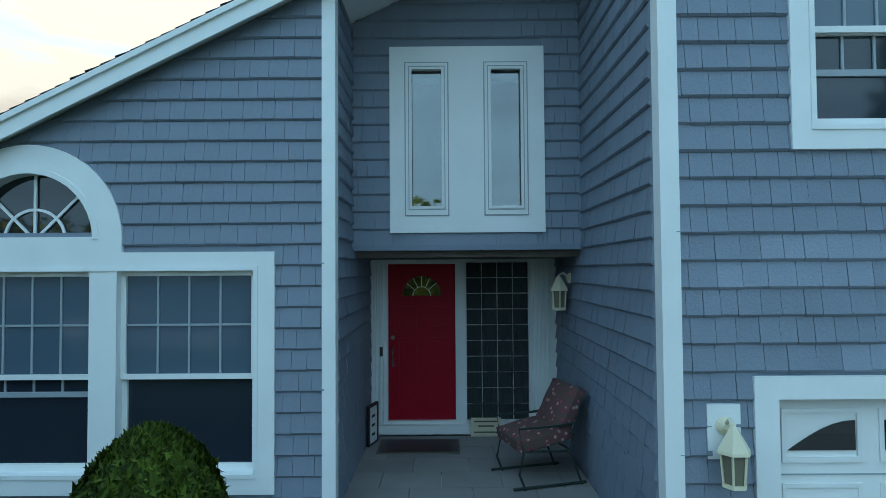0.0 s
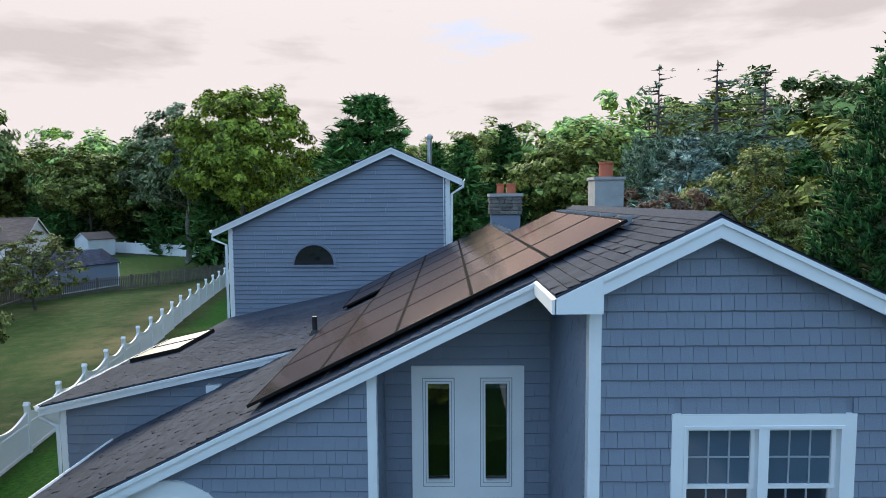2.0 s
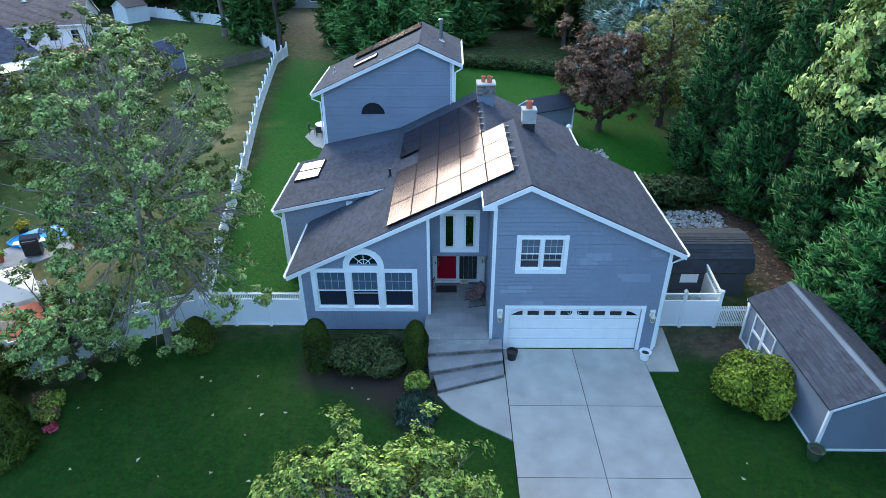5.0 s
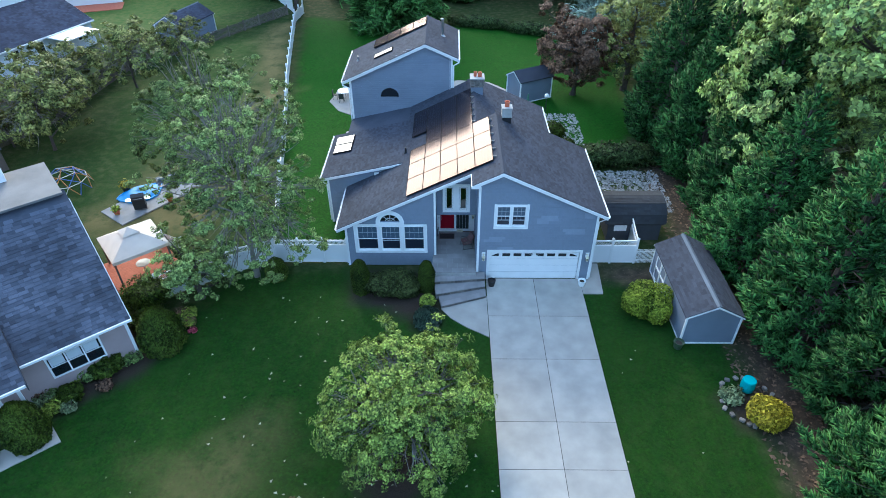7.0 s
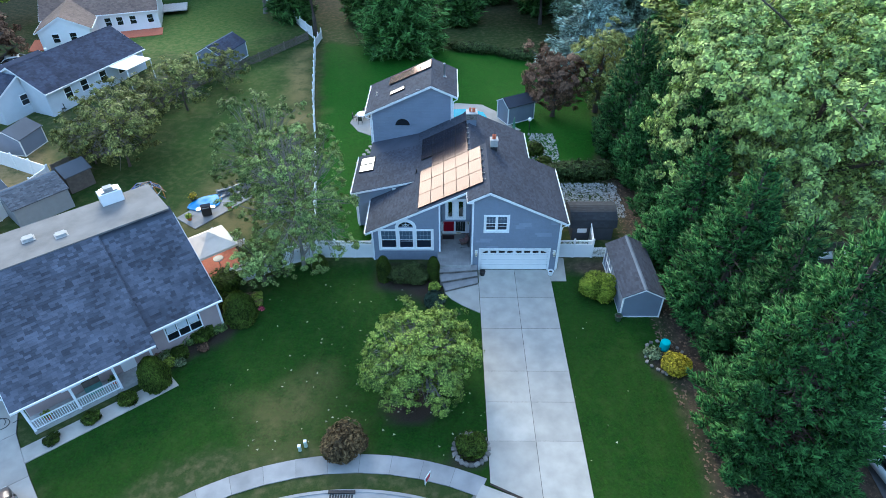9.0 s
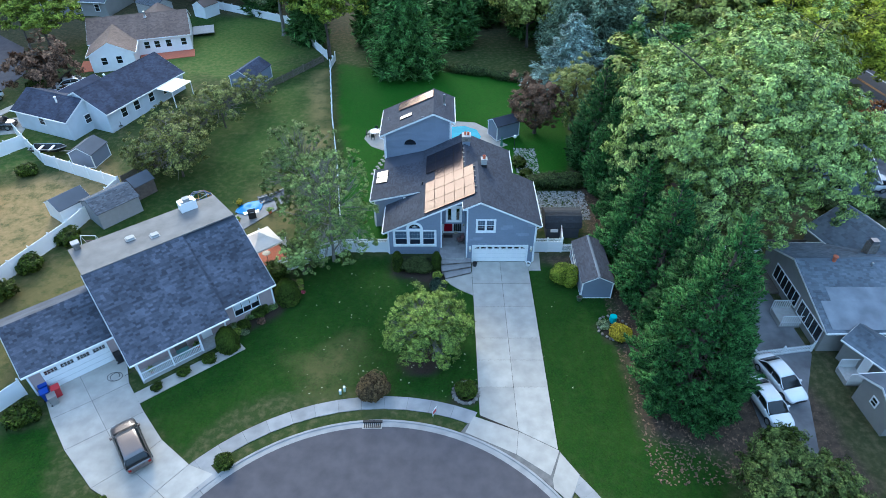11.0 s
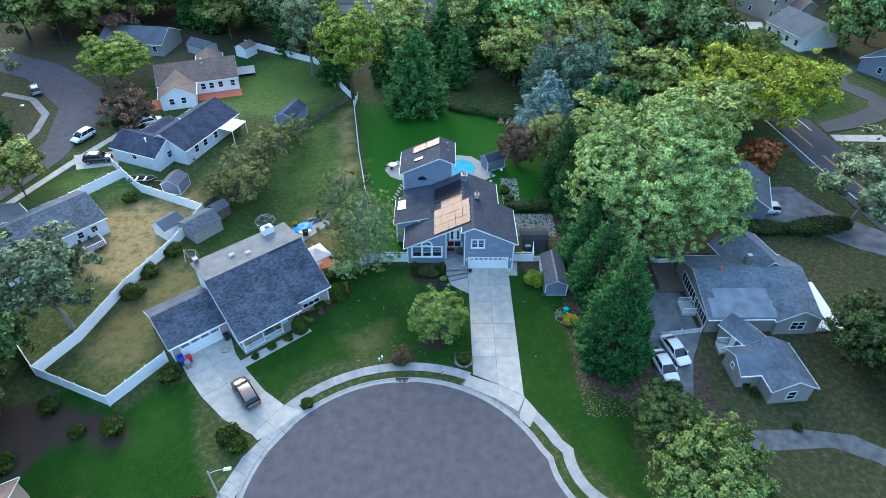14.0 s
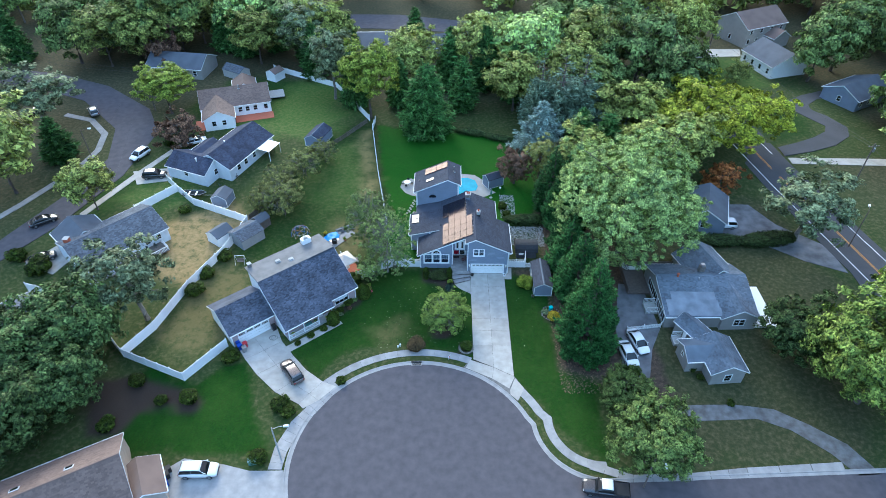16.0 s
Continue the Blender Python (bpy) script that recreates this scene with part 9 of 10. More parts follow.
t = thing("yard_sign", pose(-1.45, -14.2, -0.03, 0, 0, 60), "small white and red yard sign on the verge", "sign")
part("board", boxes((-0.3, 0.3, -0.01, 0.01, 0.25, 0.85)), WHITE, t)
part("band", boxes((-0.22, 0.22, -0.016, -0.01, 0.36, 0.72)), mat("red_print", (0.5, 0.06, 0.08), 0.6, 0.05, 3), t)
for sx in (-0.22, 0.22):
    part("stake", boxes((sx - 0.01, sx + 0.01, -0.008, 0.008, 0, 0.3)), METAL, t)
t = thing("utility_cabinet", pose(-25.9, -30.9, 0, 0, 0, 10), "green utility cabinet among low shrubs", "utility box")
part("case", boxes((-0.5, 0.5, -0.35, 0.35, 0, 0.8)), mat("utility_green", (0.10, 0.20, 0.17), 0.5, 0.05, 4), t)
part("lid", boxes((-0.54, 0.54, -0.39, 0.39, 0.8, 0.86)), mat("utility_lid", (0.3, 0.42, 0.42), 0.5, 0.05, 4), t)

# ---- street furniture ----
def street_lamp(x, y, ang, h, label, material=METAL):
    t = thing("street_lamp", pose(x, y, 0, 0, 0, ang), label, "street lamp")
    part("pole", rod([(0, 0, -0.2), (0, 0, h * 0.6), (0, 0, h)], [0.11, 0.09, 0.07], 10), material, t)
    part("arm", rod([(0, 0, h - 0.35), (0.7, 0, h - 0.05), (1.5, 0, h)], 0.04, 6), material, t)
    bm = bmesh.new()
    frustum(bm, (1.35, 2.05, 0.17), (1.45, 1.95, 0.1), h - 0.06, h + 0.1)
    part("head", bm, VINYL, t)
    part("lens", lathe([(0.12, -0.16), (0.14, 0.0)], 10), LAMPGLASS, t).matrix_basis = pose(1.75, 0, h - 0.05)
    return t


street_lamp(-22.5, -30.4, 10, 7.0, "pale concrete street lamp beside the circle", CEMENT)
street_lamp(22.1, -33.6, -75, 7.8, "wooden street lamp pole with a curved arm", WOODGREY)
street_lamp(-77.5, 39.0, 20, 7.0, "street lamp on the curving street", WOODGREY)
street_lamp(69.5, 12.0, 60, 8.0, "street lamp beside the dark road", WOODGREY)


def pole(x, y, ang, h, label):
    t = thing("utility_pole", pose(x, y, float(rise(x, y)), 0, 0, ang), label, "utility pole")
    part("pole", rod([(0, 0, -0.3), (0, 0, h)], [0.16, 0.1], 8), WOODGREY, t)
    part("crossarm", boxes((-1.2, 1.2, -0.06, 0.06, h - 0.7, h - 0.58)), WOODGREY, t)
    for k in (-1.0, -0.4, 0.4, 1.0):
        part("insulator", lathe([(0.04, h - 0.58), (0.05, h - 0.5), (0.02, h - 0.42)], 8, (k, 0)), CEMENT, t)
    part("transformer", lathe([(0.22, h - 1.9), (0.24, h - 1.8), (0.24, h - 1.1), (0.1, h - 1.0)], 12, (0.36, 0)), METAL, t)
    return t


pole(-71.4, 59.4, 30, 10.5, "wooden utility pole with a transformer")
pole(66.1, 84.0, 5, 10.5, "leaning wooden utility pole by the road")
wires = ((-71.4, 59.4, 11.2, -62.0, 20.0, 8.0), (-71.4, 59.4, 11.2, -70.0, 10.0, 8.0), (-71.4, 59.4, 10.4, -110.0, 70.0, 10.5), (-71.4, 59.4, 11.2, -110.0, 72.0, 11.0), (66.1, 84.0, 11.5, 79.0, 30.0, 10.0), (66.1, 84.0, 10.8, 79.0, 30.0, 9.4), (79.0, 30.0, 9.4, 82.0, -30.0, 9.0))
for x0, y0, z0, x1, y1, z1 in wires:
    t = thing("overhead_wire", pose((x0 + x1) / 2, (y0 + y1) / 2, (z0 + z1) / 2), "thin dark overhead wire", "wire")
    part("wire", rod([((k / 8 - 0.5) * (x1 - x0), (k / 8 - 0.5) * (y1 - y0), (k / 8 - 0.5) * (z1 - z0) - 1.2 * 4 * (k / 8) * (1 - k / 8)) for k in range(9)], 0.018, 4), BLACK, t)
pole(79.0, 30.0, 10, 10.0, "wooden utility pole across the dark road")

# ---- yard things ----
BLUEPL = mat("blue_vinyl", (0.03, 0.25, 0.58), 0.6, 0.08, 3)
kp = slab("patio", [(-24.6, 11.2), (-22.4, 9.6), (-18.6, 14.6), (-20.8, 16.6)], 0.03, 0.12, PAVEMENT, None, "worn concrete patio in the side yard", "structure", "patio", True)
t = thing("paddling_pool", pose(-22.6, 13.4, float(rise(0, 13)) + 0.03, 0, 0, 40), "collapsed bright blue paddling pool on a patio", "pool")
bm = bmesh.new()
verts = [[bm.verts.new((1.5 * f * math.cos(a) * (1 + 0.15 * math.sin(3 * a)), 1.1 * f * math.sin(a), 0.05 + 0.22 * math.sin(f * 3.1) * (1 + 0.4 * math.sin(2 * a + f * 6)))) for a in np.arange(0, 6.28, 0.2618)] for f in (0.05, 0.35, 0.6, 0.8, 1.0)]
for a, b in zip(verts, verts[1:]):
    for k in range(24):
        bm.faces.new((a[k], a[(k + 1) % 24], b[(k + 1) % 24], b[k]))
bm.faces.new(verts[0])
part("liner", bm, BLUEPL, t, smooth=True)
part("rim", rod([(1.5 * math.cos(a) * (1 + 0.15 * math.sin(3 * a)), 1.1 * math.sin(a), 0.07) for a in np.arange(0, 6.5, 0.35)], 0.07, 6), BLUEPL, t)
t = thing("tarpaulin", pose(-20.6, 15.6, float(rise(0, 15)) + 0.03, 0, 0, 30), "crumpled dark tarpaulin in the yard", "tarpaulin")
bm = bmesh.new()
gv = [[bm.verts.new((-1.6 + 0.2 * i, -0.8 + 0.2 * j, 0.12 + 0.2 * noise.noise((i * 0.9, j * 0.9, 2)))) for j in range(9)] for i in range(17)]
for i in range(16):
    for j in range(8):
        bm.faces.new((gv[i][j], gv[i + 1][j], gv[i + 1][j + 1], gv[i][j + 1]))
part("sheet", bm, mat("slate_tarp", (0.06, 0.075, 0.09), 0.5, 0.2, 5), t)
part("fold", rod([(-1.5, 0.3, 0.2), (-0.3, 0.1, 0.3), (1.0, 0.5, 0.25), (1.7, 0.9, 0.1)], 0.1, 6), mat("grey_tarp", (0.16, 0.18, 0.2), 0.5, 0.2, 5), t)
t = thing("barbecue", pose(-21.9, 11.6, float(rise(0, 12)) + 0.03, 0, 0, 20), "black hooded gas barbecue", "barbecue")
part("cart", boxes((-0.4, 0.4, -0.25, 0.25, 0.1, 0.8)), BLACK, t)
part("hood", prisms("x", ([(-0.28, 0.8), (0.28, 0.8), (0.24, 1.05), (0.05, 1.2), (-0.2, 1.05)], -0.42, 0.42)), BLACK, t)
part("side_shelf", boxes((-0.8, -0.42, -0.22, 0.22, 0.78, 0.82), (0.42, 0.8, -0.22, 0.22, 0.78, 0.82)), METAL, t)
part("handle", rod([(-0.3, -0.3, 0.95), (0.3, -0.3, 0.95)], 0.02, 6), METAL, t)
for sx in (-0.3, 0.3):
    part("wheel", lathe([(0.08, -0.02), (0.1, 0.0), (0.08, 0.02)], 12), CAROFF, t).matrix_basis = pose(sx, 0.2, 0.1, 90, 0, 0)
pot(-23.3, 10.9, 0.22, 0.4, TERRA, "clay pot with a leafy plant", 0.06, L_BRIGHT)
pot(-20.2, 12.6, 0.22, 0.4, TERRA, "clay pot with a leafy plant", 0.06, L_BRIGHT, 5)
pot(-23.9, 13.9, 0.3, 0.45, BLACK, "dark pot with yellow flowers", 0.06, L_YELLOW, 6)
dome = thing("climbing_dome", pose(-28.5, 14.4, float(rise(0, 14)) - 0.05), "climbing dome of thin coloured bars", "play frame")
ring_z = ((1.75, 0.0, 10), (1.5, 0.75, 10), (0.95, 1.3, 5))
DOMEC = [mat("dome_" + c, v, 0.4, 0.05, 3) for c, v in (("orange", (0.5, 0.2, 0.05)), ("blue", (0.08, 0.14, 0.4)), ("cream", (0.6, 0.55, 0.45)))]
pts = [[(r_ * math.cos((k + 0.5 * i) * math.tau / n), r_ * math.sin((k + 0.5 * i) * math.tau / n), z) for k in range(n)] for i, (r_, z, n) in enumerate(ring_z)] + [[(0, 0, 1.6)]]
ci = 0
for i in range(3):
    A, B = pts[i], pts[i + 1]
    for k, p in enumerate(A):
        if i:
            part("bar", rod([p, A[(k + 1) % len(A)]], 0.03, 5), DOMEC[ci % 3], dome)
            ci += 1
        for q in sorted(B, key=lambda q: (q[0] - p[0]) ** 2 + (q[1] - p[1]) ** 2)[:2 if len(B) > 1 else 1]:
            part("bar", rod([p, q], 0.03, 5), DOMEC[ci % 3], dome)
            ci += 1
gaz = thing("gazebo", pose(-19.1, 5.0, 0.0, 0, 0, 40), "beige canopy gazebo over a small deck", "gazebo")
CANVAS = mat("beige_canvas", (0.74, 0.66, 0.57), 0.8, 0.04, 2.0, 0.1, 20)
bm = bmesh.new()
v = [bm.verts.new(p) for p in ((-1.6, -1.6, 2.2), (1.6, -1.6, 2.2), (1.6, 1.6, 2.2), (-1.6, 1.6, 2.2), (-0.4, -0.4, 2.85), (0.4, -0.4, 2.85), (0.4, 0.4, 2.85), (-0.4, 0.4, 2.85), (-1.6, -1.6, 2.0), (1.6, -1.6, 2.0), (1.6, 1.6, 2.0), (-1.6, 1.6, 2.0))]
for f in ((0, 1, 5, 4), (1, 2, 6, 5), (2, 3, 7, 6), (3, 0, 4, 7), (4, 5, 6, 7), (0, 8, 9, 1), (1, 9, 10, 2), (2, 10, 11, 3), (3, 11, 8, 0)):
    bm.faces.new([v[i] for i in f])
part("canopy", bm, CANVAS, gaz)
bm = bmesh.new()
v = [bm.verts.new(p) for p in ((-0.5, -0.5, 2.88), (0.5, -0.5, 2.88), (0.5, 0.5, 2.88), (-0.5, 0.5, 2.88), (0, 0, 3.2))]
for k in range(4):
    bm.faces.new((v[k], v[(k + 1) % 4], v[4]))
part("vent_cap", bm, CANVAS, gaz)
for sx in (-1.5, 1.5):
    for sy in (-1.5, 1.5):
        part("post", boxes((sx - 0.05, sx + 0.05, sy - 0.05, sy + 0.05, 0, 2.15)), WOODGREY, gaz)
deck = thing("deck", pose(-19.0, 4.9, 0.0, 0, 0, 40), "reddish timber deck under the gazebo", "deck")
for k in range(24):
    part("board", boxes((-1.9, 1.9, -1.8 + 0.15 * k, -1.8 + 0.15 * k + 0.14, 0.2, 0.26)), TERRA, deck)
part("joist", boxes((-1.85, 1.85, -1.75, 1.75, -0.05, 0.2)), WOODGREY, deck)
ptab = thing("garden_table", pose(-18.6, 4.4, 0.26), "small round garden table with a plant", "table")
part("top", lathe([(0.4, 0.68), (0.42, 0.7), (0.4, 0.72)], 16), METAL, ptab)
part("stem", rod([(0, 0, 0), (0, 0, 0.7)], 0.04, 6), METAL, ptab)
# back garden: pool, patio and furniture
WATER = mat("pool_water", (0.05, 0.42, 0.52), 0.05, 0.1, 1.2, 0.15, 6)
slab("pool_patio", [(-1.5, 24.8), (0.6, 24.6), (2.5, 24.9), (5.5, 26.0), (7.6, 27.3), (5.6, 29.4), (5.3, 31.4), (3.6, 33.2), (0.6, 33.6), (-1.6, 32.6)], 0.0, 0.1, CONCRETE, None, "pale concrete surround of a garden pool", "structure", "patio", True)
pool = slab("pool", [(-0.6, 26.2), (1.0, 26.6), (2.2, 27.6), (3.8, 27.9), (4.2, 29.4), (3.7, 31.2), (2.2, 32.2), (0.4, 32.0), (-0.7, 30.4)], 0.03, 0.06, WATER, None, "small free-form pool of turquoise water", "structure", "pool", True)
slab("patio", [(-11.3, 28.9), (-10.9, 31.0), (-9.3, 31.8), (-7.9, 31.4), (-7.5, 26.0), (-8.6, 26.0), (-10.2, 27.0)], 0.0, 0.1, CONCRETE, None, "round pale patio behind the wing", "structure", "patio", True)
tb = thing("patio_table", pose(-9.9, 29.6, float(rise(0, 29.6))), "round white patio table", "table")
part("top", lathe([(0.65, 0.72), (0.68, 0.74), (0.66, 0.76)], 24), VINYL, tb)
for k in range(4):
    a = k * math.tau / 4
    part("leg", rod([(0.45 * math.cos(a), 0.45 * math.sin(a), 0), (0.3 * math.cos(a), 0.3 * math.sin(a), 0.72)], 0.02, 6), VINYL, tb)


def patio_chair(x, y, ang, z, material, label):
    t = thing("patio_chair", pose(x, y, z, 0, 0, ang), label, "chair", "patio chairs")
    part("seat", boxes((-0.22, 0.22, -0.22, 0.22, 0.4, 0.44)), material, t)
    part("backrest", boxes((-0.22, 0.22, 0.2, 0.24, 0.44, 0.9)), material, t)
    for sx in (-0.2, 0.2):
        for sy in (-0.2, 0.2):
            part("leg", boxes((sx - 0.015, sx + 0.015, sy - 0.015, sy + 0.015, 0, 0.4)), material, t)
    return t


pc = patio_chair(-10.8, 29.4, 90, float(rise(0, 29.4)), IRON, "dark iron patio chair")
for k, (dx_, dy_) in enumerate(((0.9, 0.1), (0.1, 0.95), (-0.2, -0.95))):
    copy_thing(pc, pose(-9.9 + dx_, 29.6 + dy_, float(rise(0, 29.6)), 0, 0, (270, 0, 180)[k]))
for k, (x, y) in enumerate(((-45.6, 31.0), (-44.6, 31.6), (-47.0, 28.4))):
    copy_thing(pc, pose(x, y, float(rise(x, y)), 0, 0, 50 * k))
for k, (x, y) in enumerate(((-54.0, 8.6), (-52.8, 9.6), (-54.6, 9.8))):
    copy_thing(pc, pose(x, y, 0.55, 0, 0, 70 * k))
t = thing("deck_bench", pose(30.2, 5.2, 0.3, 0, 0, 5), "long white cushioned bench on the dark deck", "bench")
part("seat", boxes((-1.4, 1.4, -0.35, 0.35, 0.3, 0.48)), VINYL, t)
for sx in (-1.2, 1.2):
    part("leg", boxes((sx - 0.05, sx + 0.05, -0.3, 0.3, 0, 0.3)), WOODGREY, t)
t = thing("deck_lounger", pose(28.3, 5.4, 0.3, 0, 0, 40), "striped white and black lounge seat", "lounge chair")
part("seat", boxes((-0.4, 0.4, -0.6, 0.5, 0.25, 0.4)), VINYL, t)
part("backrest", boxes((-0.4, 0.4, 0.5, 0.6, 0.35, 0.95)), VINYL, t)
for sx in (-0.25, 0.0, 0.25):
    part("stripe", boxes((sx - 0.05, sx + 0.05, -0.6, 0.49, 0.4, 0.406)), BLACK, t)
um = thing("closed_parasol", pose(6.6, 25.6, float(rise(0, 25.6))), "closed green garden parasol", "parasol")
part("pole", rod([(0, 0, 0), (0, 0, 2.3)], 0.025, 6), METAL, um)
part("canopy", lathe([(0.2, 0.9), (0.14, 1.4), (0.05, 2.25)], 10), mat("green_canvas", (0.12, 0.26, 0.18), 0.8, 0.1, 3), um)
part("base", lathe([(0.3, 0), (0.3, 0.08), (0.05, 0.12)], 14), CEMENT, um)
gl_ = thing("garden_globe", pose(8.4, 26.8, float(rise(0, 26.8))), "white globe lamp on a dark post", "lamp")
part("post", rod([(0, 0, 0), (0, 0, 1.3)], 0.04, 6), BLACK, gl_)
part("globe", lathe([(0.05, 1.28), (0.17, 1.36), (0.22, 1.5), (0.17, 1.64), (0.05, 1.72)], 14), VINYL, gl_)
steps_ = thing("stepping_stones", pose(-8.9, 23.0, 0.3), "pale round stepping stones across the grass", "path")
for k in range(12):
    x, y = -9.5 + 0.12 * k + 0.35 * (k % 2), 20.6 + 0.4 * k
    part("stone", lathe([(0.2, -0.1), (0.2, 0.0), (0.16, 0.02)], 10), CONCRETE, steps_).matrix_basis = pose(x + 8.9, y - 23.0, float(rise(x, y)) - 0.3)
ac = thing("air_conditioner", pose(-8.0, 19.6, float(rise(0, 19.6)) - 0.02), "grey air-conditioning unit beside the wing", "air conditioner")
part("case", boxes((-0.35, 0.35, -0.35, 0.35, 0.08, 0.85)), METAL, ac)
part("grille", lathe([(0.3, 0.85), (0.28, 0.88), (0.05, 0.88)], 16), BLACK, ac)
part("base", boxes((-0.45, 0.45, -0.45, 0.45, 0, 0.08)), CEMENT, ac)
# gravel bed with pale stones
gr = np.random.default_rng(12)
v, f = [], []
for k in range(2600):
    x, y = gr.uniform(9.2, 15.6), gr.uniform(11.4, 16.9)
    if k % 4 == 0:
        x, y = gr.uniform(8.2, 11.0), gr.uniform(19.5, 26.5)
    s = gr.uniform(0.05, 0.15)
    z = float(rise(x, y)) - 0.03
    b = len(v)
    a = gr.uniform(0, 6.28)
    for q in range(4):
        v.append((x + s * math.cos(a + q * 1.57) * gr.uniform(0.7, 1.2), y + s * math.sin(a + q * 1.57) * gr.uniform(0.7, 1.2), z - 0.02))
    v.append((x, y, z + s * 0.75))
    f += [(b, b + 1, b + 4), (b + 1, b + 2, b + 4), (b + 2, b + 3, b + 4), (b + 3, b, b + 4)]
tagged(sheet("gravel", v, f, mat("pale_pebbles", (0.42, 0.40, 0.38), 0.9, 0.2, 2, island=0.45), None, "pale rounded stones beside the house", "stuff"), category="gravel")
# fallen leaves on the lawns
pos = np.stack([gr.uniform(-16, 14, 420), gr.uniform(-13, 3, 420), np.zeros(420)], 1)
keep = (np.hypot(pos[:, 0] + 2.6, pos[:, 1] + 8.7) < gr.uniform(3, 16, 420)) & ~((pos[:, 0] > 2.0) & (pos[:, 0] < 7.8)) & (np.hypot(pos[:, 0] - CX, pos[:, 1] - CY) > 19)
tagged(link_mesh("fallen_leaves", leaf_mesh("fallen_leaves", pos[keep] + np.array([0, 0, -0.005]), 0.09, 3.0, 1.3, None, 8), mat("pale_dead_leaf", (0.42, 0.40, 0.25), 0.8, 0.2, 3, island=0.4), None, "scattered pale fallen leaves on the lawn", "stuff"), category="leaves")
lit = np.stack([gr.uniform(14.2, 22, 5200), gr.uniform(-20, 21, 5200)], 1)
lit = np.concatenate([lit, rise(lit[:, 0], lit[:, 1])[:, None] - 0.02], 1)
tagged(link_mesh("leaf_litter", leaf_mesh("leaf_litter", lit, 0.13, 2.5, 1.3, None, 9), mat("brown_dead_leaf", (0.16, 0.10, 0.06), 0.85, 0.2, 3, island=0.6), None, "brown leaf litter under the conifers", "stuff"), category="leaves")
# bins, hose and boat
BINB, BINR = mat("blue_bin", (0.02, 0.06, 0.35), 0.4, 0.05, 3), mat("red_bin", (0.45, 0.03, 0.04), 0.4, 0.05, 3)
for x, y, m_, lab in ((-32.3, -12.7, BINB, "blue wheeled bin beside the drive"), (-31.6, -12.3, BINR, "red wheeled bin beside the drive"), (-32.8, -12.0, BINB, "blue wheeled bin beside the drive"), (-31.5, -13.1, METAL, "grey wheeled bin beside the drive"), (-35.8, -33.0, BLACK, "black wheeled bin beside the garage"), (-35.6, -34.0, BINB, "blue wheeled bin beside the garage"), (-35.9, -32.2, BLACK, "black wheeled bin beside the garage"), (-28.1, -8.8, BLACK, "black bin beside the porch")):
    t = thing("wheeled_bin", pose(x, y, 0, 0, 0, 40), lab, "bin")
    bm = bmesh.new()
    frustum(bm, (-0.22, 0.22, 0.24), (-0.29, 0.29, 0.3), 0.05, 0.95)
    part("body", bm, m_, t)
    part("lid", boxes((-0.32, 0.32, -0.33, 0.33, 0.95, 1.02)), m_, t)
    for sy in (-0.2, 0.2):
        part("wheel", lathe([(0.08, -0.03), (0.1, 0), (0.08, 0.03)], 10), CAROFF, t).matrix_basis = pose(-0.25, sy, 0.1, 90, 0, 0)
t = thing("garden_hose", pose(-28.1, -10.5, 0.03), "black hose coiled on the drive", "hose")
part("coil", rod([(0.55 * math.cos(a) + 0.04 * a, 0.45 * math.sin(a), 0.02) for a in np.arange(0, 11, 0.35)], 0.02, 5), BLACK, t)
part("tail", rod([(1.0, 0.1, 0.02), (1.6, 0.8, 0.02), (1.5, 1.6, 0.2)], 0.02, 5), BLACK, t)
boat = thing("boat_trailer", pose(-51.0, 25.2, float(rise(0, 25.2)), 0, 0, 0), "small dark boat on a trailer behind the fence", "boat")
bm = bmesh.new()
v = [bm.verts.new(p) for p in ((-2.2, -0.8, 1.0), (1.2, -0.8, 1.0), (2.4, 0, 1.1), (1.2, 0.8, 1.0), (-2.2, 0.8, 1.0), (-2.1, -0.4, 0.45), (1.0, -0.4, 0.45), (1.9, 0, 0.6), (1.0, 0.4, 0.45), (-2.1, 0.4, 0.45))]
for k in range(5):
    bm.faces.new((v[k], v[(k + 1) % 5], v[5 + (k + 1) % 5], v[5 + k]))
bm.faces.new(v[5:])
part("hull", bm, BLACK, boat)
part("gunwale", rod([(-2.2, -0.8, 1.0), (1.2, -0.8, 1.0), (2.4, 0, 1.1), (1.2, 0.8, 1.0), (-2.2, 0.8, 1.0), (-2.2, -0.8, 1.0)], 0.05, 5), METAL, boat)
part("bench", boxes((-1.2, -0.9, -0.75, 0.75, 0.8, 0.86), (0.2, 0.5, -0.75, 0.75, 0.8, 0.86)), VINYL, boat)
part("trailer_beam", boxes((-2.0, 3.4, -0.05, 0.05, 0.35, 0.45)), METAL, boat)
for sy in (-0.8, 0.8):
    part("wheel", lathe([(0.2, -0.08), (0.28, 0), (0.2, 0.08)], 14), CAROFF, boat).matrix_basis = pose(-0.8, sy, 0.28, 90, 0, 0)
sw = thing("garden_swing", pose(-37.2, 6.3, 0), "small white frame swing on the grass", "swing")
for sx in (-0.8, 0.8):
    part("frame_leg", rod([(sx, -0.6, 0), (sx, 0, 1.7), (sx, 0.6, 0)], 0.03, 6), VINYL, sw)
part("beam", rod([(-0.8, 0, 1.7), (0.8, 0, 1.7)], 0.03, 6), VINYL, sw)
part("bench", boxes((-0.6, 0.6, -0.25, 0.2, 0.45, 0.5), (-0.6, 0.6, 0.2, 0.25, 0.5, 0.95)), WOODGREY, sw)
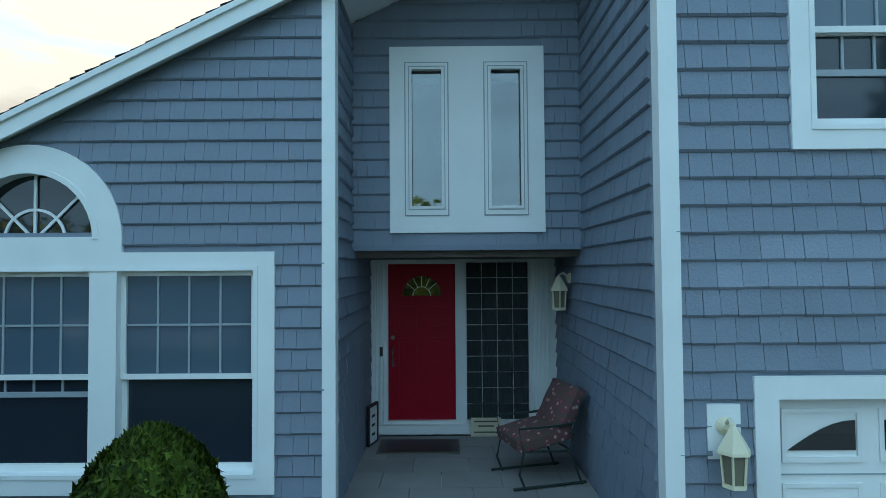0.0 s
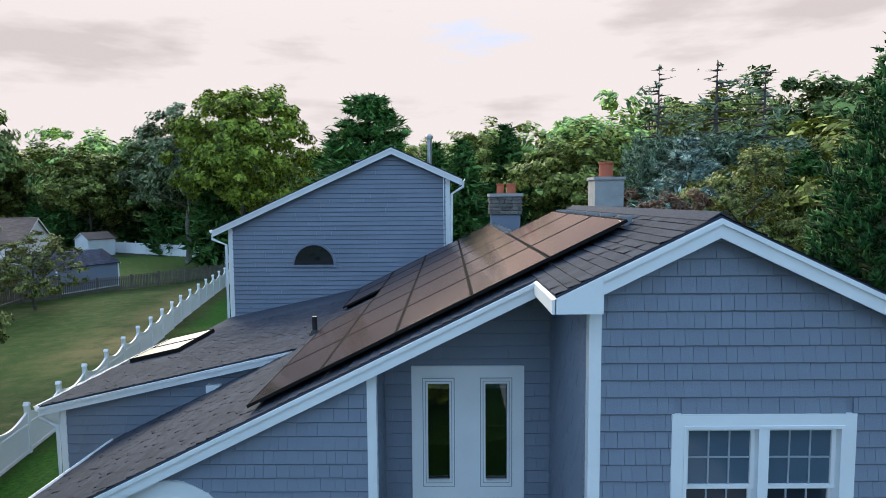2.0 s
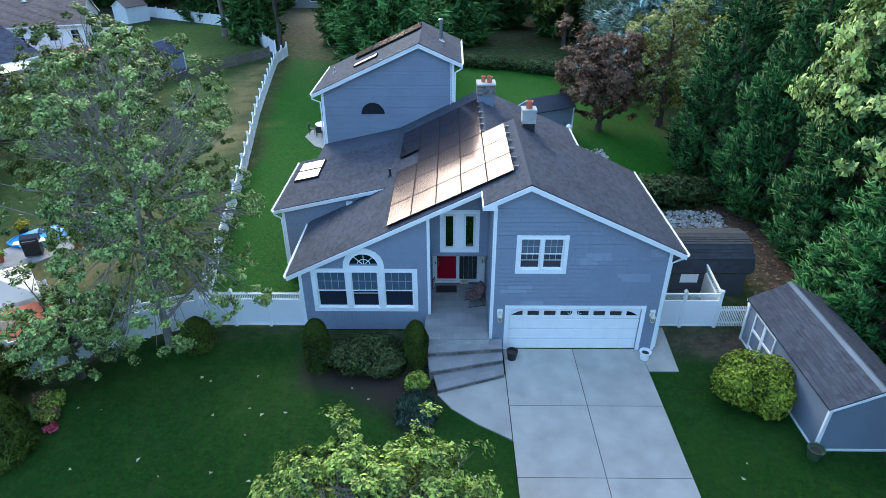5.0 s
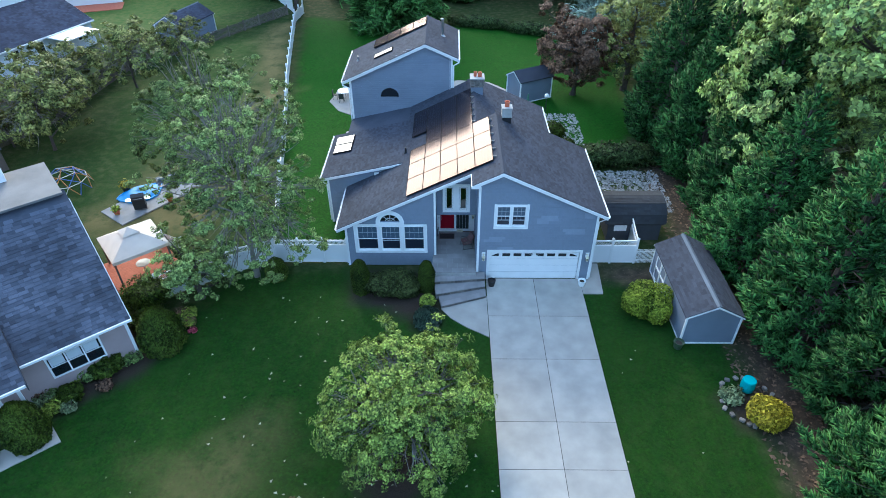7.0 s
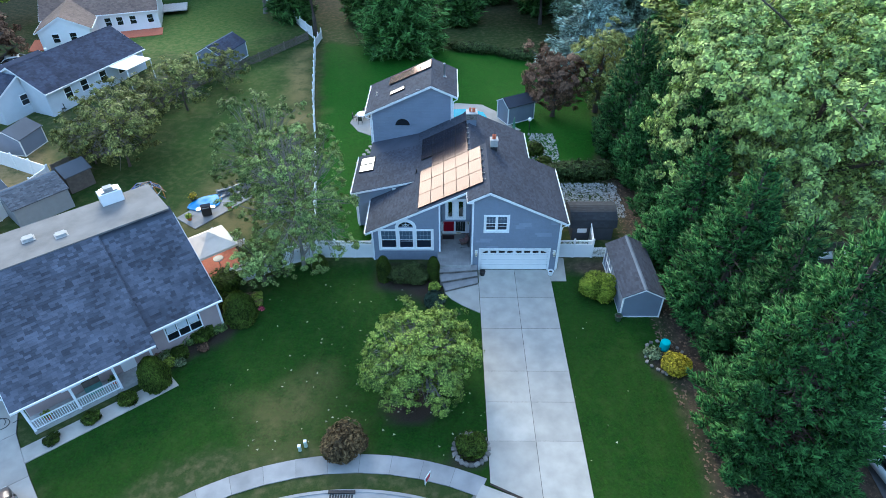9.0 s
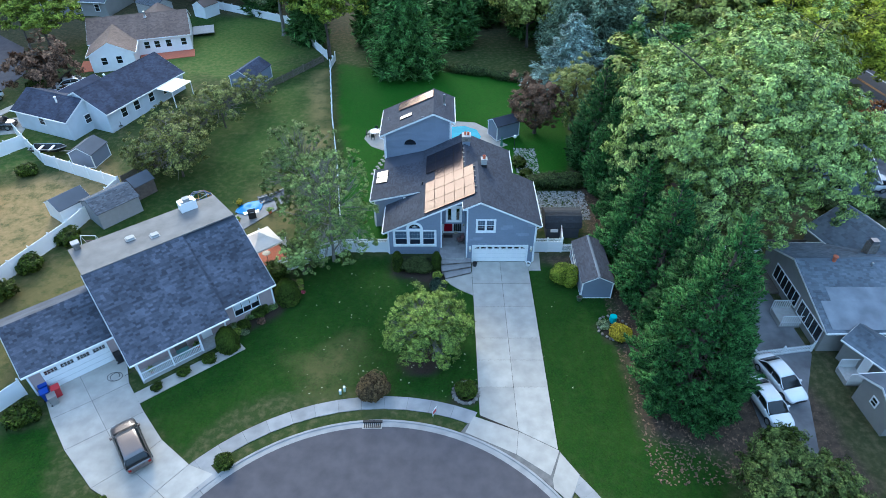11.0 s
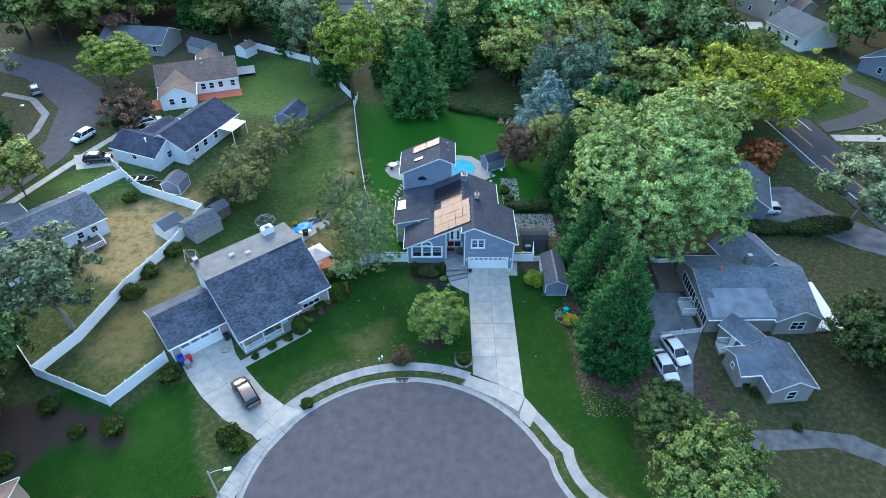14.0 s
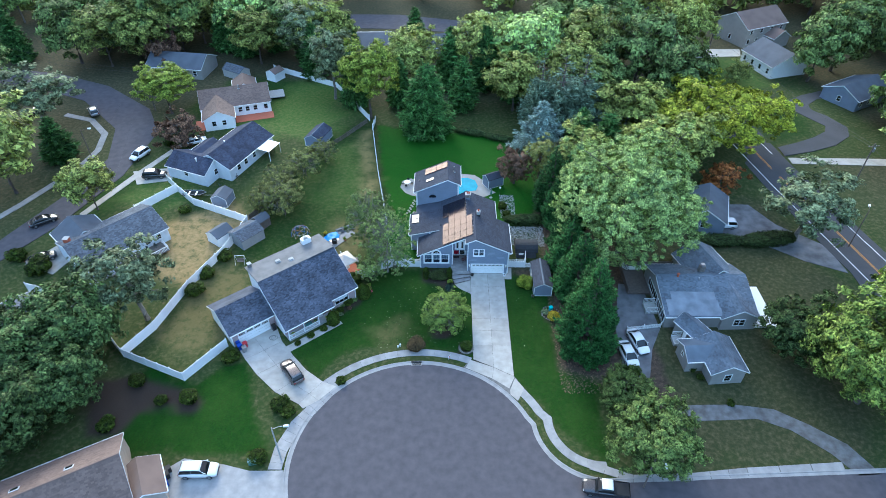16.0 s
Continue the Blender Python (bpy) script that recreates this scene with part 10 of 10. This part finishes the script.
# porch pots and seats of the mauve house
for u, v_, m_ in ((1.2, 0.6, L_BRIGHT), (5.2, 0.9, L_DARK), (6.9, 0.4, L_BRIGHT)):
    p = MH @ Vector((u, v_, 0))
    pot(p.x, p.y, 0.2, 0.35, TERRA, "clay pot with a plant on the mauve porch", 0.27, m_, int(u * 7))
p = MH @ Vector((4.0, 0.9, 0.22))
t = thing("wicker_armchair", pose(p.x, p.y, 0.22, 0, 0, 40), "green cushioned wicker seat on the mauve porch", "chair")
part("seat", boxes((-0.5, 0.5, -0.3, 0.3, 0.2, 0.48)), mat("sea_green_cushion", (0.16, 0.32, 0.28), 0.8, 0.1, 4), t)
part("backrest", boxes((-0.5, 0.5, 0.25, 0.35, 0.48, 0.95)), WOODGREY, t)

# ---- shakes, lap boards and roof shingles ----
def shakes(wall, o, u, n, u0, u1, low, top, holes, course, widths, picked=None, seed=1, name="shake", pale=()):
    """Rows of wedge-shaped shakes on an upright wall. o + u * s + z runs over the wall, n points out of it; picked says which ones stand alone as pieces."""
    r = np.random.default_rng(seed)
    o, u, n = Vector(o), Vector(u), Vector(n)
    v, f = [], []
    v2, f2 = [], []
    variants = {}
    z, row = low, 0
    while True:
        s = u0 - r.uniform(0, 0.1)
        any_ = False
        while s < u1:
            w_ = float(r.choice(widths))
            a, b = max(u0, s), min(u1, s + w_ - 0.0035)
            whole = a == s and b == s + w_ - 0.0035
            s += w_
            if b - a < 0.01:
                continue
            za, zb = min(z + course + 0.03, top(a)), min(z + course + 0.03, top(b))
            if max(za, zb) < z + 0.02:
                continue
            any_ = True
            skip = False
            for h0, h1, g0, g1 in holes:
                if a < h1 and b > h0 and z < g1 - 0.005 and z + course > g0 + 0.005:
                    whole = False
                    if a < h0 and b > h1:
                        s = h1 - 0.02
                        b = h0 + 0.02
                    elif a < h0:
                        b = min(b, h0 + 0.02)
                    elif b > h1:
                        a = max(a, h1 - 0.02)
                    elif z > g0 - 0.01 and z + course < g1 + 0.03 or a >= h0 and b <= h1 and z > g0 - 0.06 and z < g1 - 0.05:
                        skip = True
            if skip or b - a < 0.01:
                continue
            za, zb = max(min(z + course + 0.03, top(a)), z + 0.001), max(min(z + course + 0.03, top(b)), z + 0.001)
            t0 = 0.031 + r.uniform(-0.003, 0.005)
            dz = r.uniform(-0.002, 0.002)
            c = [(a, z + dz, 0), (b, z + dz, 0), (a, z + dz, t0 - 0.016), (b, z + dz, t0 - 0.016), (a, za, 0.004), (b, zb, 0.004), (a, min(z + dz + 0.017, za), t0), (b, min(z + dz + 0.017, zb), t0)]
            if whole and picked and za == zb == z + course + 0.03 and picked(a, z) and len(variants.setdefault("n", [])) < 300:
                variants["n"].append(1)
                if w_ not in variants:
                    L = w_ - 0.0035
                    me = bpy.data.meshes.new(name)
                    me.from_pydata([(0, 0, 0), (L, 0, 0), (0, -0.016, 0), (L, -0.016, 0), (0, -0.004, course + 0.03), (L, -0.004, course + 0.03), (0, 0, course + 0.03), (L, 0, course + 0.03), (0, -0.032, 0.017), (L, -0.032, 0.017)], [], [(0, 1, 3, 2), (2, 3, 9, 8), (8, 9, 5, 4), (0, 2, 8, 4, 6), (1, 7, 5, 9, 3)])
                    variants[w_] = me
                p = o + u * a + Vector((0, 0, z + dz))
                ob = link_mesh(name, variants[w_], SHAKE, wall)
                ob.matrix_basis = Matrix.Translation(p) @ Matrix.Rotation(math.atan2(u.y, u.x), 4, "Z")
                continue
            fade = any(p[0] < a and b < p[1] and p[2] < z + 0.5 * course < p[3] for p in pale)
            vv, ff = (v2, f2) if fade else (v, f)
            k = len(vv)
            vv += [tuple(o + u * q[0] + n * q[2] + Vector((0, 0, q[1]))) for q in c]
            ff += [(k, k + 1, k + 3, k + 2), (k + 2, k + 3, k + 7, k + 6), (k + 6, k + 7, k + 5, k + 4), (k, k + 2, k + 6, k + 4), (k + 1, k + 5, k + 7, k + 3)]
        z += course
        row += 1
        if not any_ and row > 3 or row > 80:
            break
    sheet(name, v, f, SHAKE, wall, kind="stuff")
    if v2:
        sheet(name, v2, f2, SHAKE_PALE, wall, "paler sun-bleached shakes", kind="stuff")


def round_hole(cx, cz, rad, low, course, foot):
    """The gaps that a half-round window leaves in the courses of a wall."""
    gaps = []
    for k in range(80):
        z = low + course * k
        if z + course > foot + 0.02 and z < cz + rad - 0.03:
            hw = math.sqrt(max(0.02, rad * rad - max(0.0, z + course * 0.45 - cz) ** 2))
            gaps.append((cx - hw, cx + hw, z + 0.01, z + course - 0.012))
    return gaps


WIDE = (0.115, 0.135, 0.155, 0.17, 0.19)
C = 0.1845
shakes(wall_garage, (0, YF - 0.001, 0), (1, 0, 0), (0, -1, 0), XQ + 0.1, XR - 0.08, 0.02, lambda x: roof_z(x) - 0.2, [(2.07, 7.63, 0, 2.2), (2.36, 4.29, 3.73, 5.38), (1.76, 1.96, 1.68, 2.02)], C, WIDE, lambda a, z: a < 4.6 and z > 3.4, 1, pale=((4.9, 6.1, 4.42, 4.62), (4.75, 6.0, 4.2, 4.44), (4.55, 5.6, 4.0, 4.22), (6.3, 7.6, 3.4, 3.8), (7.3, 8.1, 4.5, 4.8), (2.0, 3.1, 2.95, 3.2), (1.7, 2.9, 2.7, 2.95), (2.6, 3.7, 2.3, 2.5)))
shakes(wall_parlour, (0, YL - 0.001, 0), (1, 0, 0), (0, -1, 0), XL + 0.08, XP - 0.08, 0.02, lambda x: roof_z(x) - 0.2, [(-5.85, -1.48, 1.0, 3.09)] + round_hole(ax, az, 0.79, 0.02, C, 3.1), C, WIDE, lambda a, z: a > -3.0 and z > 3.1, 2)
shakes(wall_alcove, (0, YA - 0.001, 0), (1, 0, 0), (0, -1, 0), XP, XQ, 3.16, lambda x: roof_z(x) - 0.15, [(-0.545, 1.07, 3.32, 5.275)], C, WIDE, None, 3)
shakes(wall_alcove, (XP + 0.001, 0, 0), (0, -1, 0), (1, 0, 0), -YD, -YL - 0.1, 0.82, lambda s: roof_z(XP) - 0.15, [(-YD, -YA, 3.14, 3.2)], C, WIDE, None, 4)
shakes(wall_alcove, (XQ - 0.001, 0, 0), (0, 1, 0), (-1, 0, 0), YF + 0.1, YD, 0.0, lambda s: roof_z(XQ) - 0.15, [], C, WIDE, None, 5)
shakes(wall_garage, (XR + 0.001, 0, 0), (0, 1, 0), (1, 0, 0), YF + 0.1, 11.7, 0.02, lambda s: roof_z(XR) - 0.15, [], C, WIDE, None, 6)
shakes(wall_annex, (0, AY0 - 0.001, 0), (1, 0, 0), (0, -1, 0), AX0 + 0.1, -3.0, 0.02, lambda x: ann_z(x) - 0.1, [], 0.2, (0.3, 0.4, 0.5), None, 7)
shakes(wall_parlour, (XL - 0.001, 0, 0), (0, -1, 0), (-1, 0, 0), -10.1, -YL - 0.1, 0.02, lambda s: roof_z(XL) - 0.12, [], C, WIDE, None, 8)
shakes(wall_wing, (0, WY0 - 0.001, 0), (1, 0, 0), (0, -1, 0), WX0 + 0.1, WX1 - 0.1, 2.0, lambda x: wing_z(x) - 0.2, round_hole(hx, hz_, 0.7, 2.0, 0.155, hz_ - 0.03), 0.155, (0.5, 0.8, 1.1, 0.65), None, 9)
shakes(wall_wing, (WX0 - 0.001, 0, 0), (0, -1, 0), (-1, 0, 0), -WY1, -WY0, 0.4, lambda s: wing_z(WX0) - 0.12, [], 0.155, (0.5, 0.8, 1.1, 0.65), None, 10)


def tabs(roof, f, x0, x1, y0, y1, step=0.145, seed=1, tab=(0.16, 0.22, 0.28, 0.34)):
    """Laid shingles on a slope that falls along x: short courses of uneven tabs, thicker at their lower edge."""
    r = np.random.default_rng(seed)
    slope = (f(x1) - f(x0)) / (x1 - x0)
    k_ = math.sqrt(1 + slope * slope)
    dx_ = step / k_
    low_first = slope > 0
    v, q = [], []
    nrm = Vector((-slope, 0, 1)) / k_
    n = int((x1 - x0) / dx_)
    for i in range(n):
        xa = x0 + i * dx_ if low_first else x1 - i * dx_
        xb = xa + (dx_ + 0.012) * (1 if low_first else -1)
        s = y0 - r.uniform(0, 0.3)
        while s < y1:
            w_ = float(r.choice(tab))
            a, b = max(y0, s), min(y1, s + w_ - 0.006)
            s += w_
            if b - a < 0.015:
                continue
            th = float(r.choice((0.012, 0.017, 0.024)))
            e = len(v)
            lo_, hi_ = Vector((xa, 0, f(xa))), Vector((xb, 0, f(xb)))
            for y in (a, b):
                for p in (lo_, lo_ + nrm * th, hi_ + nrm * 0.004):
                    v.append((p.x, y, p.z))
            q += [(e, e + 1, e + 4, e + 3), (e + 1, e + 2, e + 5, e + 4)]
    sheet("shingle", v, q, SHINGLE, roof, kind="stuff")


tabs(roof_west, roof_z, 1.08, RX, 3.97, 11.3, seed=1)
tabs(roof_west, roof_z, -6.86, 1.08, 5.29, 10.0, seed=2)
tabs(roof_west, roof_z, -3.02, 1.5, 10.0, 18.3, seed=3)
tabs(roof_east, roof_z, RX, 8.7, 3.97, 11.9, seed=4)
tabs(roof_east, lambda x: R2Z - R2S * (x - R2X), R2X, 6.68, 11.3, 18.5, seed=5)
tabs(roof_annex, ann_z, -8.47, -3.0, 9.97, 16.0, seed=6)
tabs(roof_wing, wing_z, -7.92, WAX, 18.1, 24.5, seed=7)
tabs(roof_wing, wing_z, WAX, 0.47, 18.1, 24.5, seed=8)


def ridge_caps(roof, x, z, y0, y1, s0_, s1_):
    y = y0
    me = bpy.data.meshes.new("ridge_cap")
    bm = bmesh.new()
    prism(bm, [(-0.14, -0.14 * s0_ + 0.012), (0, 0.03), (0.14, -0.14 * s1_ + 0.012), (0.14, -0.14 * s1_), (0, 0.012), (-0.14, -0.14 * s0_)], "y", 0, 0.21)
    bmesh.ops.recalc_face_normals(bm, faces=bm.faces[:])
    bm.to_mesh(me)
    bm.free()
    while y < y1 - 0.15:
        link_mesh("ridge_cap", me, SHINGLE, roof).matrix_basis = pose(x, y, z + 0.008, 0.9, 0, 0)
        y += 0.2


ridge_caps(roof_west, RX, RZ, 3.97, 11.3, LS, RS)
ridge_caps(roof_east, R2X, R2Z, 11.3, 18.5, LS, R2S)
ridge_caps(roof_wing, WAX, WAZ, 18.1, 24.5, WS, WS)
